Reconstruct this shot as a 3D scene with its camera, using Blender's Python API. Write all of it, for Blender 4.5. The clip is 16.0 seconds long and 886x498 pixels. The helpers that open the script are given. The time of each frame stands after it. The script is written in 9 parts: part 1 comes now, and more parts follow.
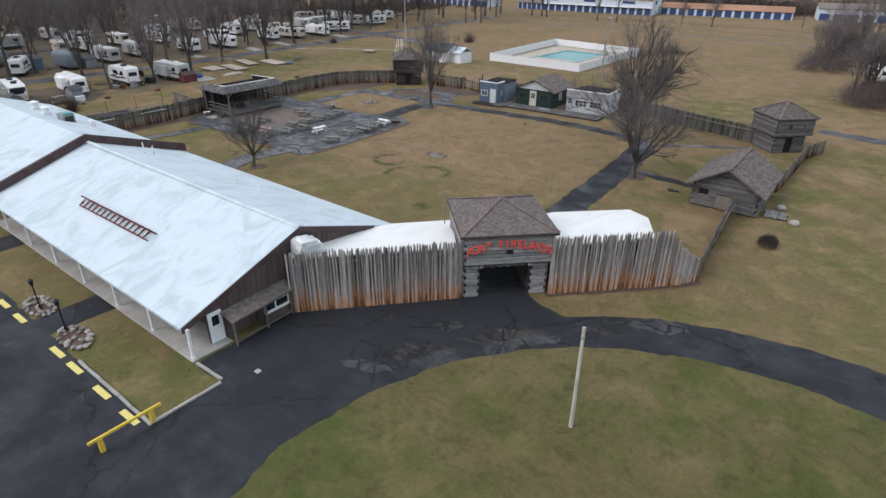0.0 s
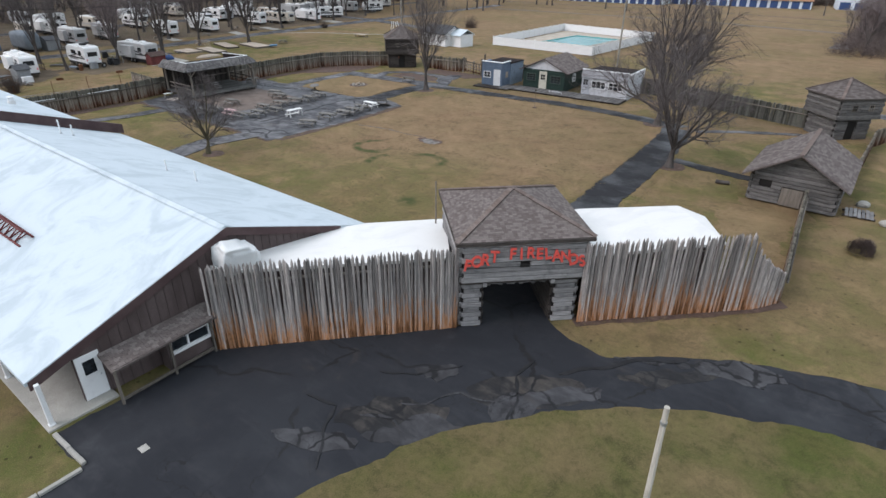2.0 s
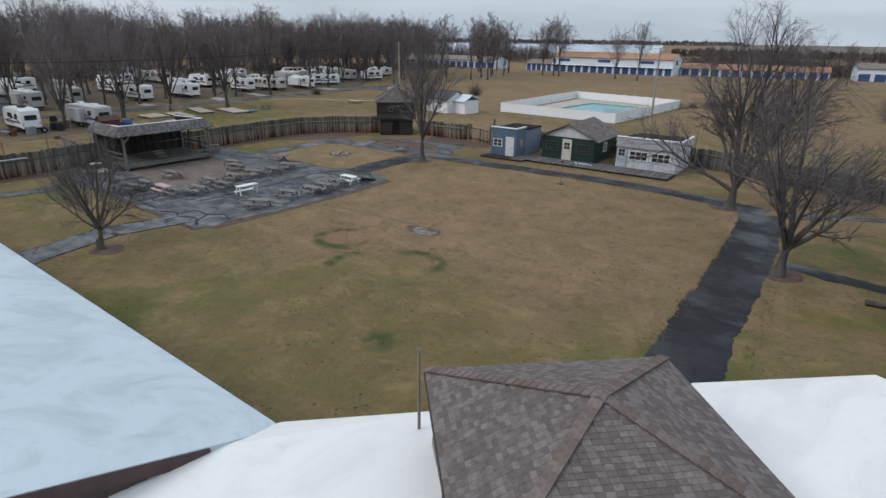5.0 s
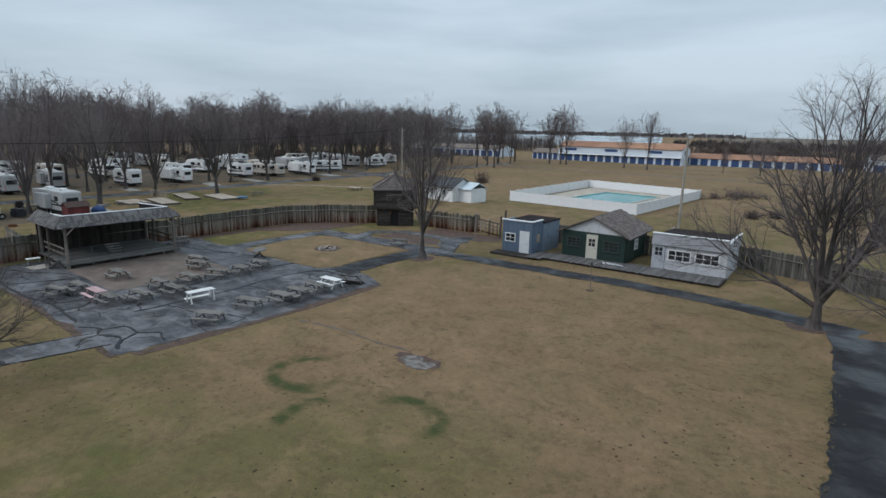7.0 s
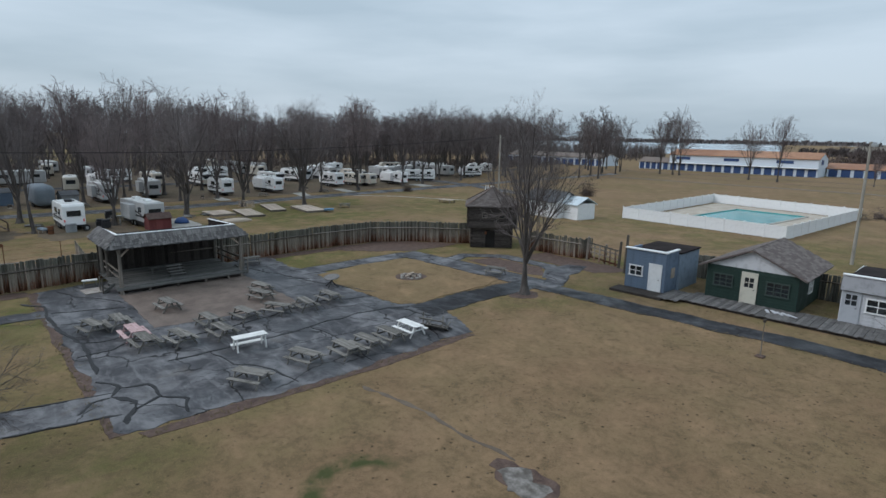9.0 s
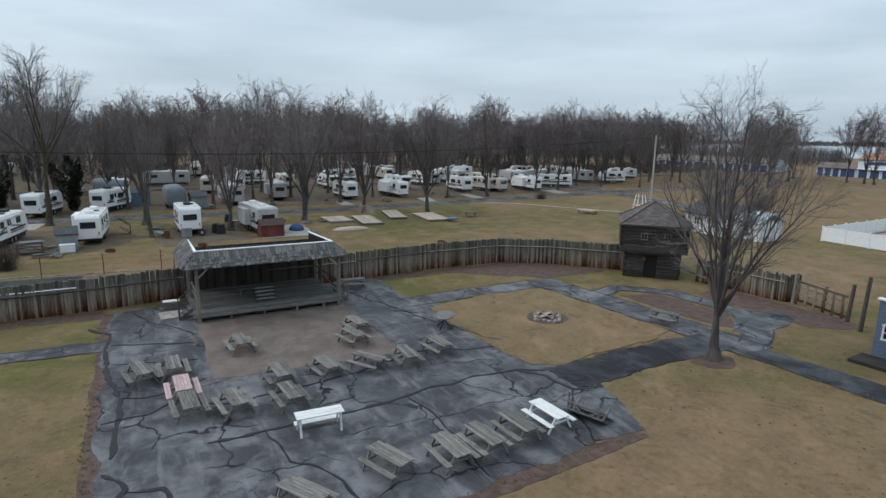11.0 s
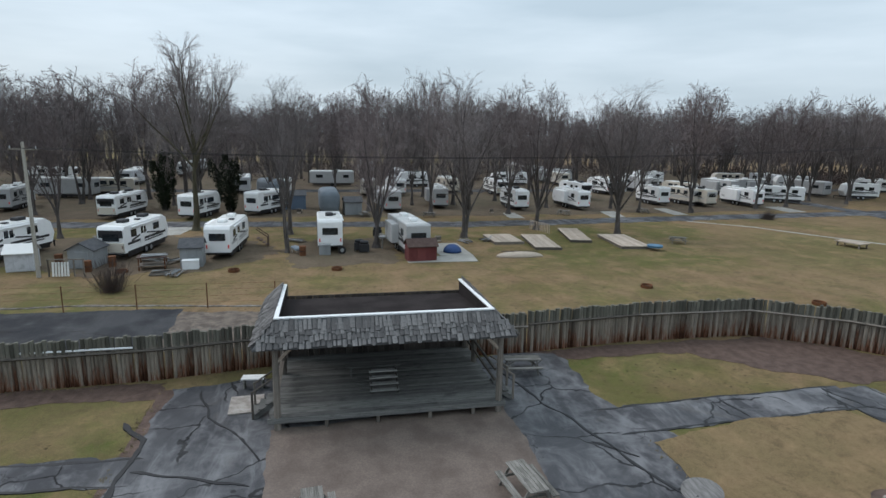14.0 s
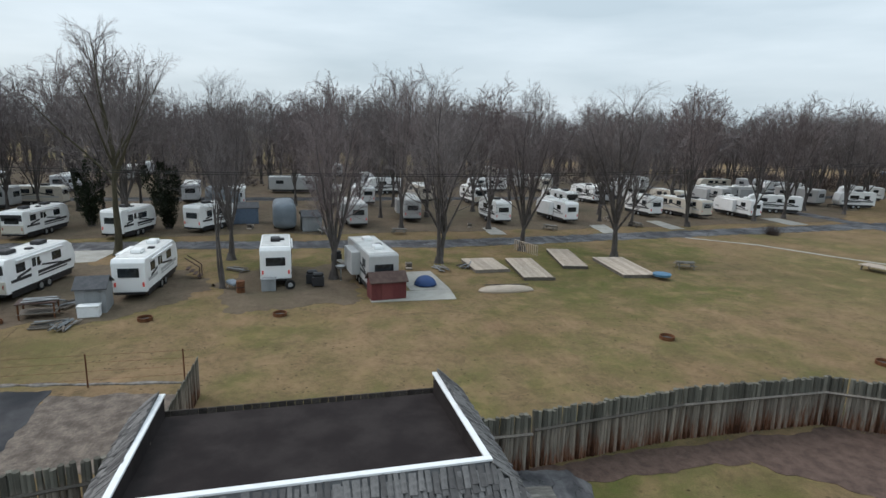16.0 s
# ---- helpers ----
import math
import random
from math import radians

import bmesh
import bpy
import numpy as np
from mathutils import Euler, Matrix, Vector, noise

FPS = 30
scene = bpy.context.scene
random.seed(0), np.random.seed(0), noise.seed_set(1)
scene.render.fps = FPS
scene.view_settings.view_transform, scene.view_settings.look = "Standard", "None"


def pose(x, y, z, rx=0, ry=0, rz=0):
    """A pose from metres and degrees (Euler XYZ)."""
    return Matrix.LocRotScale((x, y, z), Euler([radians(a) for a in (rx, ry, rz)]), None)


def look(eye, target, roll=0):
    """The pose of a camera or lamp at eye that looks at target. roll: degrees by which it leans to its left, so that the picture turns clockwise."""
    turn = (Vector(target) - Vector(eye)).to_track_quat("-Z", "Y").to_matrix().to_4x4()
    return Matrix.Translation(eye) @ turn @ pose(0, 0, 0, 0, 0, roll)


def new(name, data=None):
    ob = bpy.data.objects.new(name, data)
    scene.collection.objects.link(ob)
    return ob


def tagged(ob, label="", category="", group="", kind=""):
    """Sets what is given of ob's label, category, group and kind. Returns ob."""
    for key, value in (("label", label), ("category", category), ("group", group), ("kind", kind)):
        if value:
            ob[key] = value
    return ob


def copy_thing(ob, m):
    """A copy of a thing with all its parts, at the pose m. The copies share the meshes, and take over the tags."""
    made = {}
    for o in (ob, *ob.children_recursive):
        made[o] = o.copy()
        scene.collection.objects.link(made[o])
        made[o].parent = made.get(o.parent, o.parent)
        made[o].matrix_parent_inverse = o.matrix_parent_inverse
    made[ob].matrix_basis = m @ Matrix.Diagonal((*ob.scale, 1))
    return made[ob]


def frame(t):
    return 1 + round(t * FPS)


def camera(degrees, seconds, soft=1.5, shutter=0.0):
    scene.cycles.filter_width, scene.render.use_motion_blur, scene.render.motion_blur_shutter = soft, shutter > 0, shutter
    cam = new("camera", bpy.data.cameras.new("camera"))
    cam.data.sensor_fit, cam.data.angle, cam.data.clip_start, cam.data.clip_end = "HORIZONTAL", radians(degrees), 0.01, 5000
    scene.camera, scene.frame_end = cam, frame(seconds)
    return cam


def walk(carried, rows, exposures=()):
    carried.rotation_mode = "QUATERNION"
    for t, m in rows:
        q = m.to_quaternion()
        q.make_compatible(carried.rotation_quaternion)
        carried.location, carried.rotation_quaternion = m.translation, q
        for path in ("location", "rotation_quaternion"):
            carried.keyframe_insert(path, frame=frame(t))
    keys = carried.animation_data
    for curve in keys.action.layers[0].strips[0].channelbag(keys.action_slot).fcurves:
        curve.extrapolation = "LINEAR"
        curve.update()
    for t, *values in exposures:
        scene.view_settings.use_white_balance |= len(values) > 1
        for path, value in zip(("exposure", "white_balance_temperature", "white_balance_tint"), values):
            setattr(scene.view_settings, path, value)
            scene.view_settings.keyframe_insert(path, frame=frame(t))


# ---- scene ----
cam = camera(76.0, 16.0)
PATH = [
    (0, (-0.959, 1.591, 19.689), (-2.042, 3.004, 18.777), 0.5),
    (0.5, (-1.988, 3.148, 18.406), (-3.067, 4.56, 17.489), 0.6),
    (1, (-3.318, 5.076, 17.151), (-4.396, 6.488, 16.233), 0.6),
    (1.5, (-4.846, 7.308, 16.021), (-5.926, 8.719, 15.105), 0.7),
    (2, (-6.31, 9.539, 15.379), (-7.395, 10.948, 14.464), 0.6),
    (2.5, (-7.752, 11.755, 15.037), (-8.845, 13.162, 14.128), 0.3),
    (3, (-9.437, 13.85, 14.678), (-10.526, 15.261, 13.77), 0.7),
    (3.5, (-11.032, 15.907, 14.205), (-12.122, 17.32, 13.303), 0.7),
    (4, (-12.68, 18.077, 13.569), (-13.781, 19.503, 12.699), 0.8),
    (4.5, (-14.344, 20.227, 12.842), (-15.469, 21.681, 12.055), 0.8),
    (5, (-15.839, 22.312, 12.155), (-16.992, 23.79, 11.457), 0.8),
    (7.3, (-22.595, 31.012, 11.389), (-23.835, 32.53, 10.995), 0.8),
    (7.5, (-23.231, 31.71, 11.391), (-24.5, 33.205, 10.997), 0.8),
    (8, (-24.963, 33.264, 11.364), (-26.296, 34.702, 10.97), 0.9),
    (8.5, (-26.618, 34.935, 11.278), (-28.009, 36.317, 10.884), 0.9),
    (9, (-28.357, 36.479, 11.22), (-29.817, 37.789, 10.826), 1.0),
    (9.2, (-29.128, 37.052, 11.204), (-30.616, 38.331, 10.811), 0.9),
    (11.3, (-38.352, 43.136, 10.852), (-40.107, 44.012, 10.457), 0.9),
    (11.5, (-39.322, 43.544, 10.877), (-41.099, 44.371, 10.479), 0.9),
    (12, (-41.641, 44.43, 10.969), (-43.467, 45.14, 10.567), 0.9),
    (12.5, (-44.086, 45.216, 10.958), (-45.944, 45.835, 10.554), 1.1),
    (13, (-46.538, 45.96, 10.9), (-48.413, 46.525, 10.497), 1.0),
    (13.5, (-49.053, 46.522, 10.796), (-50.952, 47.006, 10.396), 1.2),
    (14, (-51.423, 47.045, 10.787), (-53.339, 47.455, 10.386), 1.2),
    (14.5, (-53.771, 47.538, 10.802), (-55.688, 47.94, 10.4), 1.4),
    (15, (-56.045, 48.082, 10.839), (-57.963, 48.481, 10.435), 1.3),
    (15.5, (-58.28, 48.564, 11.088), (-60.197, 48.962, 10.679), 1.4),
    (16, (-60.337, 49.155, 11.586), (-62.231, 49.653, 11.181), 1.6),
]
walk(cam, [(t, look(eye, target, roll)) for t, eye, target, roll in PATH], exposures=[(0.0, 0.26, 6480, 20), (3.0, 0.41, 6480, 20), (4.5, 0.08, 6390, 19), (5.0, -0.01, 6350, 18), (7.5, -0.12, 6120, 14), (9.2, -0.1, 6120, 14), (12.5, 0.14, 6250, 14), (14.5, 0.15, 6300, 14), (16.0, 0.2, 6450, 14)])

# ---- world, sun ----
SUN_EL, SUN_AZ = radians(42), radians(215)
world = bpy.data.worlds.new("overcast_sky")
scene.world = world
world.use_nodes = True
wn, wl = world.node_tree.nodes, world.node_tree.links
wn.clear()
w_out = wn.new("ShaderNodeOutputWorld")
w_bg = wn.new("ShaderNodeBackground")
w_sky = wn.new("ShaderNodeTexSky")
w_sky.sky_type, w_sky.sun_disc = "NISHITA", False
w_sky.sun_elevation, w_sky.sun_rotation = SUN_EL, SUN_AZ
w_sky.air_density, w_sky.dust_density, w_sky.ozone_density = 1.0, 3.0, 1.0
w_co = wn.new("ShaderNodeTexCoord")
w_map = wn.new("ShaderNodeMapping")
w_map.inputs["Scale"].default_value = (1.6, 1.6, 9.0)
w_noise = wn.new("ShaderNodeTexNoise")
w_noise.inputs["Scale"].default_value, w_noise.inputs["Detail"].default_value = 1.1, 5
w_noise.inputs["Roughness"].default_value = 0.5
w_ramp = wn.new("ShaderNodeValToRGB")
w_ramp.color_ramp.elements[0].position, w_ramp.color_ramp.elements[0].color = 0.36, (4.35, 5.4, 5.85, 1)
w_ramp.color_ramp.elements[1].position, w_ramp.color_ramp.elements[1].color = 0.66, (6.25, 7.3, 7.7, 1)
w_mix = wn.new("ShaderNodeMix")
w_mix.data_type = "RGBA"
w_mix.inputs["Factor"].default_value = 0.88
wl.new(w_co.outputs["Generated"], w_map.inputs["Vector"])
wl.new(w_map.outputs["Vector"], w_noise.inputs["Vector"])
wl.new(w_noise.outputs["Fac"], w_ramp.inputs["Fac"])
wl.new(w_sky.outputs["Color"], w_mix.inputs[6])
wl.new(w_ramp.outputs["Color"], w_mix.inputs[7])
# an overcast sky is brighter overhead than at the horizon
w_sep = wn.new("ShaderNodeSeparateXYZ")
w_up = wn.new("ShaderNodeMapRange")
for key, value in zip(("From Min", "From Max", "To Min", "To Max"), (0.0, 1.0, 1.0, 1.9)):
    w_up.inputs[key].default_value = value
w_lum = wn.new("ShaderNodeVectorMath")
w_lum.operation = "SCALE"
wl.new(w_co.outputs["Generated"], w_sep.inputs[0])
wl.new(w_sep.outputs[2], w_up.inputs["Value"])
wl.new(w_mix.outputs[2], w_lum.inputs[0])
wl.new(w_up.outputs["Result"], w_lum.inputs["Scale"])
wl.new(w_lum.outputs[0], w_bg.inputs["Color"])
w_bg.inputs["Strength"].default_value = 0.1
wl.new(w_bg.outputs["Background"], w_out.inputs["Surface"])

sun_data = bpy.data.lights.new("sun", "SUN")
sun_data.energy, sun_data.angle, sun_data.color = 1.3, radians(30), (1.0, 0.97, 0.93)
sun = new("sun", sun_data)
sun.matrix_world = look((math.sin(SUN_AZ) * math.cos(SUN_EL), math.cos(SUN_AZ) * math.cos(SUN_EL), math.sin(SUN_EL)), (0, 0, 0))

# ---- materials ----
class Nodes:
    """A small wrapper to write node materials briefly."""

    def __init__(self, name):
        self.mat = bpy.data.materials.new(name)
        self.mat.use_nodes = True
        self.n, self.l = self.mat.node_tree.nodes, self.mat.node_tree.links
        self.bsdf = self.n["Principled BSDF"]

    def put(self, socket, value):
        if hasattr(value, "links"):
            self.l.new(value, socket)
        else:
            socket.default_value = value

    def coords(self, kind="Object"):
        return self.n.new("ShaderNodeTexCoord").outputs[kind]

    def place(self):
        return self.n.new("ShaderNodeNewGeometry").outputs["Position"]

    def island(self):
        return self.n.new("ShaderNodeNewGeometry").outputs["Random Per Island"]

    def chance(self):
        return self.n.new("ShaderNodeObjectInfo").outputs["Random"]

    def scaled(self, vec, scale, loc=(0, 0, 0)):
        m = self.n.new("ShaderNodeMapping")
        self.put(m.inputs["Vector"], vec)
        m.inputs["Scale"].default_value = scale
        m.inputs["Location"].default_value = loc
        return m.outputs["Vector"]

    def noise(self, vec, scale, detail=4, rough=0.55, distort=0.0):
        t = self.n.new("ShaderNodeTexNoise")
        self.put(t.inputs["Vector"], vec)
        t.inputs["Scale"].default_value, t.inputs["Detail"].default_value = scale, detail
        t.inputs["Roughness"].default_value, t.inputs["Distortion"].default_value = rough, distort
        return t.outputs["Fac"]

    def warp(self, vec, scale, amount):
        t = self.n.new("ShaderNodeTexNoise")
        self.put(t.inputs["Vector"], vec)
        t.inputs["Scale"].default_value, t.inputs["Detail"].default_value = scale, 3
        a = self.n.new("ShaderNodeVectorMath")
        a.operation = "MULTIPLY_ADD"
        self.put(a.inputs[0], t.outputs["Color"])
        a.inputs[1].default_value = (amount,) * 3
        self.put(a.inputs[2], vec)
        return a.outputs[0]

    def cells(self, vec, scale, feature="DISTANCE_TO_EDGE"):
        t = self.n.new("ShaderNodeTexVoronoi")
        t.feature = feature
        self.put(t.inputs["Vector"], vec)
        t.inputs["Scale"].default_value = scale
        return t.outputs["Distance"]

    def ramp(self, fac, *stops):
        r = self.n.new("ShaderNodeValToRGB")
        self.put(r.inputs["Fac"], fac)
        els = r.color_ramp.elements
        while len(els) < len(stops):
            els.new(0.5)
        for e, (pos, col) in zip(els, stops):
            e.position = pos
            e.color = (col, col, col, 1) if isinstance(col, (int, float)) else (*col, 1)
        return r.outputs["Color"]

    def mix(self, fac, a, b, blend="MIX"):
        m = self.n.new("ShaderNodeMix")
        m.data_type, m.blend_type = "RGBA", blend
        self.put(m.inputs["Factor"], fac)
        for s, v in ((m.inputs[6], a), (m.inputs[7], b)):
            self.put(s, (*v, 1) if isinstance(v, tuple) and len(v) == 3 else v)
        return m.outputs[2]

    def math(self, op, a, b=0.0, c=None):
        m = self.n.new("ShaderNodeMath")
        m.operation = op
        self.put(m.inputs[0], a)
        self.put(m.inputs[1], b)
        if c is not None:
            self.put(m.inputs[2], c)
        return m.outputs[0]

    def span(self, v, lo, hi, a=0.0, b=1.0):
        m = self.n.new("ShaderNodeMapRange")
        m.interpolation_type = "SMOOTHSTEP"
        self.put(m.inputs["Value"], v)
        for k, x in zip(("From Min", "From Max", "To Min", "To Max"), (lo, hi, a, b)):
            m.inputs[k].default_value = x
        return m.outputs["Result"]

    def axis(self, vec, which):
        s = self.n.new("ShaderNodeSeparateXYZ")
        self.put(s.inputs[0], vec)
        return s.outputs[which]

    def far(self, vec, point):
        d = self.n.new("ShaderNodeVectorMath")
        d.operation = "DISTANCE"
        self.put(d.inputs[0], vec)
        d.inputs[1].default_value = point
        return d.outputs["Value"]

    def bump(self, height, strength=0.4, distance=0.02):
        b = self.n.new("ShaderNodeBump")
        b.inputs["Strength"].default_value, b.inputs["Distance"].default_value = strength, distance
        self.put(b.inputs["Height"], height)
        self.l.new(b.outputs["Normal"], self.bsdf.inputs["Normal"])

    def done(self, color, rough=0.8, metal=0.0, spec=0.3):
        self.put(self.bsdf.inputs["Base Color"], (*color, 1) if isinstance(color, tuple) else color)
        self.put(self.bsdf.inputs["Roughness"], rough)
        self.bsdf.inputs["Metallic"].default_value = metal
        self.bsdf.inputs["Specular IOR Level"].default_value = spec
        return self.mat


def surface(name, c1, c2, scale=3.0, stretch=(1, 1, 1), rough=0.8, metal=0.0, bump=0.3, vary=0.25, grain=40.0, depth=0.01, spec=0.3):
    """A worn surface: two colours mixed by broad noise, fine grain, relief, and a shift from one piece to the next."""
    k = Nodes(name)
    v = k.scaled(k.coords(), stretch)
    broad, fine = k.noise(v, scale, 5), k.noise(v, grain, 3)
    col = k.mix(k.span(broad, 0.32, 0.68), c1, c2)
    col = k.mix(k.span(fine, 0.3, 0.7, 0.0, 0.35), col, tuple(x * 0.55 for x in c1))
    if vary:
        tone = k.span(k.chance(), 0.0, 1.0, 1.0 - vary, 1.0 + vary)
        g = k.n.new("ShaderNodeCombineXYZ")
        for s in g.inputs:
            k.put(s, tone)
        col = k.mix(1.0, col, g.outputs[0], "MULTIPLY")
    k.bump(k.math("ADD", broad, k.math("MULTIPLY", fine, 0.6)), bump, depth)
    return k.done(col, rough, metal, spec)


def plain(name, color, rough=0.5, metal=0.0, dirt=0.25, scale=2.5):
    """Paint, plastic or metal with faint dirt and scuffs."""
    k = Nodes(name)
    v = k.coords()
    n = k.noise(v, scale, 6, 0.6)
    col = k.mix(k.span(n, 0.45, 0.8, 0.0, dirt), color, tuple(x * 0.45 + 0.02 for x in color))
    k.bump(k.noise(v, 30, 2), 0.08, 0.005)
    return k.done(col, k.span(n, 0.3, 0.7, rough, min(1.0, rough + 0.2)), metal, 0.4)


def ground_grass(name, tan, olive, dark, lawn=False, lush=0.58):
    k = Nodes(name)
    p = k.place()
    p2 = k.scaled(p, (1, 1, 0))
    broad, mid = k.noise(p2, 0.06, 6, 0.6, 0.3), k.noise(p2, 0.33, 7, 0.65, 0.2)
    fine, blade = k.noise(p2, 3.4, 8, 0.8), k.noise(k.scaled(p2, (1, 1.6, 1)), 19, 5, 0.75)
    green = k.span(k.math("ADD", k.math("MULTIPLY", broad, 0.6), k.math("MULTIPLY", mid, 0.4)), 0.36, 0.64)
    if lawn:
        # the fort's own lawn is drier in the middle, with arcs of darker turf
        dry = k.span(k.far(k.scaled(p2, (1.0, 0.9, 0)), (-37.0, 50.5, 0)), 11.0, 21.0, 0.3, 1.0)
        green = k.math("MULTIPLY", green, dry)
        green = k.math("MULTIPLY", green, k.span(k.axis(p2, 1), 84.0, 125.0, 1.0, 0.45))
        # moist greener turf in the west corner of the fort and along the lean-tos
        for spot, r0, r1 in (((-72.0, 34.0, 0), 7.0, 19.0), ((-90.0, 36.0, 0), 2.0, 9.0), ((-95.0, 100.0, 0), 5.0, 22.0), ((-32.0, 38.5, 0), 5.0, 14.0), ((-43.0, 39.0, 0), 0.0, 8.5), ((-26.0, 37.0, 0), 4.0, 11.0), ((-30.0, 11.0, 0), 6.0, 11.0), ((-42.0, 11.0, 0), 5.0, 9.0), ((6.0, 42.0, 0), 6.0, 24.0), ((-57.0, 34.0, 0), 2.0, 11.0), ((-73.0, 62.0, 0), 4.0, 8.0), ((-10.5, 29.5, 0), 2.0, 9.0), ((-2.0, 34.0, 0), 2.0, 7.0)):
            wet = k.math("MULTIPLY", k.span(k.far(k.warp(p2, 0.3, 2.5), spot), r0, r1, 0.68, 0.0), k.span(mid, 0.3, 0.6, 0.7, 1.0))
            green = k.math("MAXIMUM", green, wet)
    col = k.mix(green, tan, olive)
    col = k.mix(k.span(k.noise(k.scaled(p2, (1, 1, 1), (31, 17, 0)), 0.13, 7, 0.66, 0.3), 0.42, 0.70, 0.0, 0.62), col, (tan[0] * 0.80, tan[1] * 0.72, tan[2] * 0.74))
    col = k.mix(k.span(mid, 0.5, 0.75, 0.0, 0.45), col, tuple(x * 0.72 for x in tan))
    col = k.mix(k.span(k.noise(p2, 0.9, 9, 0.76, 0.3), 0.44, 0.66, 0.0, 0.8), col, dark)
    col = k.mix(k.span(fine, 0.42, 0.70, 0.0, 0.6), col, dark)
    tuft = k.noise(k.scaled(p2, (1, 0.7, 1)), 5.5, 4, 0.8, 0.6)
    col = k.mix(k.math("MULTIPLY", k.span(tuft, 0.60, 0.70, 0.0, 0.5), k.span(k.noise(p2, 0.10, 4, 0.6), 0.40, 0.62, 0.1, 1.0)), col, tuple(x * 0.6 for x in dark))
    pale = k.noise(p2, 0.45, 8, 0.68, 0.2)
    col = k.mix(k.span(pale, 0.45, 0.72, 0.0, 0.5), col, (tan[0] * 1.38, tan[1] * 1.33, tan[2] * 1.32))
    col = k.mix(k.span(blade, 0.48, 0.72, 0.0, 0.6), col, tuple(min(1, x * 1.35) for x in tan))
    col = k.mix(k.span(blade, 0.28, 0.47, 0.6, 0.0), col, tuple(x * 0.5 for x in dark))
    if lawn:
        dot = k.cells(k.warp(p2, 2.0, 0.3), 2.3, "F1")
        col = k.mix(k.math("MULTIPLY", k.span(dot, 0.07, 0.19, 0.9, 0.0), k.span(k.noise(p2, 0.16, 5, 0.65), 0.40, 0.56)), col, tuple(x * 0.4 for x in dark))
    col = k.mix(k.math("MULTIPLY", k.math("MULTIPLY", green, green), lush), col, k.mix(1.0, col, (0.68, 0.92, 0.52), "MULTIPLY"))
    if lawn:
        for centre, r, w, seen, reach in (((-42.0, 45.7, 0), 1.8, 0.3, (-42.9, 44.6, 0), 2.9), ((-36.0, 44.7, 0), 2.0, 0.3, (-35.5, 46.4, 0), 2.2), ((-31.1, 37.5, 0), 0.0, 0.62, (-31.1, 37.5, 0), 3.0), ((-37.6, 43.1, 0), 2.1, 0.26, (-39.6, 43.0, 0), 1.5)):
            dist = k.math("ABSOLUTE", k.math("SUBTRACT", k.far(k.warp(p2, 0.9, 0.5), (centre[0] + 0.25, centre[1] + 0.25, 0.0)), r))
            ring = k.math("MULTIPLY", k.span(dist, w * 0.5, w * 2.1, 0.95, 0.0), k.span(k.noise(p2, 1.1, 4), 0.28, 0.6))
            ring = k.math("MULTIPLY", ring, k.span(k.far(p2, seen), reach * 0.75, reach * 1.1, 1.0, 0.0))
            col = k.mix(ring, col, (0.052, 0.064, 0.024))
    k.bump(k.math("ADD", k.math("MULTIPLY", blade, 1.0), k.math("MULTIPLY", fine, 1.2)), 0.6, 0.06)
    return k.done(col, 0.95, 0, 0.1)


def asphalt(name, base, worn, crack_scale, crack_width, wear=(0.5, 0.68), rough=(0.45, 0.85), stain=(0.09, 0.075, 0.06), streaky=0.45):
    k = Nodes(name)
    p = k.scaled(k.place(), (1, 1, 0))
    broad, mid, grit = k.noise(p, 0.16, 5, 0.6, 0.8), k.noise(p, 0.9, 6, 0.65, 0.5), k.noise(p, 45, 3, 0.7)
    w = k.math("ADD", k.math("MULTIPLY", broad, 0.55), k.math("MULTIPLY", mid, 0.45))
    col = k.mix(k.span(w, *wear), base, worn)
    col = k.mix(k.span(k.noise(p, 0.5, 5, 0.6, 1.0), 0.58, 0.75, 0, 0.5), col, stain)
    col = k.mix(k.span(grit, 0.4, 0.75, 0.0, 0.4), col, tuple(x * 1.7 for x in base))
    edge = k.cells(k.warp(p, 0.8, 1.2), crack_scale)
    crack = k.math("MULTIPLY", k.span(edge, crack_width * 0.4, crack_width, 1.0, 0.0), k.span(k.noise(p, 0.35, 2), 0.40, 0.48))
    fine_edge = k.cells(k.warp(p, 1.6, 0.9), crack_scale * 3.1)
    hair = k.math("MULTIPLY", k.span(fine_edge, crack_width * 0.2, crack_width * 0.7, 0.8, 0.0), k.span(k.noise(p, 0.22, 3), 0.50, 0.56))
    crack = k.math("MAXIMUM", crack, hair)
    streak = k.noise(k.scaled(p, (0.35, 1.6, 1)), 0.8, 5, 0.65, 0.6)
    col = k.mix(k.span(streak, 0.50, 0.68, 0.0, streaky), col, tuple(min(1, x * 1.25) for x in worn))
    col = k.mix(crack, col, (0.012, 0.012, 0.013))
    k.bump(k.math("SUBTRACT", k.math("MULTIPLY", grit, 0.5), crack), 0.35, 0.02)
    return k.done(col, k.span(k.noise(p, 0.3, 4), 0.38, 0.62, *rough), 0, 0.28)


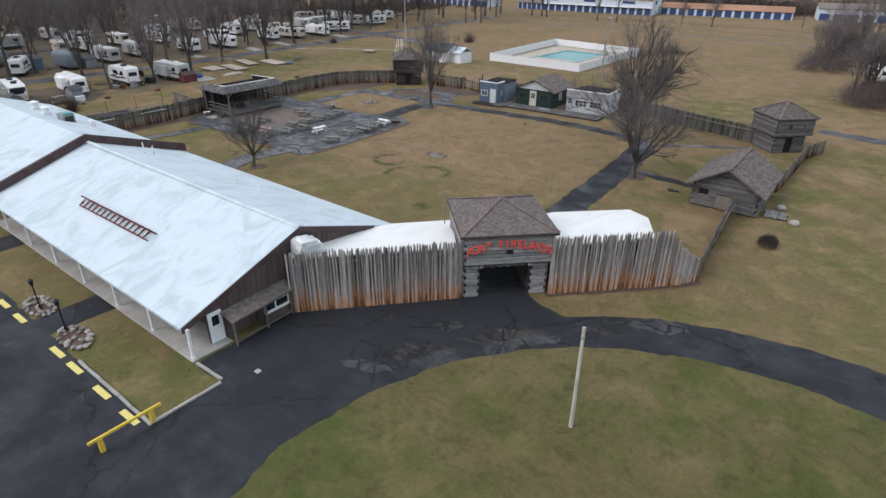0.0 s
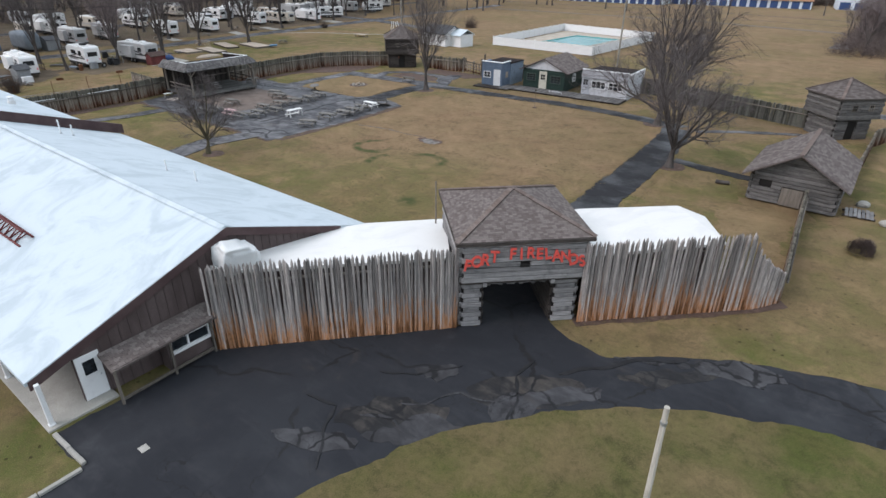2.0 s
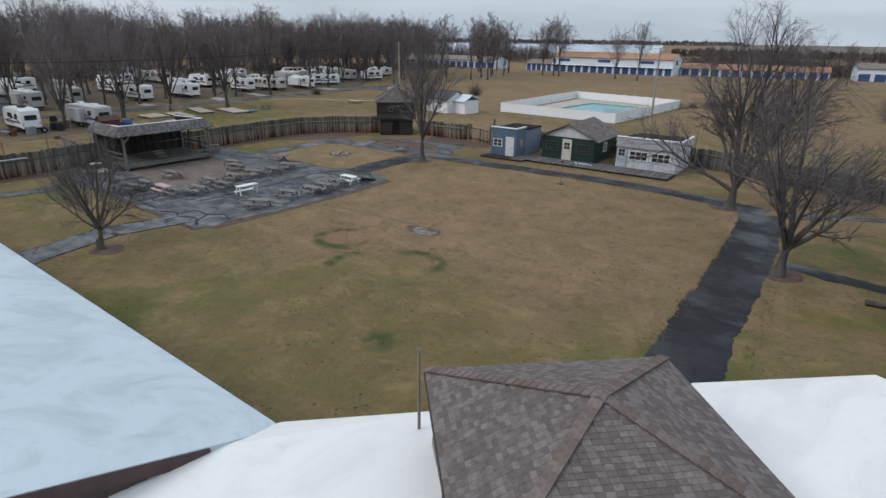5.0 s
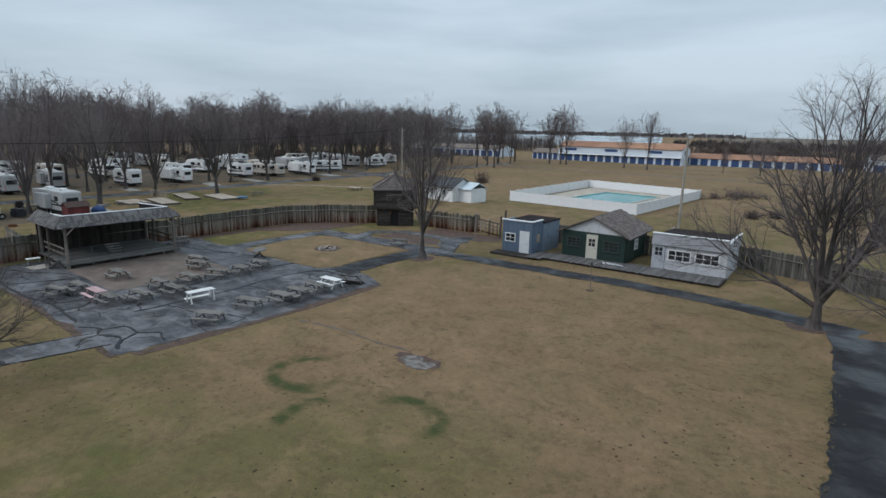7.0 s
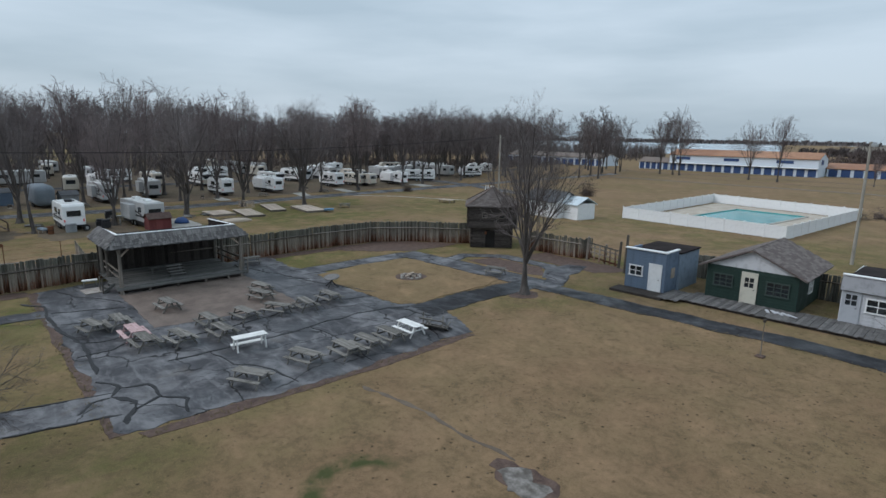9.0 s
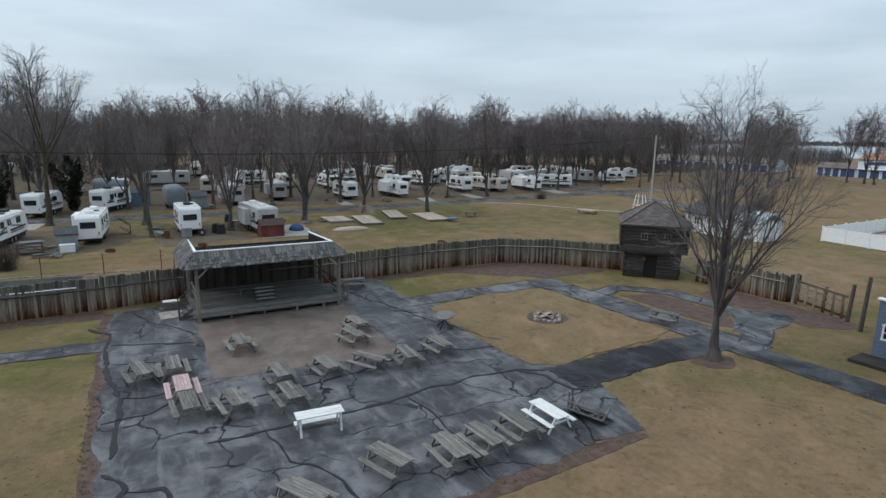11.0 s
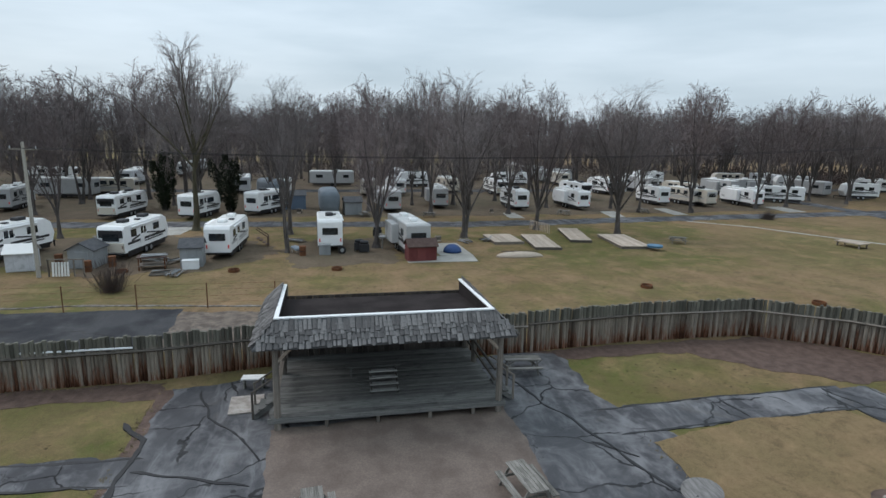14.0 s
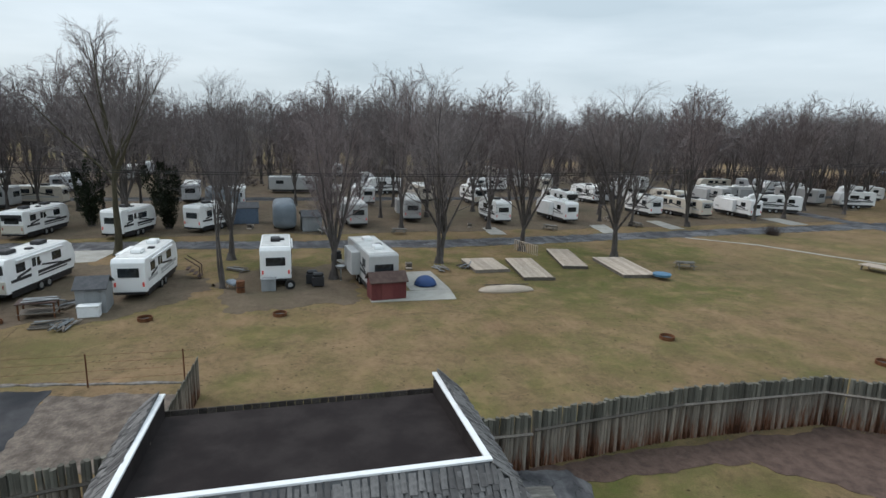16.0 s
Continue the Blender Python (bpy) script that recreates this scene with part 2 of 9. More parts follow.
def wood_log(name, grey, pale, stain, foot=None, height=1.0, moss=None):
    """Weathered wood, grain along z of the piece; foot: rust-coloured rot that climbs from the piece's lower end."""
    k = Nodes(name)
    v = k.coords()
    shift = k.n.new("ShaderNodeCombineXYZ")
    for i, f in enumerate((37.0, 91.0, 53.0)):
        k.put(shift.inputs[i], k.math("MULTIPLY", k.chance(), f))
    add = k.n.new("ShaderNodeVectorMath")
    k.put(add.inputs[0], v)
    k.put(add.inputs[1], shift.outputs[0])
    u = add.outputs[0]
    grain = k.noise(k.scaled(u, (18, 18, 0.5)), 2.0, 6, 0.75)
    patch = k.noise(k.scaled(u, (2, 2, 0.6)), 1.3, 4)
    col = k.mix(k.span(grain, 0.32, 0.68), grey, pale)
    col = k.mix(k.span(patch, 0.45, 0.75, 0.0, 0.6), col, stain)
    if foot:
        z = k.axis(v, 2)
        drip = k.noise(k.scaled(u, (9, 9, 1.1)), 1.5, 5, 0.65)
        climb = k.math("ADD", z, k.math("MULTIPLY", k.math("SUBTRACT", drip, 0.5), height * 3.4))
        climb = k.math("ADD", climb, k.math("MULTIPLY", k.math("SUBTRACT", k.chance(), 0.5), height * 1.1))
        col = k.mix(k.span(climb, height * 0.0, height * 1.2, 0.92, 0.0), col, foot)
        col = k.mix(k.span(climb, height * -0.2, height * 0.22, 0.75, 0.0), col, tuple(x * 0.22 for x in foot))
    if moss:
        edge = k.math("ADD", k.axis(v, 2), k.math("MULTIPLY", k.math("SUBTRACT", patch, 0.5), 0.5))
        col = k.mix(k.span(edge, moss - 0.16, moss + 0.16, 0.0, 0.72), col, (0.092, 0.094, 0.078))
    tone = k.span(k.chance(), 0, 1, 0.6, 1.36)
    g = k.n.new("ShaderNodeCombineXYZ")
    for s in g.inputs:
        k.put(s, tone)
    col = k.mix(1.0, col, g.outputs[0], "MULTIPLY")
    k.bump(grain, 0.6, 0.012)
    return k.done(col, 0.9, 0, 0.15)


def board_wood(name, grey, pale, stain, along=0, vary=0.25):
    """Weathered boards, grain along one axis of the piece."""
    k = Nodes(name)
    v = k.coords()
    shift = k.n.new("ShaderNodeCombineXYZ")
    for i, f in enumerate((37.0, 91.0, 53.0)):
        k.put(shift.inputs[i], k.math("MULTIPLY", k.chance(), f))
    add = k.n.new("ShaderNodeVectorMath")
    k.put(add.inputs[0], v)
    k.put(add.inputs[1], shift.outputs[0])
    sc = [16, 16, 16]
    sc[along] = 0.9
    grain = k.noise(k.scaled(add.outputs[0], tuple(sc)), 1.6, 6, 0.7)
    patch = k.noise(add.outputs[0], 1.2, 5, 0.6, 0.5)
    col = k.mix(k.span(grain, 0.3, 0.7), grey, pale)
    col = k.mix(k.span(patch, 0.5, 0.72, 0.0, 0.7), col, stain)
    tone = k.span(k.chance(), 0, 1, 1 - vary, 1 + vary)
    g = k.n.new("ShaderNodeCombineXYZ")
    for s in g.inputs:
        k.put(s, tone)
    col = k.mix(1.0, col, g.outputs[0], "MULTIPLY")
    k.bump(grain, 0.5, 0.01)
    return k.done(col, 0.9, 0, 0.15)


def shingle(name, c1, c2, island=False):
    k = Nodes(name)
    r = k.island() if island else k.chance()
    v = k.coords()
    col = k.ramp(r, (0.0, tuple(x * 0.88 for x in c1)), (0.35, c1), (0.7, c2), (1.0, tuple(min(1, x * 1.1) for x in c2)))
    col = k.mix(k.span(k.noise(v, 9, 5), 0.35, 0.75, 0, 0.45), col, tuple(x * 0.45 for x in c1))
    k.bump(k.noise(v, 60, 3), 0.5, 0.008)
    return k.done(col, 0.95, 0, 0.1)


def roof_paint(name, white, grime, ribs=False):
    k = Nodes(name)
    p = k.place()
    streak = k.noise(k.scaled(p, (0.5, 0.22, 1)), 0.8, 6, 0.65, 1.2)
    spot = k.noise(p, 1.6, 6, 0.7)
    col = k.mix(k.span(streak, 0.42, 0.66, 0, 0.8), white, grime)
    col = k.mix(k.span(spot, 0.55, 0.8, 0, 0.35), col, tuple(x * 0.75 for x in grime))
    k.bump(k.math("ADD", k.noise(p, 0.9, 4), k.math("MULTIPLY", k.noise(p, 12, 3), 0.2)), 0.35, 0.06)
    return k.done(col, 0.55, 0, 0.35)


GRASS = ground_grass("grass_ground", (0.240, 0.160, 0.094), (0.072, 0.090, 0.024), (0.096, 0.072, 0.039), lawn=True)
CAMP_SOIL = ground_grass("camp_turf", (0.150, 0.115, 0.083), (0.108, 0.092, 0.058), (0.072, 0.056, 0.041), lush=0.0)
GRASS_ISLE = ground_grass("grass_island_turf", (0.158, 0.118, 0.062), (0.056, 0.082, 0.017), (0.050, 0.048, 0.020))
GRASS_DRY = ground_grass("dry_turf", (0.245, 0.168, 0.096), (0.165, 0.127, 0.064), (0.10, 0.074, 0.040), lush=0.0)
ASPHALT = asphalt("driveway_asphalt", (0.0165, 0.0178, 0.0215), (0.052, 0.053, 0.057), 0.14, 0.012, wear=(0.52, 0.74), rough=(0.6, 0.95), stain=(0.045, 0.038, 0.032), streaky=0.12)
ASPHALT_OLD = asphalt("cracked_asphalt", (0.043, 0.043, 0.047), (0.165, 0.163, 0.168), 0.26, 0.014, wear=(0.45, 0.64), rough=(0.5, 0.9))
ASPHALT_PATH = asphalt("wet_path_asphalt", (0.014, 0.014, 0.016), (0.054, 0.055, 0.060), 0.35, 0.04, wear=(0.5, 0.66), rough=(0.35, 0.85), streaky=0.3)
ASPHALT_BROKEN = asphalt("broken_asphalt", (0.014, 0.014, 0.015), (0.062, 0.055, 0.048), 0.7, 0.07, wear=(0.46, 0.6), rough=(0.4, 0.9), stain=(0.085, 0.062, 0.045), streaky=0.35)
ASPHALT_WORN = asphalt("worn_driveway_asphalt", (0.024, 0.024, 0.026), (0.066, 0.066, 0.070), 0.6, 0.05, wear=(0.42, 0.62), rough=(0.6, 0.95), stain=(0.06, 0.05, 0.04), streaky=0.4)
TAR = surface("tar_filled_crack", (0.010, 0.010, 0.011), (0.020, 0.020, 0.022), 2.0, grain=20, bump=0.2, vary=0, rough=0.6)
MULCH = surface("mulch_bed", (0.068, 0.042, 0.033), (0.125, 0.082, 0.064), 2.2, grain=14, bump=0.9, depth=0.06, vary=0)
LITTER = surface("leaf_litter", (0.095, 0.075, 0.056), (0.155, 0.125, 0.085), 0.12, grain=5, bump=0.5, depth=0.03, vary=0)
GRAVEL_PAD = surface("brown_gravel_pad", (0.118, 0.090, 0.075), (0.175, 0.137, 0.115), 0.9, grain=16, bump=0.5, depth=0.02, vary=0)
DIRT = surface("bare_dirt", (0.105, 0.080, 0.058), (0.155, 0.122, 0.090), 0.9, grain=18, bump=0.6, depth=0.03, vary=0)
RUBBLE = surface("brown_rubble", (0.080, 0.062, 0.050), (0.185, 0.148, 0.120), 1.6, grain=7, bump=0.9, depth=0.12, vary=0)
RUBBLE_PALE = surface("pale_broken_stone", (0.09, 0.078, 0.066), (0.24, 0.22, 0.20), 2.4, grain=9, bump=0.8, depth=0.06, vary=0)
CONCRETE = surface("concrete", (0.30, 0.29, 0.26), (0.40, 0.385, 0.35), 0.8, grain=25, bump=0.2, vary=0.1)
PALE_TREAD = board_wood("pale_tread", (0.27, 0.265, 0.25), (0.38, 0.375, 0.36), (0.18, 0.175, 0.165))
STONE = surface("field_stone", (0.22, 0.19, 0.165), (0.36, 0.33, 0.30), 3, grain=20, bump=0.5, vary=0.35)
ROOF_WHITE = roof_paint("white_coated_roof", (0.50, 0.565, 0.60), (0.37, 0.435, 0.465))
ROOF_MEMBRANE = roof_paint("white_membrane_roof", (0.70, 0.69, 0.665), (0.61, 0.605, 0.59))
SIDING_BROWN = surface("brown_siding", (0.075, 0.055, 0.052), (0.115, 0.088, 0.084), 1.5, (1, 1, 0.3), bump=0.4, vary=0.12)
FASCIA = surface("maroon_fascia", (0.075, 0.045, 0.045), (0.11, 0.072, 0.07), 1.2, bump=0.15, vary=0.1)
PALISADE = wood_log("palisade_log", (0.165, 0.152, 0.148), (0.43, 0.39, 0.362), (0.10, 0.098, 0.10), (0.44, 0.20, 0.085), 1.5)
FENCE_WOOD = wood_log("stockade_picket", (0.128, 0.114, 0.096), (0.27, 0.23, 0.187), (0.072, 0.066, 0.056), (0.13, 0.050, 0.024), 0.85, moss=1.52)
FENCE_MOSS = wood_log("mossy_picket", (0.080, 0.080, 0.070), (0.165, 0.160, 0.138), (0.052, 0.054, 0.046))
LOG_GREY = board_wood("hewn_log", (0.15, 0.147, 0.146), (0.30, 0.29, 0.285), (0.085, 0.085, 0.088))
# dark logs; also a shade tone in the gate passage and under the stage
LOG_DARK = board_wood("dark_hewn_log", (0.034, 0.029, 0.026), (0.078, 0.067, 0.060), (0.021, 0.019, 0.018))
LOG_MID = board_wood("mid_grey_hewn_log", (0.085, 0.080, 0.077), (0.175, 0.168, 0.162), (0.05, 0.049, 0.05))
# near-black that stands in for shade in log gaps and openings
LOG_SHADE = plain("log_gap_shade", (0.016, 0.014, 0.013), 0.95)
PLANK = board_wood("stage_plank", (0.085, 0.084, 0.080), (0.165, 0.162, 0.152), (0.048, 0.048, 0.044), along=1, vary=0.24)
TABLE_WOOD = board_wood("table_board", (0.105, 0.099, 0.088), (0.22, 0.208, 0.19), (0.06, 0.057, 0.05))
TABLE_PINK = board_wood("faded_red_board", (0.40, 0.27, 0.265), (0.50, 0.36, 0.355), (0.30, 0.20, 0.195), vary=0.08)
TABLE_WHITE = board_wood("white_painted_board", (0.60, 0.60, 0.58), (0.72, 0.72, 0.70), (0.4, 0.39, 0.36), vary=0.05)
POST_WOOD = wood_log("post_wood", (0.10, 0.088, 0.075), (0.20, 0.175, 0.15), (0.07, 0.065, 0.058))
POLE_PALE = wood_log("pale_pole", (0.28, 0.26, 0.225), (0.42, 0.40, 0.35), (0.2, 0.185, 0.16))
SHINGLE_BROWN = shingle("brown_asphalt_shingle", (0.132, 0.110, 0.102), (0.172, 0.148, 0.138))
SHINGLE_FIELD = shingle("brown_shingle_field", (0.132, 0.110, 0.102), (0.172, 0.148, 0.138), island=True)
SHINGLE_DARK = shingle("dark_brown_shingle", (0.108, 0.091, 0.084), (0.145, 0.126, 0.118))
SHINGLE_DARK_FIELD = shingle("dark_brown_shingle_field", (0.108, 0.091, 0.084), (0.145, 0.126, 0.118), island=True)
HIP_CAP = shingle("hip_cap_shingle", (0.15, 0.115, 0.10), (0.17, 0.138, 0.125))
SHAKE = shingle("grey_wood_shake", (0.115, 0.109, 0.107), (0.185, 0.177, 0.172))
SHAKE_FIELD = shingle("grey_shake_field", (0.12, 0.12, 0.122), (0.20, 0.20, 0.205), island=True)
RED_PAINT = plain("red_letter_paint", (0.74, 0.10, 0.078), 0.55, dirt=0.4, scale=6)
WHITE_PAINT = plain("white_paint", (0.72, 0.73, 0.73), 0.5, dirt=0.3)
WHITE_WORN = plain("worn_white_siding", (0.50, 0.51, 0.53), 0.7, dirt=0.8, scale=2.2)
BLUE_WALL = plain("faded_blue_siding", (0.125, 0.17, 0.235), 0.75, dirt=0.75, scale=2.4)
BLUE_PALE = plain("pale_blue_siding", (0.21, 0.265, 0.33), 0.75, dirt=0.7, scale=2.4)
GREEN_WALL = plain("dark_green_siding", (0.012, 0.032, 0.025), 0.65, dirt=0.4, scale=1.8)
GREY_STUCCO = plain("grey_signboard", (0.27, 0.275, 0.29), 0.8, dirt=0.85, scale=2.6)
GREEN_TRIM = plain("dark_green_trim", (0.035, 0.055, 0.048), 0.6, dirt=0.4)
CREAM = plain("cream_door_paint", (0.52, 0.50, 0.42), 0.6, dirt=0.4)
GREY_DOOR = plain("grey_door_paint", (0.38, 0.40, 0.43), 0.6, dirt=0.3)
YELLOW = plain("yellow_paint", (0.62, 0.43, 0.05), 0.6, dirt=0.45, scale=5)
YELLOW_LINE = plain("yellow_line_paint", (0.62, 0.52, 0.17), 0.8, dirt=0.5, scale=6)
BLACK_METAL = plain("black_metal", (0.012, 0.012, 0.013), 0.45, 0.3)
STEEL = plain("galvanised_steel", (0.42, 0.44, 0.45), 0.4, 0.85, dirt=0.3)
TAR_ROOF = surface("dark_roll_roof", (0.024, 0.020, 0.020), (0.040, 0.034, 0.033), 0.8, grain=60, bump=0.2, vary=0, rough=1.0, spec=0.05)
BARK = surface("grey_bark", (0.055, 0.047, 0.043), (0.112, 0.098, 0.090), 4, (1, 1, 0.25), bump=0.7, depth=0.03, vary=0.12)
BARK_MOSS = surface("mossy_bark", (0.062, 0.055, 0.034), (0.105, 0.092, 0.058), 4, (1, 1, 0.25), bump=0.7, depth=0.03, vary=0.1)
TWIG = surface("bare_twig", (0.128, 0.108, 0.105), (0.195, 0.168, 0.163), 2, bump=0, vary=0.2)
TWIG_DARK = surface("dark_bare_twig", (0.096, 0.082, 0.079), (0.152, 0.131, 0.126), 2, bump=0, vary=0.2)
TWIG_RED = surface("reddish_twig", (0.132, 0.104, 0.102), (0.190, 0.155, 0.152), 2, bump=0, vary=0.2)
IVY = surface("ivy_leaf", (0.012, 0.019, 0.009), (0.026, 0.036, 0.016), 3, bump=0.2, vary=0.25)
SHRUB = surface("bare_shrub", (0.075, 0.056, 0.050), (0.12, 0.092, 0.083), 2, bump=0.2, vary=0.2)
RV_WHITE = plain("rv_white_panel", (0.80, 0.80, 0.79), 0.35, dirt=0.2, scale=1.2)
RV_GREY = plain("rv_grey_panel", (0.40, 0.40, 0.395), 0.4, dirt=0.3, scale=1.2)
RV_BEIGE = plain("rv_beige_panel", (0.55, 0.50, 0.42), 0.4, dirt=0.3, scale=1.2)
RV_ROOF = plain("rv_roof_membrane", (0.62, 0.62, 0.60), 0.6, dirt=0.5, scale=1.0)
RV_DARK = plain("rv_dark_trim", (0.022, 0.022, 0.024), 0.4, dirt=0.2)
RV_COVER = surface("grey_rv_cover", (0.17, 0.20, 0.23), (0.23, 0.265, 0.295), 0.8, bump=0.5, depth=0.05, vary=0.1)
TYRE = plain("tyre_rubber", (0.014, 0.014, 0.014), 0.85)
RED_SHED = surface("dark_red_board", (0.115, 0.028, 0.028), (0.16, 0.048, 0.045), 2, (1, 1, 0.3), vary=0.1)
BROWN_ROOF = surface("brown_shed_roof", (0.07, 0.043, 0.036), (0.10, 0.066, 0.056), 3, vary=0.1)
GREY_SHED = surface("grey_shed_panel", (0.19, 0.20, 0.205), (0.26, 0.27, 0.275), 1, (1, 1, 0.3), vary=0.1)
DARK_ROOF = surface("dark_shed_roof", (0.055, 0.058, 0.064), (0.085, 0.088, 0.094), 3, vary=0.1)
DECK_TAN = board_wood("tan_deck_board", (0.36, 0.295, 0.235), (0.48, 0.41, 0.34), (0.27, 0.215, 0.17), vary=0.15)
RUST_ROOF = surface("rust_orange_metal_roof", (0.25, 0.115, 0.058), (0.36, 0.19, 0.105), 0.05, (1, 1, 1), rough=0.6, grain=0.6, bump=0.1, vary=0)
BROWN_METAL = surface("brown_metal_roof", (0.15, 0.115, 0.092), (0.20, 0.155, 0.125), 0.05, rough=0.6, grain=0.6, bump=0.1, vary=0)
STORE_WALL = plain("storage_white_metal", (0.58, 0.64, 0.70), 0.5, dirt=0.15, scale=0.2)
STORE_BLUE = plain("blue_roller_door", (0.03, 0.065, 0.17), 0.45, dirt=0.2, scale=0.5)
GRASS_TUFT = surface("dry_grass_tuft", (0.10, 0.085, 0.04), (0.20, 0.15, 0.085), 1.2, bump=0, vary=0)
TUFT = surface("dead_weed", (0.075, 0.057, 0.036), (0.135, 0.104, 0.066), 3, bump=0, vary=0)
TEAL = plain("teal_pool_paint", (0.06, 0.30, 0.29), 0.4, dirt=0.3, scale=0.4)
POOL_DECK = surface("tan_pool_deck", (0.36, 0.31, 0.25), (0.46, 0.41, 0.34), 0.5, grain=10, bump=0.1, vary=0)
BLUE_TARP = plain("blue_tarp", (0.02, 0.055, 0.16), 0.5, dirt=0.3)
LAKE = plain("pale_lake_water", (0.30, 0.36, 0.40), 0.12, dirt=0.1, scale=0.01)
WHITE_TARP = surface("white_tarp", (0.68, 0.70, 0.69), (0.78, 0.79, 0.78), 1.2, bump=0.6, depth=0.08, rough=0.5, vary=0)
RUST = surface("rusty_metal", (0.11, 0.045, 0.022), (0.19, 0.085, 0.04), 4, rough=0.8, metal=0.3, vary=0.1)
ASH = surface("fire_ash", (0.05, 0.045, 0.042), (0.10, 0.095, 0.09), 3, vary=0)
CHARRED = surface("charred_wood", (0.018, 0.016, 0.015), (0.05, 0.045, 0.04), 3, vary=0.3)

glass = Nodes("dark_window_glass")
GLASS = glass.done(glass.mix(glass.span(glass.noise(glass.coords(), 2.0), 0.4, 0.7), (0.012, 0.015, 0.018), (0.035, 0.042, 0.048)), 0.08, 0, 0.5)
water_n = Nodes("pool_water")
water_n.bump(water_n.noise(water_n.place(), 2.2, 3), 0.05, 0.02)
WATER = water_n.done((0.045, 0.235, 0.24), 0.2, 0, 0.25)

# ---- building helpers ----
def link(name, bm, mat, parent=None, label="", smooth=False):
    me = bpy.data.meshes.new(name)
    bm.to_mesh(me)
    bm.free()
    me.materials.append(mat)
    if smooth:
        me.shade_smooth()
    ob = new(name, me)
    if parent:
        ob.parent = parent
    if label:
        ob["label"] = label
    return ob


def part(name, bm, mat, parent, label="", smooth=False):
    """One mesh under a thing or a part, in the thing's own coordinates."""
    return link(name, bm, mat, parent, label, smooth)


def share(name, me, parent, m):
    """A piece that shares its mesh with others like it."""
    ob = new(name, me)
    ob.parent = parent
    ob.matrix_local = m
    return ob


def mesh_of(name, bm, mat):
    me = bpy.data.meshes.new(name)
    bm.to_mesh(me)
    bm.free()
    me.materials.append(mat)
    return me


def thing(name, m, label, category, group="", kind=""):
    e = new(name)
    e.empty_display_size = 0.3
    e.matrix_world = m
    return tagged(e, label, category, group, kind)


def box(bm, c, s, rot=None, bevel=0.0):
    """A box round c with sizes s, turned by the Euler degrees rot, with bevelled edges."""
    m = Matrix.LocRotScale(c, Euler([radians(a) for a in rot]) if rot else None, None)
    r = bmesh.ops.create_cube(bm, size=1.0, matrix=m @ Matrix.Diagonal((*s, 1)))
    if bevel:
        bmesh.ops.bevel(bm, geom=list({e for v in r["verts"] for e in v.link_edges}), offset=bevel, segments=1, affect="EDGES", profile=0.5)
    return bm


def boxes(*items, bevel=0.0):
    bm = bmesh.new()
    for it in items:
        box(bm, *it, bevel=bevel)
    return bm


def rod(bm, a, b, r1, r2=None, n=8):
    """A tapered round bar from a to b."""
    a, b = Vector(a), Vector(b)
    d = b - a
    m = Matrix.Translation((a + b) / 2) @ d.to_track_quat("Z", "Y").to_matrix().to_4x4()
    bmesh.ops.create_cone(bm, cap_ends=True, segments=n, radius1=r1, radius2=r1 if r2 is None else r2, depth=d.length, matrix=m)
    return bm


def prism(bm, outline, z0, z1):
    """An upright slab over an outline of (x, y)."""
    low = [bm.verts.new((x, y, z0)) for x, y in outline]
    top = [bm.verts.new((x, y, z1)) for x, y in outline]
    n = len(outline)
    bm.faces.new(top)
    bm.faces.new(low[::-1])
    for i in range(n):
        bm.faces.new((low[i], low[(i + 1) % n], top[(i + 1) % n], top[i]))
    bmesh.ops.recalc_face_normals(bm, faces=bm.faces)
    return bm


def slab(bm, corners, thick):
    """A sheet through corner points, thickened straight down."""
    top = [bm.verts.new(c) for c in corners]
    low = [bm.verts.new((c[0], c[1], c[2] - thick)) for c in corners]
    n = len(corners)
    bm.faces.new(top)
    bm.faces.new(low[::-1])
    for i in range(n):
        bm.faces.new((low[i], low[(i + 1) % n], top[(i + 1) % n], top[i]))
    bmesh.ops.recalc_face_normals(bm, faces=bm.faces)
    return bm


def extrude_x(bm, outline, x0, x1):
    """A body with a profile of (y, z), drawn out along x."""
    a = [bm.verts.new((x0, y, z)) for y, z in outline]
    b = [bm.verts.new((x1, y, z)) for y, z in outline]
    n = len(outline)
    bm.faces.new(a)
    bm.faces.new(b[::-1])
    for i in range(n):
        bm.faces.new((a[i], a[(i + 1) % n], b[(i + 1) % n], b[i]))
    bmesh.ops.recalc_face_normals(bm, faces=bm.faces)
    return bm


def ragged(outline, step=0.6, amount=0.18, seed=0.0):
    """The outline with points in between, pushed in and out as a worn edge is."""
    out = []
    for (x0, y0), (x1, y1) in zip(outline, outline[1:] + outline[:1]):
        length = math.hypot(x1 - x0, y1 - y0)
        n = max(1, int(length / step))
        nx, ny = -(y1 - y0) / (length + 1e-9), (x1 - x0) / (length + 1e-9)
        for i in range(n):
            f = i / n
            x, y = x0 + (x1 - x0) * f, y0 + (y1 - y0) * f
            a = amount * (noise.noise((x * 0.45 + seed, y * 0.45, seed)) * 1.3 + noise.noise((x * 1.7, y * 1.7, seed)) * 0.6 + noise.noise((x * 5.1, y * 5.1, seed)) * 0.5)
            out.append((x + nx * a, y + ny * a))
    return out


def ribbon(points, width):
    """The outline of a path of one width along a centre line."""
    left, right = [], []
    for i, (x, y) in enumerate(points):
        x0, y0 = points[max(0, i - 1)]
        x1, y1 = points[min(len(points) - 1, i + 1)]
        l = math.hypot(x1 - x0, y1 - y0)
        nx, ny = -(y1 - y0) / l * width / 2, (x1 - x0) / l * width / 2
        left.append((x + nx, y + ny))
        right.append((x - nx, y - ny))
    return left + right[::-1]


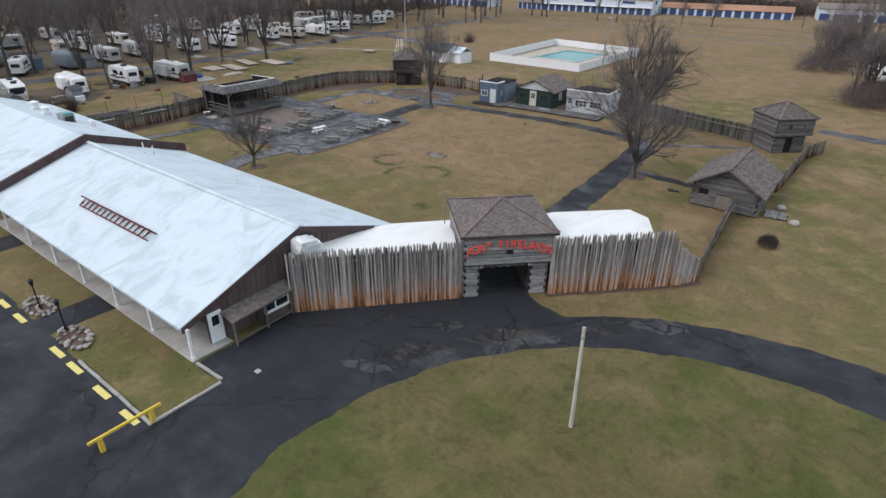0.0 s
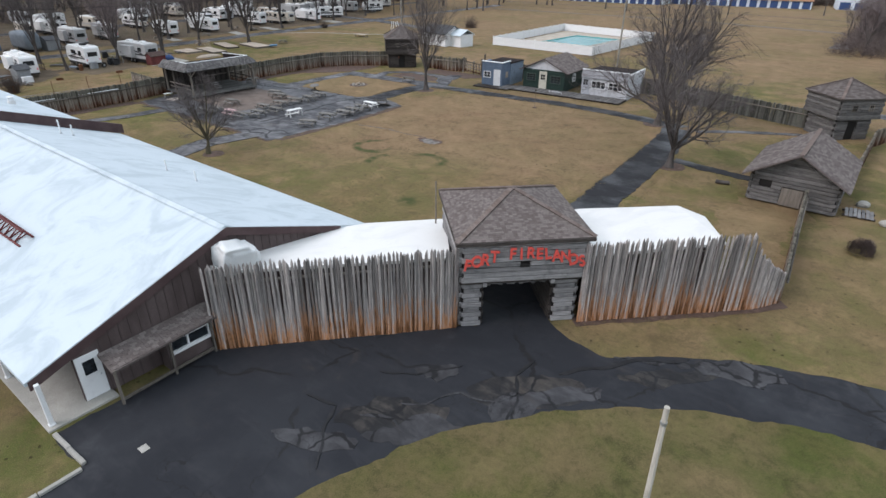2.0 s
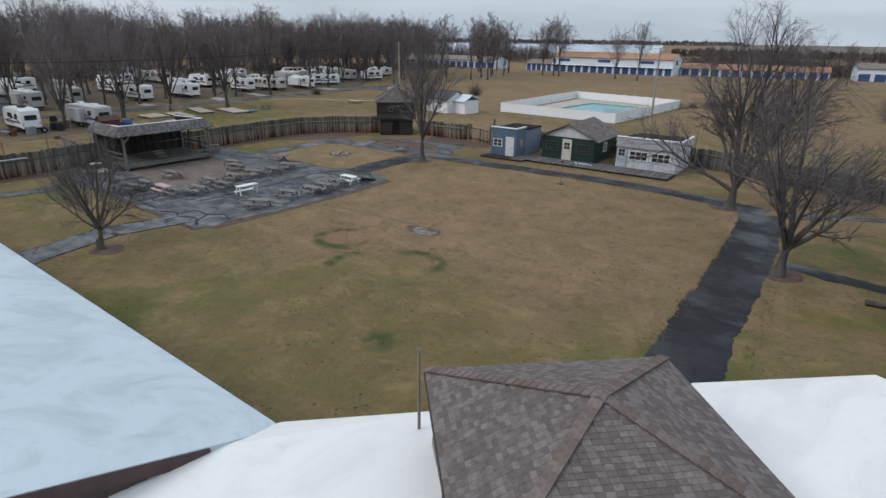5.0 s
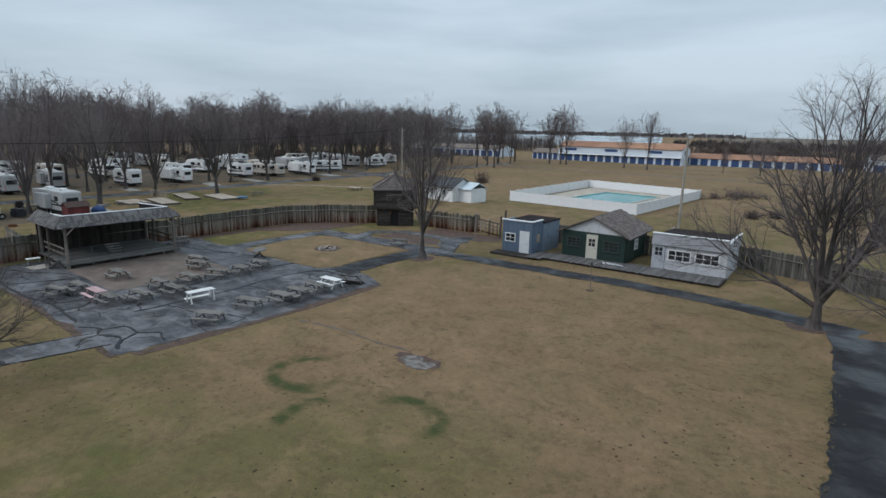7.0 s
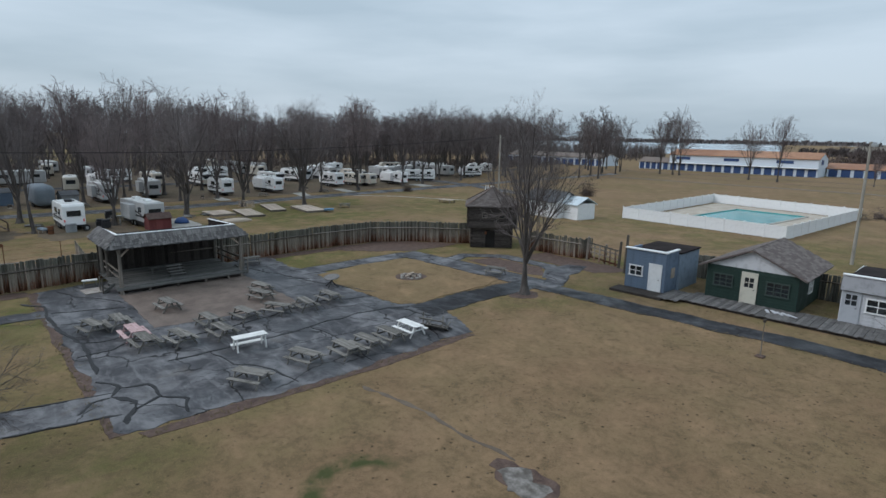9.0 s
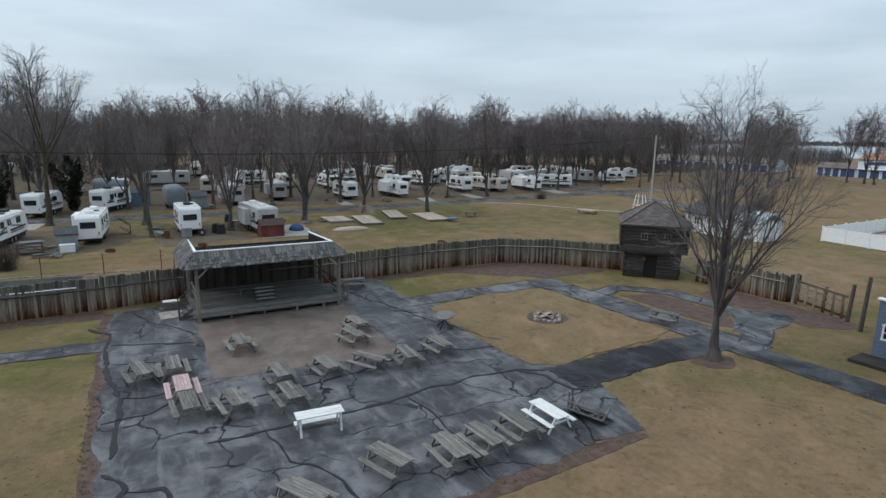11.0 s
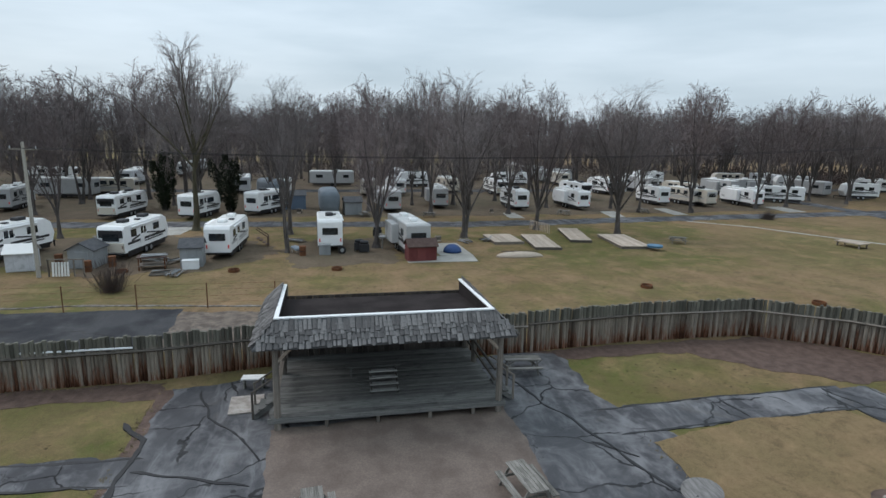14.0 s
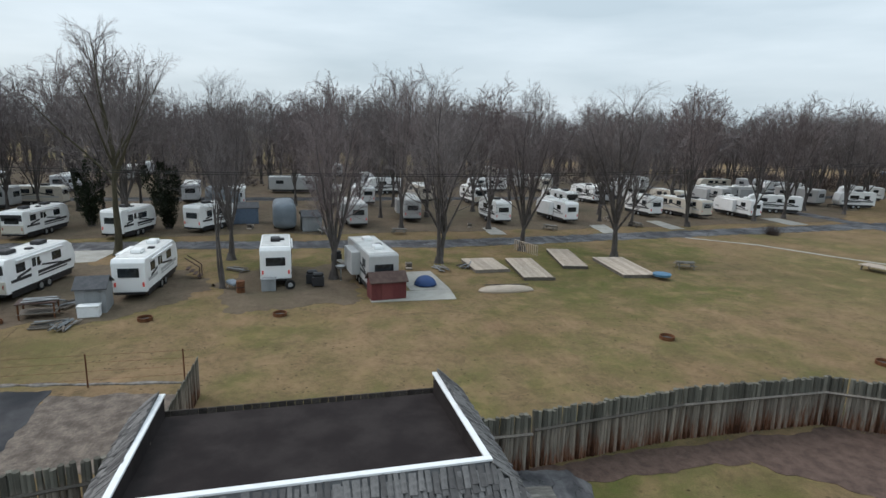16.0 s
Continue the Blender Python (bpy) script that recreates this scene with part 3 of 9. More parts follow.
def patch(name, outline, z, mat, label, category, thick=0.3, amount=0.18, seed=0.0, step=0.3):
    """A worn-edged sheet of ground cover, let into the ground."""
    bm = bmesh.new()
    prism(bm, ragged(outline, step, amount, seed), z - thick, z)
    bmesh.ops.triangulate(bm, faces=[f for f in bm.faces if len(f.verts) > 4])
    return tagged(link(name, bm, mat), label, category, kind="structure")


def strip(name, line, width, z, mat, label, category, seed=0.0, wander=0.25):
    """A thin wandering band on the ground, of uneven width, as a row of quads with a small thickness."""
    pts = []
    for (x0, y0), (x1, y1) in zip(line, line[1:]):
        n = max(1, int(math.hypot(x1 - x0, y1 - y0) / 0.25))
        pts += [(x0 + (x1 - x0) * i / n, y0 + (y1 - y0) * i / n) for i in range(n)]
    pts.append(line[-1])
    pts = [(x + wander * noise.noise((x * 0.8, y * 0.8, seed)), y + wander * noise.noise((x * 0.8, y * 0.8, seed + 9))) for x, y in pts]
    bm, rows = bmesh.new(), []
    for i, (x, y) in enumerate(pts):
        (x0, y0), (x1, y1) = pts[max(0, i - 1)], pts[min(len(pts) - 1, i + 1)]
        l = math.hypot(x1 - x0, y1 - y0) + 1e-9
        w = width * 0.5 * max(0.12, 0.85 + 1.1 * noise.noise((x * 1.9, y * 1.9, seed + 4))) * (0.3 if i in (0, len(pts) - 1) else 1)
        nx, ny = -(y1 - y0) / l * w, (x1 - x0) / l * w
        rows.append([bm.verts.new(c) for c in ((x + nx * 1.2, y + ny * 1.2, z - 0.05), (x + nx, y + ny, z), (x - nx, y - ny, z), (x - nx * 1.2, y - ny * 1.2, z - 0.05))])
    for a, b in zip(rows, rows[1:]):
        for k in range(3):
            bm.faces.new((a[k], b[k], b[k + 1], a[k + 1]))
    bmesh.ops.recalc_face_normals(bm, faces=bm.faces)
    return tagged(link(name, bm, mat), label, category, kind="structure")


def ellipse(cx, cy, a, b, n=72, start=0.0, end=360.0):
    full = abs(end - start) >= 359.9
    return [(cx + a * math.cos(radians(start + (end - start) * i / (n if full else n - 1))), cy + b * math.sin(radians(start + (end - start) * i / (n if full else n - 1)))) for i in range(n)]

# ---- ground ----
bm = bmesh.new()
size, cells = 1800.0, 24
vs = [[bm.verts.new((-60 - size + 2 * size * i / cells, 60 - size + 2 * size * j / cells, 0)) for j in range(cells + 1)] for i in range(cells + 1)]
for i in range(cells):
    for j in range(cells):
        bm.faces.new((vs[i][j], vs[i + 1][j], vs[i + 1][j + 1], vs[i][j + 1]))
tagged(link("ground", bm, GRASS), "flat winter lawn of tan and olive grass", "ground", kind="structure")

# driveway and parking lot: one sheet, on which the round lawn lies
drive = [(-110, -45), (-110, 9.15), (-24.05, 9.15), (-24.05, 12.9), (-26.4, 12.95), (-26.4, 19.4), (-19.1, 27.4), (-18.4, 28.0), (-22.8, 32.4), (-20.1, 35.1), (-15.9, 30.4), (-14.6, 29.7)]
drive += ellipse(2.2, 12.2, 22.8, 23.0, 34, 131, -60)
drive += [(14, -45)]
patch("road", drive, 0.02, ASPHALT, "dark asphalt driveway with patches and cracks", "road", amount=0.14, seed=3.1)
patch("grass_island", ellipse(1.2, 12.6, 19.1, 18.5, 90), 0.07, GRASS_ISLE, "rounded lawn island ringed by the driveway", "lawn", amount=0.2, seed=8.2)
for k, (x, y, a, b) in enumerate(((-14.2, 25.6, 2.6, 1.1), (-10.2, 30.0, 2.2, 0.55), (-17.6, 21.2, 2.2, 0.9))):
    patch("road_repair", [(x + u * 0.75 - v * 0.65, y + u * 0.65 + v * 0.75) for u, v in ellipse(0, 0, a, b, 24)], 0.026 + 0.002 * k, ASPHALT_BROKEN, "worn broken patch of old asphalt", "road patch", amount=0.4, seed=5.0 + k, step=0.3)

for k, (x, y, a, b, turn) in enumerate(((-15.9, 21.3, 2.4, 0.55, 38), (-13.4, 25.6, 2.3, 0.6, 52), (-19.0, 18.6, 1.7, 0.5, 30), (-9.5, 31.2, 3.4, 0.35, 28), (-17.9, 24.2, 0.8, 0.5, 40))):
    c, w = math.cos(radians(turn)), math.sin(radians(turn))
    patch("road_repair", [(x + u * c - v * w, y + u * w + v * c) for u, v in ellipse(0, 0, a, b, 24)], 0.034 + 0.002 * k, ASPHALT_WORN, "pale worn patch of old asphalt", "road patch", amount=0.5, seed=15.0 + k, step=0.25)
for k, (line, width) in enumerate((([(-21.0, 19.9), (-19.6, 20.3), (-19.1, 19.2), (-17.9, 17.8)], 0.12), ([(-18.6, 20.4), (-17.4, 21.0), (-16.4, 20.6), (-15.2, 21.6), (-14.3, 21.9)], 0.14), ([(-17.9, 21.9), (-16.9, 22.4), (-16.3, 23.8), (-14.9, 24.2), (-14.4, 25.4)], 0.1), ([(-14.0, 23.4), (-14.4, 24.9), (-15.2, 26.0), (-15.0, 27.4)], 0.12), ([(-13.8, 27.2), (-12.6, 28.6), (-11.6, 30.2), (-9.8, 31.6)], 0.2), ([(-19.8, 22.8), (-18.3, 23.6), (-17.2, 25.2)], 0.09))):
    strip("road_crack", line, width, 0.05, ASPHALT_WORN if k in (1, 2) else TAR, "ragged crack across the old driveway", "crack", seed=80.0 + 4 * k)

patch("soil_strip", [(-109, 46), (-109, 56.5), (-104, 53.5), (-97.5, 53), (-97.2, 45), (-103, 43)], 0.010, CAMP_SOIL, "trodden brown ground between the trailers", "soil", amount=0.9, seed=50.0)
patch("soil_strip", [(-112, 24), (-112, 37.5), (-104, 43.5), (-96.5, 38.5), (-96.0, 30), (-101, 20), (-109, 15)], 0.010, CAMP_SOIL, "trodden brown ground between the trailers", "soil", amount=0.9, seed=53.0)
# fort: plaza, paths, beds
plaza = [(-75.4, 40.6), (-50.9, 40.5), (-50.2, 46.8), (-50.4, 53.2), (-50.6, 58.8), (-54.6, 60.3), (-57.2, 60.2), (-62.9, 59.6), (-68.5, 59.6), (-72.2, 58.1), (-75.7, 58.7), (-76.8, 58.2), (-76.8, 54.2)]
patch("plaza", plaza, 0.022, ASPHALT_OLD, "weathered grey asphalt plaza with dark cracks", "pavement", amount=0.3, seed=1.7)
patch("gravel_pad", [(-71.2, 45.0), (-62.5, 44.9), (-61.8, 53.8), (-71.9, 54.0)], 0.034, GRAVEL_PAD, "brown gravel pad before the stage", "gravel", amount=0.15, seed=4.4)
PATHS = (
    ("wet dark path from the gate across the lawn", [(-19.7, 34.3), (-20.05, 40.5), (-20.45, 45.7), (-20.85, 54), (-21.3, 62), (-22.3, 69.6)], 2.9, ASPHALT_PATH, 0.024),
    ("broken asphalt path along the shed fronts", [(-54.2, 70.3), (-45, 70.9), (-37, 71.7), (-29, 71.5), (-22.0, 70.2)], 2.0, ASPHALT_PATH, 0.028),
    ("narrow dark path to the log cabin", [(-19.4, 58.9), (-16.5, 58.5), (-12.6, 58.0)], 1.3, ASPHALT_PATH, 0.031),
    ("pale narrow path to the corner blockhouse", [(-20.6, 69.6), (-17.5, 72.0), (-11.8, 75.3)], 0.9, ASPHALT_OLD, 0.033),
    ("grey path along the fire-ring lawn", [(-69.7, 57.6), (-69.9, 63), (-70.0, 69.4)], 2.0, ASPHALT_OLD, 0.028),
    ("grey path past the fire-ring lawn", [(-70.6, 69.4), (-64, 70.1), (-58.2, 70.4), (-53.6, 70.6)], 2.6, ASPHALT_OLD, 0.031),
    ("grey path between the two lawns", [(-55.7, 59.0), (-55.8, 64.5), (-55.6, 70.0)], 2.5, ASPHALT_PATH, 0.034),
    ("grey path round the blockhouse bed", [(-65.6, 70.2), (-66.4, 73.4), (-63.8, 76.0), (-58.5, 76.2), (-55.6, 74.0), (-54.3, 71.2)], 1.5, ASPHALT_OLD, 0.026),
    ("grey path leading off the plaza", [(-69.3, 41.0), (-69.6, 36.5), (-71.5, 30), (-73, 24)], 1.5, ASPHALT_OLD, 0.028),
    ("cracked path under the lawn tree", [(-53.6, 41.2), (-54.6, 36.6), (-53.2, 31.5), (-52.5, 29.9)], 2.4, ASPHALT_OLD, 0.03),
)
for k, (label, line, width, mat, z) in enumerate(PATHS):
    patch("path", ribbon(line, width), z, mat, label, "path", step=0.22, amount=0.22, seed=11.0 + k)
patch("lawn", [(-68.1, 58.5), (-68.9, 63), (-68.9, 67.7), (-67.4, 68.5), (-61, 68.8), (-58.2, 69.2), (-57.2, 67), (-57.3, 63), (-56.8, 60), (-57.6, 58.7), (-62.7, 58.3)], 0.036, GRASS_DRY, "dry tan lawn round the fire ring", "lawn", amount=0.22, seed=21.0)
patch("mulch_bed", [(-77.0, 64.0), (-74.5, 66.0), (-71.0, 70.5), (-70.8, 77.3), (-75.3, 73.8), (-77.2, 70.2)], 0.02, MULCH, "reddish-brown mulch at the fence corner", "mulch", amount=0.4, seed=22.0)
patch("mulch_strip", [(-77.0, 56.9), (-75.9, 57.0), (-75.6, 65), (-77.3, 65.5)], 0.017, MULCH, "strip of brown soil along the fence", "mulch", amount=0.25, seed=23.0)
patch("mulch_strip", [(-76.3, 28), (-74.9, 28), (-74.6, 40.3), (-76.2, 40.3)], 0.017, MULCH, "strip of dark soil along the fence", "mulch", amount=0.25, seed=24.0)
patch("mulch_bed", [(-64.8, 72.0), (-58.5, 72.2), (-56.6, 73.0), (-58.6, 75.1), (-63.9, 75.0)], 0.018, MULCH, "bare brown bed by the blockhouse", "mulch", amount=0.3, seed=25.0)
patch("mulch_bed", [(-62.6, 77.2), (-54.5, 77.0), (-53.0, 80.5), (-62.5, 80.8)], 0.016, MULCH, "brown bed along the back fence", "mulch", amount=0.3, seed=26.0)
strip("soil_strip", [(-48.6, 49.9), (-46, 50.4), (-43, 50.5), (-40.0, 50.6)], 0.2, 0.012, DIRT, "shallow trench line across the lawn", "soil", seed=27.0, wander=0.3)
patch("soil_strip", ellipse(-39.1, 50.0, 1.2, 0.62, 26), 0.014, MULCH, "bare soil round the stone footing", "soil", amount=0.5, seed=29.0)
patch("footing", ellipse(-39.1, 49.9, 0.95, 0.5, 18), 0.022, RUBBLE_PALE, "broken grey stone footing in the lawn", "footing", amount=0.6, seed=28.0, step=0.15)
for k, (x, y, r) in enumerate(((-53.9, 67.4, 1.1), (-51.2, 34.9, 0.9), (-19.1, 57.0, 1.2), (-24.6, 69.8, 1.3))):
    patch("tree_pit", ellipse(x, y, r, r, 20), 0.018, MULCH, "ring of bare soil round a tree", "soil", amount=0.25, seed=30.0 + k, step=0.25)
# soil strips beside the plaza and along the palisade foot
patch("soil_strip", [(-75.3, 40.8), (-50.7, 40.8), (-50.7, 40.15), (-75.3, 40.25)], 0.015, MULCH, "worn bare soil beside the plaza", "soil", amount=0.1, seed=35.0)
patch("soil_strip", [(-50.5, 41), (-49.8, 41.3), (-49.7, 52), (-50.1, 58.6), (-50.7, 58.4)], 0.015, MULCH, "worn bare soil beside the plaza", "soil", amount=0.1, seed=36.0)
patch("soil_strip", [(-14.8, 30.9), (-8.4, 37.3), (-7.2, 39.0), (-7.7, 39.5), (-9.0, 38.0), (-15.4, 31.5)], 0.016, MULCH, "dark soil at the palisade foot", "soil", amount=0.15, seed=37.0)
patch("soil_strip", [(-12.9, 53.5), (-12.9, 47.0), (-9.0, 44.0), (-8.3, 53.5)], 0.014, GRASS_DRY, "trodden dry turf before the log cabin", "soil", amount=0.8, seed=38.0)

# tar-filled cracks on the plaza and along the path edges
SEAMS = (
    ([(-72.6, 39.6), (-71.2, 40.7), (-67.9, 40.5), (-64.5, 40.9), (-62.3, 41.3), (-60.0, 41.2), (-57.4, 41.0)], 0.2),
    ([(-60.3, 40.8), (-60.2, 42.2), (-61.1, 43.3), (-59.9, 45.0), (-60.1, 48.6), (-60.6, 51.4), (-61.5, 53.9)], 0.1),
    ([(-57.0, 44.0), (-56.9, 48.2), (-57.1, 50.9), (-57.4, 52.7), (-57.6, 55.5), (-57.3, 57.8), (-56.6, 59.0)], 0.16),
    ([(-57.3, 57.8), (-56.2, 58.6), (-54.6, 58.7), (-54.2, 60.0), (-55.3, 60.4), (-56.6, 59.0)], 0.2),
    ([(-54.6, 58.7), (-53.0, 57.4), (-51.4, 57.0)], 0.12),
    ([(-56.5, 40.9), (-55.2, 41.5), (-54.4, 41.0), (-53.4, 41.7), (-52.2, 41.3), (-51.4, 40.8)], 0.2),
    ([(-55.2, 41.5), (-54.8, 42.5), (-53.2, 42.7), (-52.5, 41.6)], 0.18),
    ([(-54.4, 41.0), (-54.3, 40.2), (-53.4, 39.6)], 0.16), ([(-53.2, 42.7), (-52.3, 43.4), (-50.9, 43.0)], 0.14),
    ([(-75.0, 42.0), (-72.6, 42.6), (-70.8, 44.1), (-69.2, 44.8)], 0.09), ([(-69.2, 40.8), (-68.6, 42.9), (-67.8, 44.7)], 0.1),
    ([(-66.4, 41.0), (-65.4, 44.6)], 0.08), ([(-62.3, 41.3), (-61.9, 42.9), (-63.0, 44.6)], 0.08),
    ([(-74.8, 54.9), (-72.0, 55.6), (-69.4, 56.6), (-66.0, 57.4), (-62.8, 58.6), (-61.0, 59.3)], 0.1),
    ([(-68.4, 56.2), (-67.2, 57.4)], 0.12), ([(-61.7, 54.3), (-60.9, 56.8), (-60.3, 58.9)], 0.08),
    ([(-57.0, 46.0), (-54.6, 46.4), (-52.6, 47.6), (-50.9, 47.8)], 0.08), ([(-57.2, 52.0), (-54.4, 52.2), (-50.8, 51.9)], 0.07),
    ([(-70.8, 68.5), (-69.0, 68.8), (-68.2, 70.9)], 0.14), ([(-70.7, 63.2), (-69.0, 63.4)], 0.12), ([(-63.6, 69.0), (-63.2, 71.2)], 0.1),
    ([(-56.9, 66.4), (-54.6, 66.0)], 0.12), ([(-57.0, 62.4), (-54.6, 62.9)], 0.1),
)
for k, (line, width) in enumerate(SEAMS):
    strip("tar_seam", line, width, 0.044, TAR, "wandering black tar-filled crack in the asphalt", "crack", seed=3.0 * k)
for k, (label, line, width, mat, z) in enumerate(PATHS):
    if mat is ASPHALT_OLD and width > 1.2:
        outline = ribbon(line, width - 0.06)
        for half in (outline[:len(line)], outline[len(line):]):
            strip("tar_seam", half, 0.11, z + 0.006, TAR, "dark broken edge of an old asphalt path", "crack", seed=50.0 + 5 * k, wander=0.12)

# behind the west fence and in the campground
patch("back_lot", [(-88.2, 8), (-86.9, 38.6), (-80.2, 38.6), (-80.0, 8)], 0.02, ASPHALT, "dark asphalt lot behind the fence", "pavement", amount=0.25, seed=41.0)
patch("back_lot_soil", [(-86.6, 38.4), (-85.3, 44.4), (-79.6, 44.4), (-79.8, 38.4)], 0.016, RUBBLE, "bare rubble beside the asphalt lot", "soil", amount=0.4, seed=42.0)
strip("lot_edging", [(-88.2, 9), (-88.3, 32.7), (-87.5, 38.4), (-86.6, 44.0)], 0.22, 0.05, RUBBLE_PALE, "broken pale edging along the back lot", "edging", seed=140.0, wander=0.1)
# brown soil and leaf litter, with the trees' shade mixed into the colour
patch("camp_ground", [(-250, -90), (-250, 150), (-165, 182), (-127, 128), (-124.2, 60), (-124.6, -90)], 0.012, CAMP_SOIL, "brown leaf-littered ground, toned darker for tree shade", "ground", amount=1.5, seed=49.0, step=4.0)
patch("camp_road", ribbon([(-121.5, -60), (-121.0, 0), (-119.4, 37), (-117.2, 64), (-118.4, 79), (-120.7, 105), (-123, 132), (-128, 200)], 3.9), 0.02, ASPHALT_OLD, "grey campground lane past the trailers", "road", amount=0.4, seed=43.0)
patch("camp_road", ribbon([(-158, -60), (-157, 60), (-158, 190)], 4.5), 0.02, ASPHALT, "grey campground lane between the trailers", "road", amount=0.4, seed=44.0)
patch("camp_road", ribbon([(-190, 131), (-123, 129), (-95, 122), (-84, 112)], 3.6), 0.024, ASPHALT_OLD, "gravelled lane by the pool", "road", amount=0.4, seed=45.0)
patch("field_track", ribbon([(-122, 186), (-60, 190), (10, 178), (60, 160)], 3.0), 0.018, DIRT, "worn field track", "track", amount=0.6, seed=46.0)
patch("field_road", ribbon([(-6.5, 89.5), (0.6, 88.5), (30, 84), (80, 76)], 2.4), 0.02, ASPHALT_OLD, "pale lane beyond the corner blockhouse", "road", amount=0.3, seed=47.0)
patch("field_road", ribbon([(-17, 150), (-12, 185), (-4, 235)], 3.5), 0.02, ASPHALT_OLD, "pale lane across the far field", "road", amount=0.4, seed=48.0)
for k, pts in enumerate(([(-121.5, 27.0), (-117.8, 26.0), (-112.6, 31.0), (-112.9, 32.6), (-118.6, 33.2)], [(-126.5, 71.5), (-121.8, 71.0), (-121.7, 73.0), (-126.8, 73.3)], [(-127.2, 86.6), (-121.4, 85.4), (-121.6, 87.6), (-127.5, 89.0)], [(-130.0, 97.0), (-123.0, 96.0), (-123.2, 98.4), (-130.0, 99.0)], [(-131, 117.5), (-124.5, 116.5), (-124.8, 120.0), (-131, 120.6)])):
    patch("trailer_pad", pts, 0.018, CONCRETE, "pale concrete parking pad by the lane", "pad", amount=0.1, seed=60.0 + k)
patch("fallow_strip", ribbon([(-150, 219), (-60, 224), (40, 214)], 1.6), 0.017, MULCH, "dark ploughed line across the field", "track", amount=0.5, seed=66.0)
patch("fallow_strip", ribbon([(-120, 203), (-50, 205), (40, 192)], 1.0), 0.017, MULCH, "dark ploughed line across the field", "track", amount=0.5, seed=67.0)
patch("path", [(-57.9, 74.9), (-57.8, 78.0), (-56.3, 78.7), (-55.4, 76.0), (-55.2, 72.8), (-56.4, 72.4)], 0.037, ASPHALT_OLD, "pale asphalt apron before the yard gate", "path", amount=0.2, seed=70.0)
patch("path", ribbon([(-117.4, 94.0), (-112.3, 99.7), (-105.6, 103.1), (-100.2, 106.2), (-90, 111.5)], 0.5), 0.023, CONCRETE, "thin pale footpath across the campground lawn", "path", amount=0.06, seed=71.0)

# ---- main hall ----
HX, HY0, HY1, HR = -27.15, 12.9, 29.8, 21.3          # gable plane, eaves, ridge line
HZE, HZR = 2.05, 5.0
hall = thing("hall", pose(0, 0, 0), "long low hall with a white-coated gable roof and brown siding", "building")
bm = bmesh.new()
slab(bm, [(HX, HY0 - 0.1, HZE), (HX, HR, HZR), (-56.0, HR, HZR - 0.1), (-56.0, HY0 - 0.1, HZE)], 0.16)
slab(bm, [(HX, HR, HZR), (HX, HY1, HZE), (-56.0, HY1, HZE), (-56.0, HR, HZR - 0.1)], 0.16)
part("roof", bm, ROOF_WHITE, hall, "white-coated metal roof with grey streaks")
part("ridge_cap", extrude_x(bmesh.new(), [(HR - 0.22, HZR - 0.05), (HR, HZR + 0.05), (HR + 0.22, HZR - 0.05), (HR, HZR - 0.02)], HX - 0.05, -55.9), ROOF_WHITE, hall)
bm = bmesh.new()
extrude_x(bm, [(14.4, 0), (14.4, 2.4), (HR, HZR - 0.2), (HY1 - 0.5, 1.95), (HY1 - 0.5, 0)], HX - 0.08, HX - 0.28)
part("gable_wall", bm, SIDING_BROWN, hall, "dark brown vertical board gable")
for i in range(70):
    y = 15.4 + i * 0.2
    top = min(HZR - 0.22 - abs(y - HR) * 0.353, 9)
    if i == 0:
        batten = mesh_of("batten", boxes(((0, 0, 0.5), (0.03, 0.05, 1.0))), SIDING_BROWN)
    if top > 0.4 and i % 2 == 0:
        share("batten", batten, hall, pose(HX - 0.068, y, 0) @ Matrix.Diagonal((1, 1, top, 1)))
part("gable_overhang", extrude_x(bmesh.new(), [(HY0, HZE - 0.02), (HY0, HZE - 0.4), (HR, HZR - 0.4), (27.7, 2.38), (27.7, 2.74), (HR, HZR - 0.02)], HX + 0.03, HX - 0.06), FASCIA, hall, "maroon barge boards")
part("side_wall", boxes(((-41.5, 15.35, 1.32), (28.2, 0.18, 2.64))), SIDING_BROWN, hall, "shaded porch wall")
part("back_wall", boxes(((-41.5, HY1 - 0.6, 0.95), (28.2, 0.18, 1.9))), SIDING_BROWN, hall)
part("porch_floor", boxes(((-41.4, 14.1, 0.03), (29.5, 2.5, 0.12)), bevel=0.02), CONCRETE, hall, "pale concrete porch floor")
part("eave_beam", boxes(((-41.6, 13.1, 1.86), (28.7, 0.14, 0.22))), WHITE_PAINT, hall)
post_mesh = mesh_of("porch_post", boxes(((0, 0, 0.95), (0.16, 0.16, 1.9)), ((0, 0, 0.05), (0.22, 0.22, 0.1)), bevel=0.012), WHITE_PAINT)
for x in (-26.95, -31.2, -35.5, -40.1, -44.6, -49.2, -53.8):
    share("porch_post", post_mesh, hall, pose(x, 13.08, 0.04))
door = part("door", boxes(((HX - 0.07, 14.85, 1.08), (0.06, 0.86, 1.96)), bevel=0.01), WHITE_PAINT, hall, "white entrance door")
part("door_window", boxes(((HX - 0.032, 14.85, 1.5), (0.02, 0.42, 0.6))), GLASS, door)
part("door_knob", boxes(((HX - 0.025, 15.15, 1.0), (0.05, 0.06, 0.06)), bevel=0.015), STEEL, door)
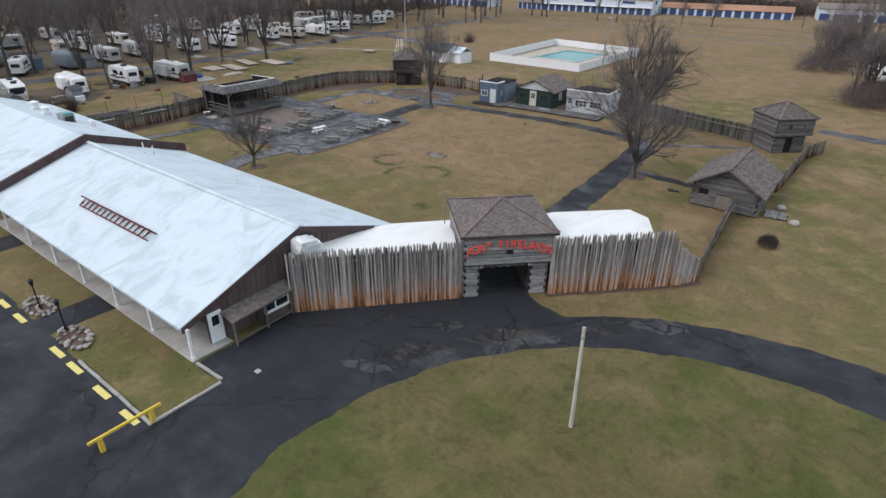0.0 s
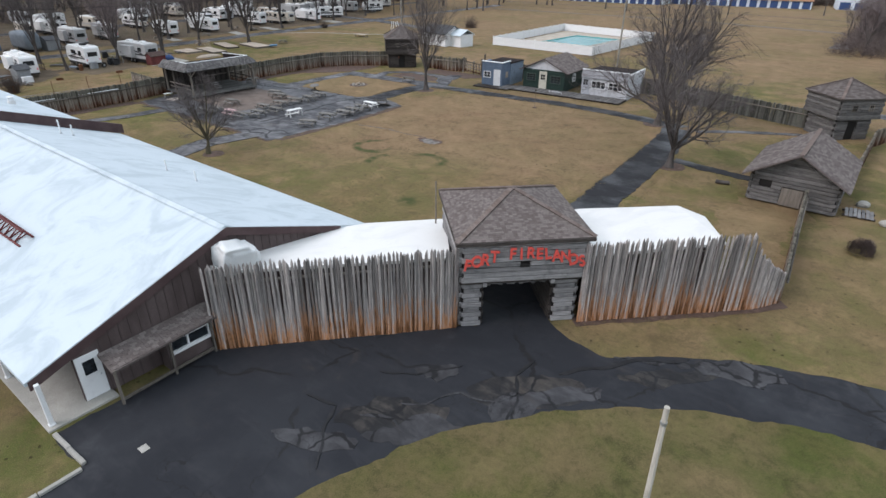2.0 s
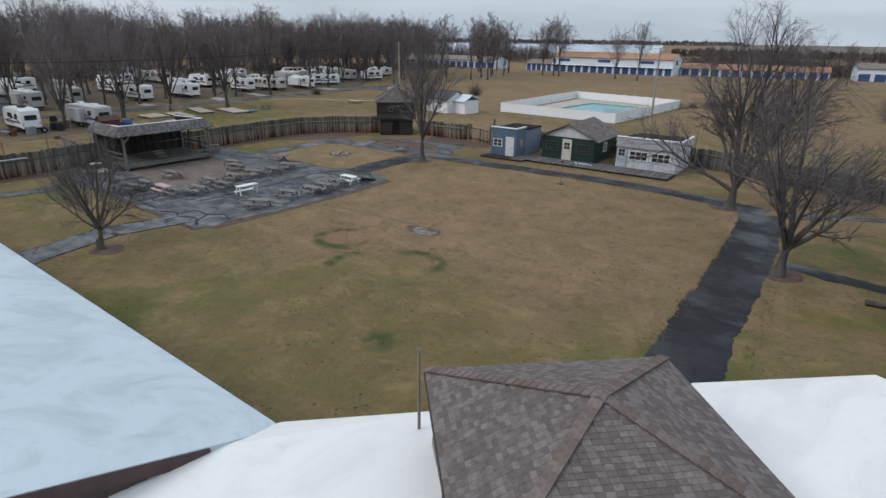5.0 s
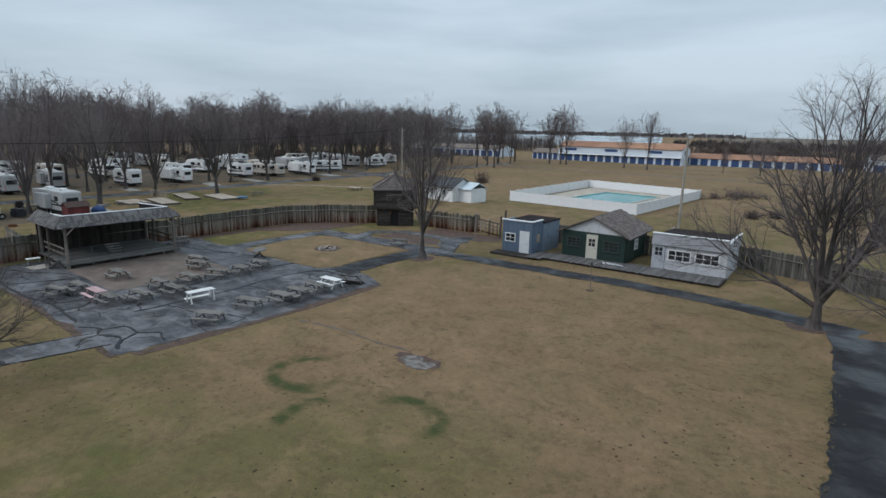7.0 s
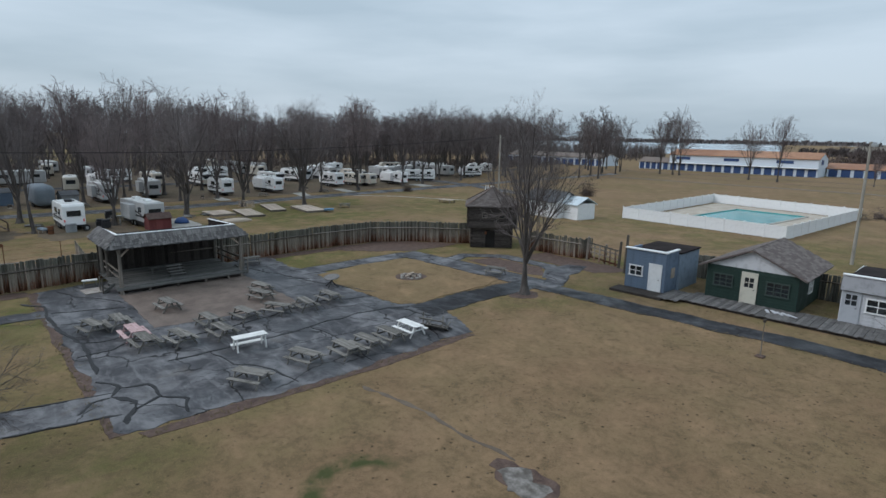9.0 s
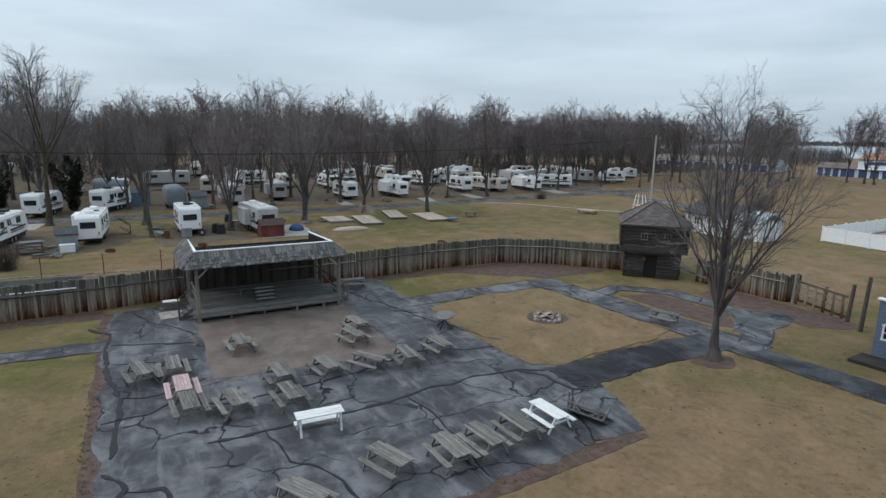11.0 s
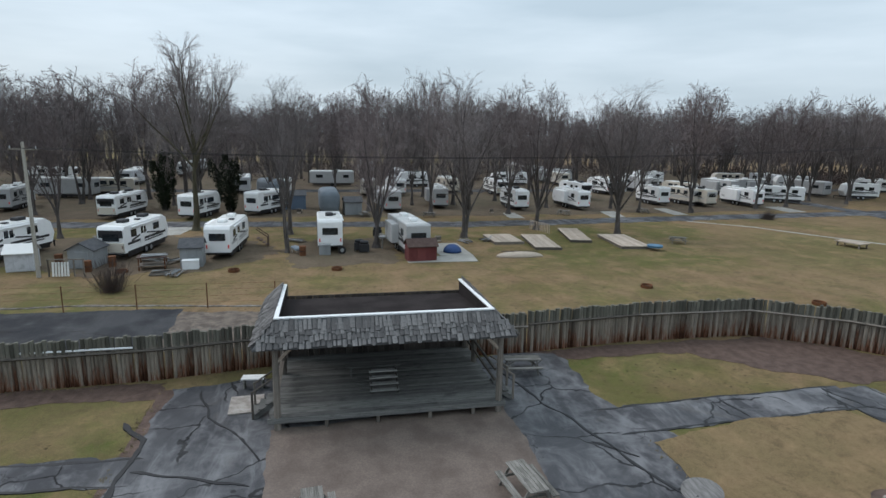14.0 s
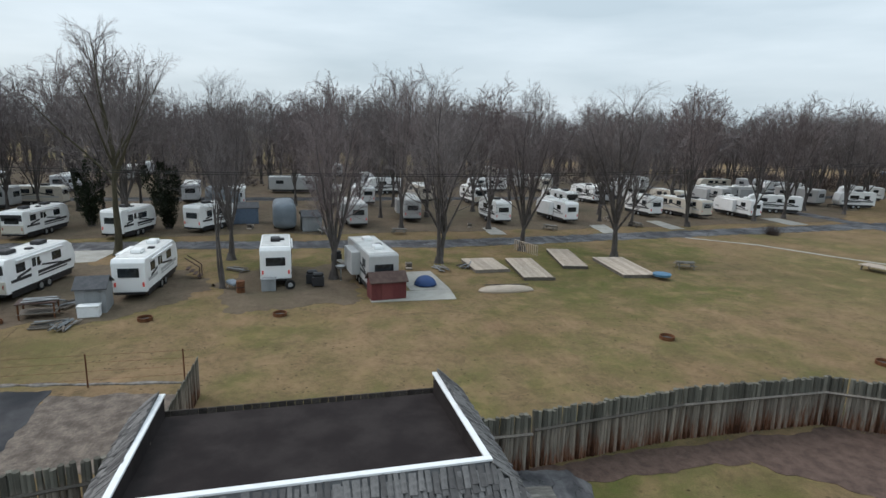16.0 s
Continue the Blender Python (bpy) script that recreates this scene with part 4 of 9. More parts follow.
# vent pipes and the red roof truss sign frame
for x, y, h in ((-40.0, 25.4, 0.85), (-37.1, 25.6, 0.8), (-52.3, 24.3, 1.1), (-51.9, 24.9, 0.9)):
    z = HZR - abs(y - HR) * 0.347 - 0.05
    p = thing("vent_pipe", pose(x, y, z - 0.12), "white vent pipe standing on the hall roof", "vent pipe", "roof pipes")
    part("pipe", rod(bmesh.new(), (0, 0, 0), (0, 0, h), 0.055), WHITE_PAINT, p)
    part("collar", rod(bmesh.new(), (0, 0, 0), (0, 0, 0.2), 0.13, 0.07, 10), STEEL, p)
tr = thing("roof_truss", pose(0, 0, 0), "rusty red lattice truss lying along the hall roof slope", "truss")
ta, tb = Vector((-46.0, 16.0, 3.2)), Vector((-36.3, 16.1, 3.2))
for j, (dy, dz) in enumerate(((0.0, 0.0), (0.62, 0.26), (0.3, 0.62))):
    part("chord", rod(bmesh.new(), ta + Vector((0, dy, dz)), tb + Vector((0, dy, dz)), 0.055, n=6), RED_SHED, tr)
web = mesh_of("web_bar", rod(bmesh.new(), (0, 0, 0), (0, 0, 1), 0.035, n=5), RED_SHED)
for i in range(15):
    f, g = i / 15, (i + 1) / 15
    for a, b in ((ta.lerp(tb, f), ta.lerp(tb, g) + Vector((0, 0.3, 0.62))), (ta.lerp(tb, g) + Vector((0, 0.62, 0.26)), ta.lerp(tb, f) + Vector((0, 0.3, 0.62))), (ta.lerp(tb, f), ta.lerp(tb, f) + Vector((0, 0.62, 0.26)))):
        d = b - a
        share("web_bar", web, tr, Matrix.Translation(a) @ d.to_track_quat("Z", "Y").to_matrix().to_4x4() @ Matrix.Diagonal((1, 1, d.length, 1)))
# ticket-booth awning
aw = thing("ticket_awning", pose(0, 0, 0), "sloping shingled awning over a ticket window", "awning")
bm = bmesh.new()
slab(bm, [(-27.2, 15.2, 1.86), (-26.0, 15.15, 1.62), (-26.15, 19.85, 1.74), (-27.2, 19.6, 2.0)], 0.09)
part("awning_roof", bm, SHINGLE_BROWN, aw)
rows = bmesh.new()
for r in range(7):
    for c in range(18):
        f = r / 7
        y = 15.2 + c * 0.265 + (r % 2) * 0.13
        if y < 19.5:
            box(rows, (-27.12 + (1.06 - 0.03 * (y - 15.2)) * f + 0.06, y + 0.13, 1.87 - 0.235 * f + (y - 15.2) * 0.028), (0.18, 0.25, 0.018), (0, 13, 0))
tagged(part("awning_shingles", rows, SHINGLE_FIELD, aw), kind="stuff")
for x, y in ((-26.05, 15.25), (-26.15, 17.45), (-26.25, 19.3)):
    part("awning_post", boxes(((x, y, 0.82), (0.1, 0.1, 1.64)), bevel=0.01), POST_WOOD, aw)
part("rail", boxes(((-26.15, 17.3, 0.25), (0.08, 4.1, 0.1), (0, 0, 2.8))), POST_WOOD, aw)
booth = part("booth_front", boxes(((-26.42, 18.4, 0.4), (0.08, 1.8, 0.8)), ((-26.42, 18.4, 1.58), (0.08, 1.8, 0.2)), ((-26.8, 17.45, 0.85), (0.7, 0.06, 1.7)), ((-26.8, 19.33, 0.85), (0.7, 0.06, 1.7))), SIDING_BROWN, aw)
win = part("window_frame", boxes(((-26.4, 18.4, 0.86), (0.14, 1.75, 0.14)), ((-26.4, 18.4, 1.46), (0.12, 1.75, 0.07)), ((-26.4, 17.56, 1.17), (0.12, 0.07, 0.56)), ((-26.4, 19.24, 1.17), (0.12, 0.07, 0.56)), ((-26.4, 18.3, 1.17), (0.12, 0.07, 0.56))), WHITE_PAINT, aw, "white ticket window frame")
part("pane", boxes(((-26.43, 18.4, 1.17), (0.02, 1.65, 0.52))), GLASS, win)

# taller hall behind, with parapet fascia
big = thing("rear_hall", pose(0, 0, 0), "taller hall behind with a white roof and maroon parapet", "building")
BR, BE = 5.35, 2.55
bm = bmesh.new()
slab(bm, [(-56.3, HY0, BE), (-56.3, HR, BR), (-84, HR, BR), (-84, HY0, BE)], 0.18)
slab(bm, [(-56.3, HR, BR), (-56.3, 28.4, 2.9), (-84, 28.4, 2.9), (-84, HR, BR)], 0.18)
part("roof", bm, ROOF_WHITE, big)
part("parapet", extrude_x(bmesh.new(), [(HY0 - 0.2, HZE - 0.1), (HY0 - 0.2, 2.72), (HR, 5.6), (HY1 + 0.3, 2.75), (HY1 + 0.3, 2.0), (HR, 4.7)], -56.0, -56.3), FASCIA, big, "maroon parapet fascia")
part("body", extrude_x(bmesh.new(), [(15.3, 0), (15.3, 2.6), (HR, BR - 0.2), (27.9, 2.75), (27.9, 0)], -56.35, -83.8), SIDING_BROWN, big)
for x, y, s in ((-75.4, 24.0, 0.85), (-71.3, 23.6, 0.8), (-65.3, 25.5, 0.5)):
    z = BR - abs(y - HR) * 0.345
    v = thing("roof_ventilator", pose(x, y, z - 0.15), "white round ventilator on the rear hall roof", "ventilator", "roof ventilators")
    part("base", boxes(((0, 0, 0.2), (s, s, 0.4)), bevel=0.02), ROOF_MEMBRANE, v)
    part("drum", rod(bmesh.new(), (0, 0, 0.4), (0, 0, 0.4 + s * 0.6), s * 0.42, s * 0.42, 14), WHITE_PAINT, v)
    part("cap", rod(bmesh.new(), (0, 0, 0.42 + s * 0.6), (0, 0, 0.4 + s * 0.8), s * 0.6, s * 0.2, 14), WHITE_PAINT, v)
v = thing("rooftop_unit", pose(-67.6, 24.1, 4.15), "teal-grey air unit on the rear hall roof", "air unit")
part("cabinet", boxes(((0, 0, 0.5), (1.5, 1.1, 1.0)), bevel=0.03), GREY_SHED, v)
part("hood", boxes(((0.5, 0, 1.05), (0.5, 0.9, 0.14)), bevel=0.02), TEAL, v)
part("grille", boxes(((0.76, 0, 0.5), (0.03, 0.8, 0.6))), RV_DARK, v)

# white sack of tarp on the lean-to roof
bm = bmesh.new()
bmesh.ops.create_icosphere(bm, subdivisions=4, radius=1.0)
for vtx in bm.verts:
    c = vtx.co
    q = Vector((math.copysign(abs(c.x) ** 0.4, c.x), math.copysign(abs(c.y) ** 0.4, c.y), math.copysign(abs(c.z) ** 0.45, c.z)))
    f = 1 + 0.24 * noise.noise(c * 1.8) - 0.13 * abs(noise.noise(c * 4.2))
    vtx.co = Vector((q.x * 0.62, q.y * (0.86 - 0.22 * max(0, c.z)) - 0.12 * max(0, c.z), q.z * 0.62 * (1 - 0.5 * max(-0.3, c.y)))) * f
t = tagged(link("tarp_load", bm, WHITE_TARP, smooth=True), "lumpy load wrapped in white tarp on the roof", "load")
t.matrix_world = pose(-26.55, 21.25, 3.85, 0, 6, -8)

# ---- lean-to roofs behind the palisade ----
def leanto(name, corners, label):
    th = thing(name, pose(0, 0, 0), label, "building")
    bm = bmesh.new()
    slab(bm, corners, 0.14)
    part("roof", bm, ROOF_MEMBRANE, th, "bright white membrane roof")
    bm = bmesh.new()
    inset = [Vector(c) for c in corners]
    mid = sum(inset, Vector()) / len(inset)
    low = [mid + (c - mid) * 0.95 for c in inset]
    a = [bm.verts.new((c.x, c.y, 0.0)) for c in low]
    b = [bm.verts.new((c.x, c.y, c.z - 0.12)) for c in low]
    for i in range(len(low)):
        bm.faces.new((a[i], a[(i + 1) % len(low)], b[(i + 1) % len(low)], b[i]))
    bm.faces.new(b)
    bm.faces.new(a[::-1])
    bmesh.ops.recalc_face_normals(bm, faces=bm.faces)
    part("wall", bm, SIDING_BROWN, th)


leanto("lean_to", [(-27.3, 20.3, 3.5), (-26.5, 20.2, 3.5), (-19.75, 27.55, 3.4), (-24.3, 33.05, 2.1), (-27.45, 29.95, 2.02), (-27.45, 27.6, 2.62)], "lean-to with a white flat roof behind the palisade")
leanto("lean_to", [(-14.9, 31.7, 3.4), (-10.4, 37.0, 3.4), (-12.7, 42.7, 2.15), (-14.5, 43.5, 2.1), (-19.0, 39.2, 2.1), (-19.3, 36.4, 2.6)], "lean-to with a white flat roof beside the gatehouse")

# ---- log buildings ----
def log_wall(parent, a, b, z0, z1, h, thick, mat, skip=(), seed=0, ends=-0.1, name="log"):
    """Hewn logs laid up from z0 to z1 between a and b; skip: stretches (from, to, low, high) left open."""
    rnd = random.Random(seed)
    ax, ay, bx, by = *a, *b
    length, ang = math.hypot(bx - ax, by - ay), math.atan2(by - ay, bx - ax)
    n = max(1, round((z1 - z0) / h))
    hh = (z1 - z0) / n
    for i in range(n):
        zc = z0 + hh * (i + 0.5)
        runs = [(-ends * (i % 2) + 0.02, length + ends * (i % 2) - 0.02)]
        for s0, s1, lo, hi in skip:
            if lo < zc < hi:
                runs = [r for r0, r1 in runs for r in ((r0, min(r1, s0)), (max(r0, s1), r1)) if r[1] - r[0] > 0.08]
        for r0, r1 in runs:
            bm = bmesh.new()
            box(bm, (0, 0, 0), (r1 - r0, thick * rnd.uniform(0.9, 1.1), hh * rnd.uniform(0.86, 0.95)), bevel=0.025)
            for v in bm.verts:
                v.co += Vector((0, rnd.uniform(-0.012, 0.012), rnd.uniform(-0.01, 0.01)))
            ob = part(name, bm, mat, parent)
            mid = (r0 + r1) / 2
            ob.matrix_local = pose(ax + math.cos(ang) * mid, ay + math.sin(ang) * mid, zc, 0, 0, math.degrees(ang))


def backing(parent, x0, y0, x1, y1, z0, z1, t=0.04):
    """Near-black sheets inside a ring of logs, standing in for the shade between them."""
    part("gap_shade", boxes((((x0 + x1) / 2, y0, (z0 + z1) / 2), (x1 - x0, t, z1 - z0)), (((x0 + x1) / 2, y1, (z0 + z1) / 2), (x1 - x0, t, z1 - z0)), ((x0, (y0 + y1) / 2, (z0 + z1) / 2), (t, y1 - y0, z1 - z0)), ((x1, (y0 + y1) / 2, (z0 + z1) / 2), (t, y1 - y0, z1 - z0))), LOG_SHADE, parent)


def hip_roof(parent, hw, hd, ze, za, mat_field, mat_part, pieces=0, thick=0.1, cap=True, tab=0.24, course=0.13):
    """A pyramid roof over +-hw, +-hd with shingle tabs in courses; the first faces give separate pieces."""
    bm = bmesh.new()
    base = [(-hw, -hd), (hw, -hd), (hw, hd), (-hw, hd)]
    apex = bm.verts.new((0, 0, za))
    top = [bm.verts.new((x, y, ze)) for x, y in base]
    low = [bm.verts.new((x, y, ze - thick)) for x, y in base]
    for i in range(4):
        bm.faces.new((top[i], top[(i + 1) % 4], apex))
        bm.faces.new((low[i], low[(i + 1) % 4], top[(i + 1) % 4], top[i]))
    bm.faces.new(low[::-1])
    roof = part("roof", bm, mat_field, parent, "brown shingled hip roof")
    me = None
    rest = bmesh.new()
    count = 0
    for i in range(4):
        a, b = Vector((*base[i], ze)), Vector((*base[(i + 1) % 4], ze))
        mid = (a + b) / 2
        up = Vector((0, 0, za)) - mid
        slope, side = up.length, (b - a).length
        ud, sd = up.normalized(), (b - a).normalized()
        nd = sd.cross(ud).normalized()
        rot = Matrix((sd, ud, nd)).transposed().to_4x4()
        tilt = Matrix.Rotation(radians(-4.0), 4, "X")
        rows_n = int(slope / course)
        for r in range(rows_n):
            s = (r + 0.5) * course
            half = side / 2 * (1 - s / slope) - tab * 0.35
            x = -half + (r % 3) * tab / 3
            while x < half:
                w = min(tab, half - x + 0.02)
                if w > 0.08:
                    c = mid + ud * s + sd * (x + w / 2) + nd * 0.014
                    m = Matrix.Translation(c) @ rot @ tilt @ Matrix.Diagonal((w * 0.97, course * 1.25, 0.014, 1))
                    if count < pieces:
                        if me is None:
                            me = mesh_of("shingle", boxes(((0, 0, 0), (1, 1, 1))), mat_part)
                        share("shingle", me, roof, m)
                        count += 1
                    else:
                        bmesh.ops.create_cube(rest, size=1.0, matrix=m)
                x += tab
    tagged(part("shingle_field", rest, mat_field, roof), kind="stuff")
    if cap:
        for x, y in base:
            d = Vector((x, y, ze)) - Vector((0, 0, za))
            cap_mesh = mesh_of("hip_cap", boxes(((0, 0, 0), (0.24, 0.26, 0.03))), HIP_CAP)
            for j in range(int(d.length / 0.2)):
                p = Vector((0, 0, za)) + d.normalized() * (j * 0.2 + 0.1)
                m = Matrix.Translation(p + Vector((0, 0, 0.035))) @ d.to_track_quat("X", "Z").to_matrix().to_4x4() @ Matrix.Rotation(radians(4), 4, "Y")
                share("hip_cap", cap_mesh, roof, m)
    return roof


# gatehouse: stands turned by 45 degrees, its front to local -y
gate = thing("gatehouse", pose(-19.12, 31.53, 0, 0, 0, 45), "two-storey log gatehouse with red lettering over a drive-through", "gatehouse")
GW, GD = 2.95, 2.85
for x0, x1 in ((-2.82, -1.86), (1.5, 2.62)):
    k = 1 if x0 < 0 else 2
    log_wall(gate, (x0, -GD), (x1, -GD), 0.0, 2.3, 0.26, 0.22, LOG_GREY, seed=10 + k)
    log_wall(gate, (x0, GD), (x1, GD), 0.0, 2.3, 0.26, 0.22, LOG_GREY, seed=20 + k)
    inner = x1 if x0 < 0 else x0
    # passage sides in the darker log, the passage's shade put into their colour
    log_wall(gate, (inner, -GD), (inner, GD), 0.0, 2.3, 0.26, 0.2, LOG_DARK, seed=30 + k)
    outer = x0 if x0 < 0 else x1
    log_wall(gate, (outer, -GD), (outer, GD), 0.0, 2.3, 0.26, 0.2, LOG_GREY, seed=40 + k)
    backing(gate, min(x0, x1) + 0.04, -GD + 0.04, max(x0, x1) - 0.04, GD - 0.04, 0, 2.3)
part("upper_floor", boxes(((0, 0, 2.36), (5.8, 6.0, 0.14))), LOG_DARK, gate)
for x in (-1.76, 1.4):
    part("floor_beam", boxes(((x, 0, 2.24), (0.2, 6.1, 0.2)), bevel=0.02), LOG_GREY, gate)
UW, UD = 2.86, 3.0
slot = [(2.66, 3.12, 3.1, 3.3)]
for k, (a, b, sk) in enumerate((((-UW, -UD), (UW, -UD), slot), ((UW, -UD), (UW, UD), ()), ((UW, UD), (-UW, UD), ()), ((-UW, UD), (-UW, -UD), ()))):
    log_wall(gate, a, b, 2.4, 4.4, 0.24, 0.2, LOG_GREY, sk, seed=50 + k)
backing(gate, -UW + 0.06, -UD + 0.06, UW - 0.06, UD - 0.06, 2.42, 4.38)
# black plate painted as the shade inside the slot
part("slot", boxes(((0.0, -UD - 0.09, 3.2), (0.44, 0.05, 0.17))), LOG_SHADE, gate)
# plank gate leaves at the inner side, seen through the passage
leaf = mesh_of("gate_board", boxes(((0, 0, 1.0), (0.2, 0.05, 0.75)), bevel=0.008), LOG_GREY)
for i in range(17):
    share("gate_board", leaf, gate, pose(-1.78 + i * 0.2, -GD + 0.9, 0.98 + 0.05 * math.sin(i * 2.3)))
hip_roof(gate, 3.11, 3.17, 4.48, 5.72, SHINGLE_FIELD, SHINGLE_BROWN, pieces=300, tab=0.19, course=0.12)
part("eave_board", boxes(((0, -3.18, 4.36), (6.22, 0.06, 0.14)), ((0, 3.18, 4.36), (6.22, 0.06, 0.14)), ((-3.12, 0, 4.36), (0.06, 6.3, 0.14)), ((3.12, 0, 4.36), (0.06, 6.3, 0.14))), LOG_DARK, gate)
# red letters nailed on in an arch: separate cut-out letters
WORD = "FORT FIRELANDS"
for i, ch in enumerate(WORD):
    if ch == " ":
        continue
    f = (i - 6.2) / 6.5
    cu = bpy.data.curves.new("letter", "FONT")
    cu.body, cu.size, cu.extrude, cu.align_x = ch, 0.74, 0.03, "CENTER"
    cu.offset = 0.018
    tmp = bpy.data.objects.new("letter", cu)
    me = bpy.data.meshes.new_from_object(tmp)
    bpy.data.objects.remove(tmp)
    me.materials.append(RED_PAINT)
    ob = new("letter", me)
    ob.parent = gate
    xs = -2.66 + 5.32 * i / 13.0
    ob.matrix_local = pose(xs, -UD - 0.15, 3.58 - 0.5 * f * f + (0.02 if i % 2 else -0.02), 90, -(-11 * f + 3 * math.sin(i * 1.9)) * -1, 0) @ Matrix.Diagonal((0.86, 1.04, 1, 1))
    ob["label"] = "red cut-out letter"
# slim flag staff at the rear corner
fp = thing("flag_staff", pose(-24.05, 31.9, 0), "thin dark staff beside the gatehouse", "pole")
part("staff", rod(bmesh.new(), (0, 0, 0), (0, 0, 4.75), 0.05, 0.035), POST_WOOD, fp)


def pickets(parent, line, step, height, dia, mat, seed, pointed=True, wobble=0.08, limit=300, name="picket", slope=None):
    """Upright split logs side by side along a line; those past the limit become one joined stretch."""
    rnd = random.Random(seed)
    kinds = []
    for k in range(6):
        bm = bmesh.new()
        neck = 0.962 if pointed else 1.0
        bmesh.ops.create_cone(bm, cap_ends=True, segments=7, radius1=0.5, radius2=0.47, depth=neck, matrix=Matrix.Translation((0, 0, neck / 2)))
        for v in bm.verts:
            if v.co.z > 0.9:
                v.co.x += rnd.uniform(-0.08, 0.08)
                v.co.y += rnd.uniform(-0.08, 0.08)
                if pointed:
                    v.co.x, v.co.y = v.co.x * 0.94, v.co.y * 0.94
                v.co.z += rnd.uniform(-0.012, 0.012)
            else:
                v.co.x *= rnd.uniform(0.92, 1.08)
                v.co.y *= rnd.uniform(0.92, 1.08)
        if pointed:
            top = [v for v in bm.verts if v.co.z > 0.9]
            tip = bm.verts.new((rnd.uniform(-0.1, 0.1), rnd.uniform(-0.1, 0.1), 1.006))
            for f in [f for f in bm.faces if all(v.co.z > 0.9 for v in f.verts)]:
                es = list(f.edges)
                bm.faces.remove(f)
                for e in es:
                    bm.faces.new((*e.verts, tip))
            bmesh.ops.recalc_face_normals(bm, faces=bm.faces)
        kinds.append(bm)
    metric = []
    for bm in kinds:                      # in metres, so that the grain keeps its size
        for v in bm.verts:
            v.co = Vector((v.co.x * dia, v.co.y * dia, v.co.z * height))
        metric.append(mesh_of(name, bm, mat))
    spots = []
    for (x0, y0), (x1, y1) in zip(line, line[1:]):
        n = max(1, round(math.hypot(x1 - x0, y1 - y0) / step))
        spots += [(x0 + (x1 - x0) * (i + 0.5) / n, y0 + (y1 - y0) * (i + 0.5) / n, math.atan2(y1 - y0, x1 - x0)) for i in range(n)]
    rest = bmesh.new()
    for i, (x, y, a) in enumerate(spots):
        s = (slope(i / len(spots)) if slope else 1.0) * rnd.uniform(1 - wobble * 0.5, 1 + wobble * 0.5)
        m = pose(x + rnd.uniform(-0.02, 0.02), y + rnd.uniform(-0.02, 0.02), -0.02, rnd.uniform(-1, 1), rnd.uniform(-1.3, 1.3), rnd.uniform(0, 360)) @ Matrix.Diagonal((rnd.uniform(0.86, 1.1), rnd.uniform(0.86, 1.1), s, 1))
        if i < limit:
            share(name, metric[i % 6], parent, m)
        else:
            rest.from_mesh(metric[i % 6])
            rest.verts.ensure_lookup_table()
            n = len(metric[i % 6].vertices)
            for v in rest.verts[-n:]:
                v.co = m @ v.co
    if len(rest.verts):
        tagged(part(name + "_run", rest, mat, parent), kind="stuff")
    else:
        rest.free()
    return spots


pal = thing("palisade", pose(0, 0, 0), "tall palisade of weathered split logs, rust-stained at the foot", "palisade", "palisades")
pickets(pal, [(-26.4, 19.35), (-19.15, 27.3)], 0.1, 4.18, 0.134, PALISADE, 61, wobble=0.04)
pal2 = thing("palisade", pose(0, 0, 0), "tall palisade of leaning split logs, rust-stained at the foot", "palisade", "palisades")
pickets(pal2, [(-14.95, 31.25), (-9.15, 37.2)], 0.1, 4.18, 0.134, PALISADE, 62, wobble=0.05)
pickets(pal2, [(-9.15, 37.2), (-8.6, 37.75), (-7.75, 39.15)], 0.1, 4.0, 0.134, PALISADE, 63, slope=lambda f: 0.98 - 0.56 * f ** 0.65)
for a, b in (((-26.2, 19.75), (-19.3, 27.4)), ((-15.1, 31.55), (-9.3, 37.45))):
    p = pal if a[0] < -20 else pal2
    part("rail", rod(bmesh.new(), (*a, 3.25), (*b, 3.25), 0.07, n=6), POST_WOOD, p)
    part("rail", rod(bmesh.new(), (*a, 1.2), (*b, 1.2), 0.07, n=6), POST_WOOD, p)

# stockade fences round the fort
f1 = thing("stockade_fence", pose(0, 0, 0), "weathered stockade fence with dark rotted feet", "fence", "stockade fences")
pickets(f1, [(-77.1, 57.0), (-77.7, 63.5), (-77.5, 70.2), (-75.0, 74.2), (-70.2, 78.4)], 0.165, 2.15, 0.2, FENCE_WOOD, 71, False, 0.06)
f2 = thing("stockade_fence", pose(0, 0, 0), "weathered stockade fence with orange stains", "fence", "stockade fences")
pickets(f2, [(-77.0, 56.9), (-77.3, 44.6), (-76.5, 39.8), (-76.2, 33.5), (-77.0, 22.0)], 0.165, 2.08, 0.2, FENCE_WOOD, 72, False, 0.06)
f3 = thing("stockade_fence", pose(0, 0, 0), "broken grey stockade fence by the back gate", "fence", "stockade fences")
pickets(f3, [(-65.2, 80.6), (-58.6, 81.2), (-58.3, 82.4)], 0.18, 1.9, 0.17, FENCE_WOOD, 73, False, 0.12)
f4 = thing("stockade_fence", pose(0, 0, 0), "dark stockade fence behind the sheds", "fence", "stockade fences")
pickets(f4, [(-52.0, 82.6), (-30.0, 84.0), (-22.0, 81.0), (-12.2, 78.2)], 0.19, 1.95, 0.21, FENCE_MOSS, 74, False, 0.06, limit=220)
f5 = thing("stockade_fence", pose(0, 0, 0), "leaning grey stockade fence beside the log cabin", "fence", "stockade fences")
pickets(f5, [(-7.75, 39.2), (-8.3, 46.0), (-8.8, 52.9)], 0.165, 1.7, 0.165, FENCE_WOOD, 75, True, 0.1)
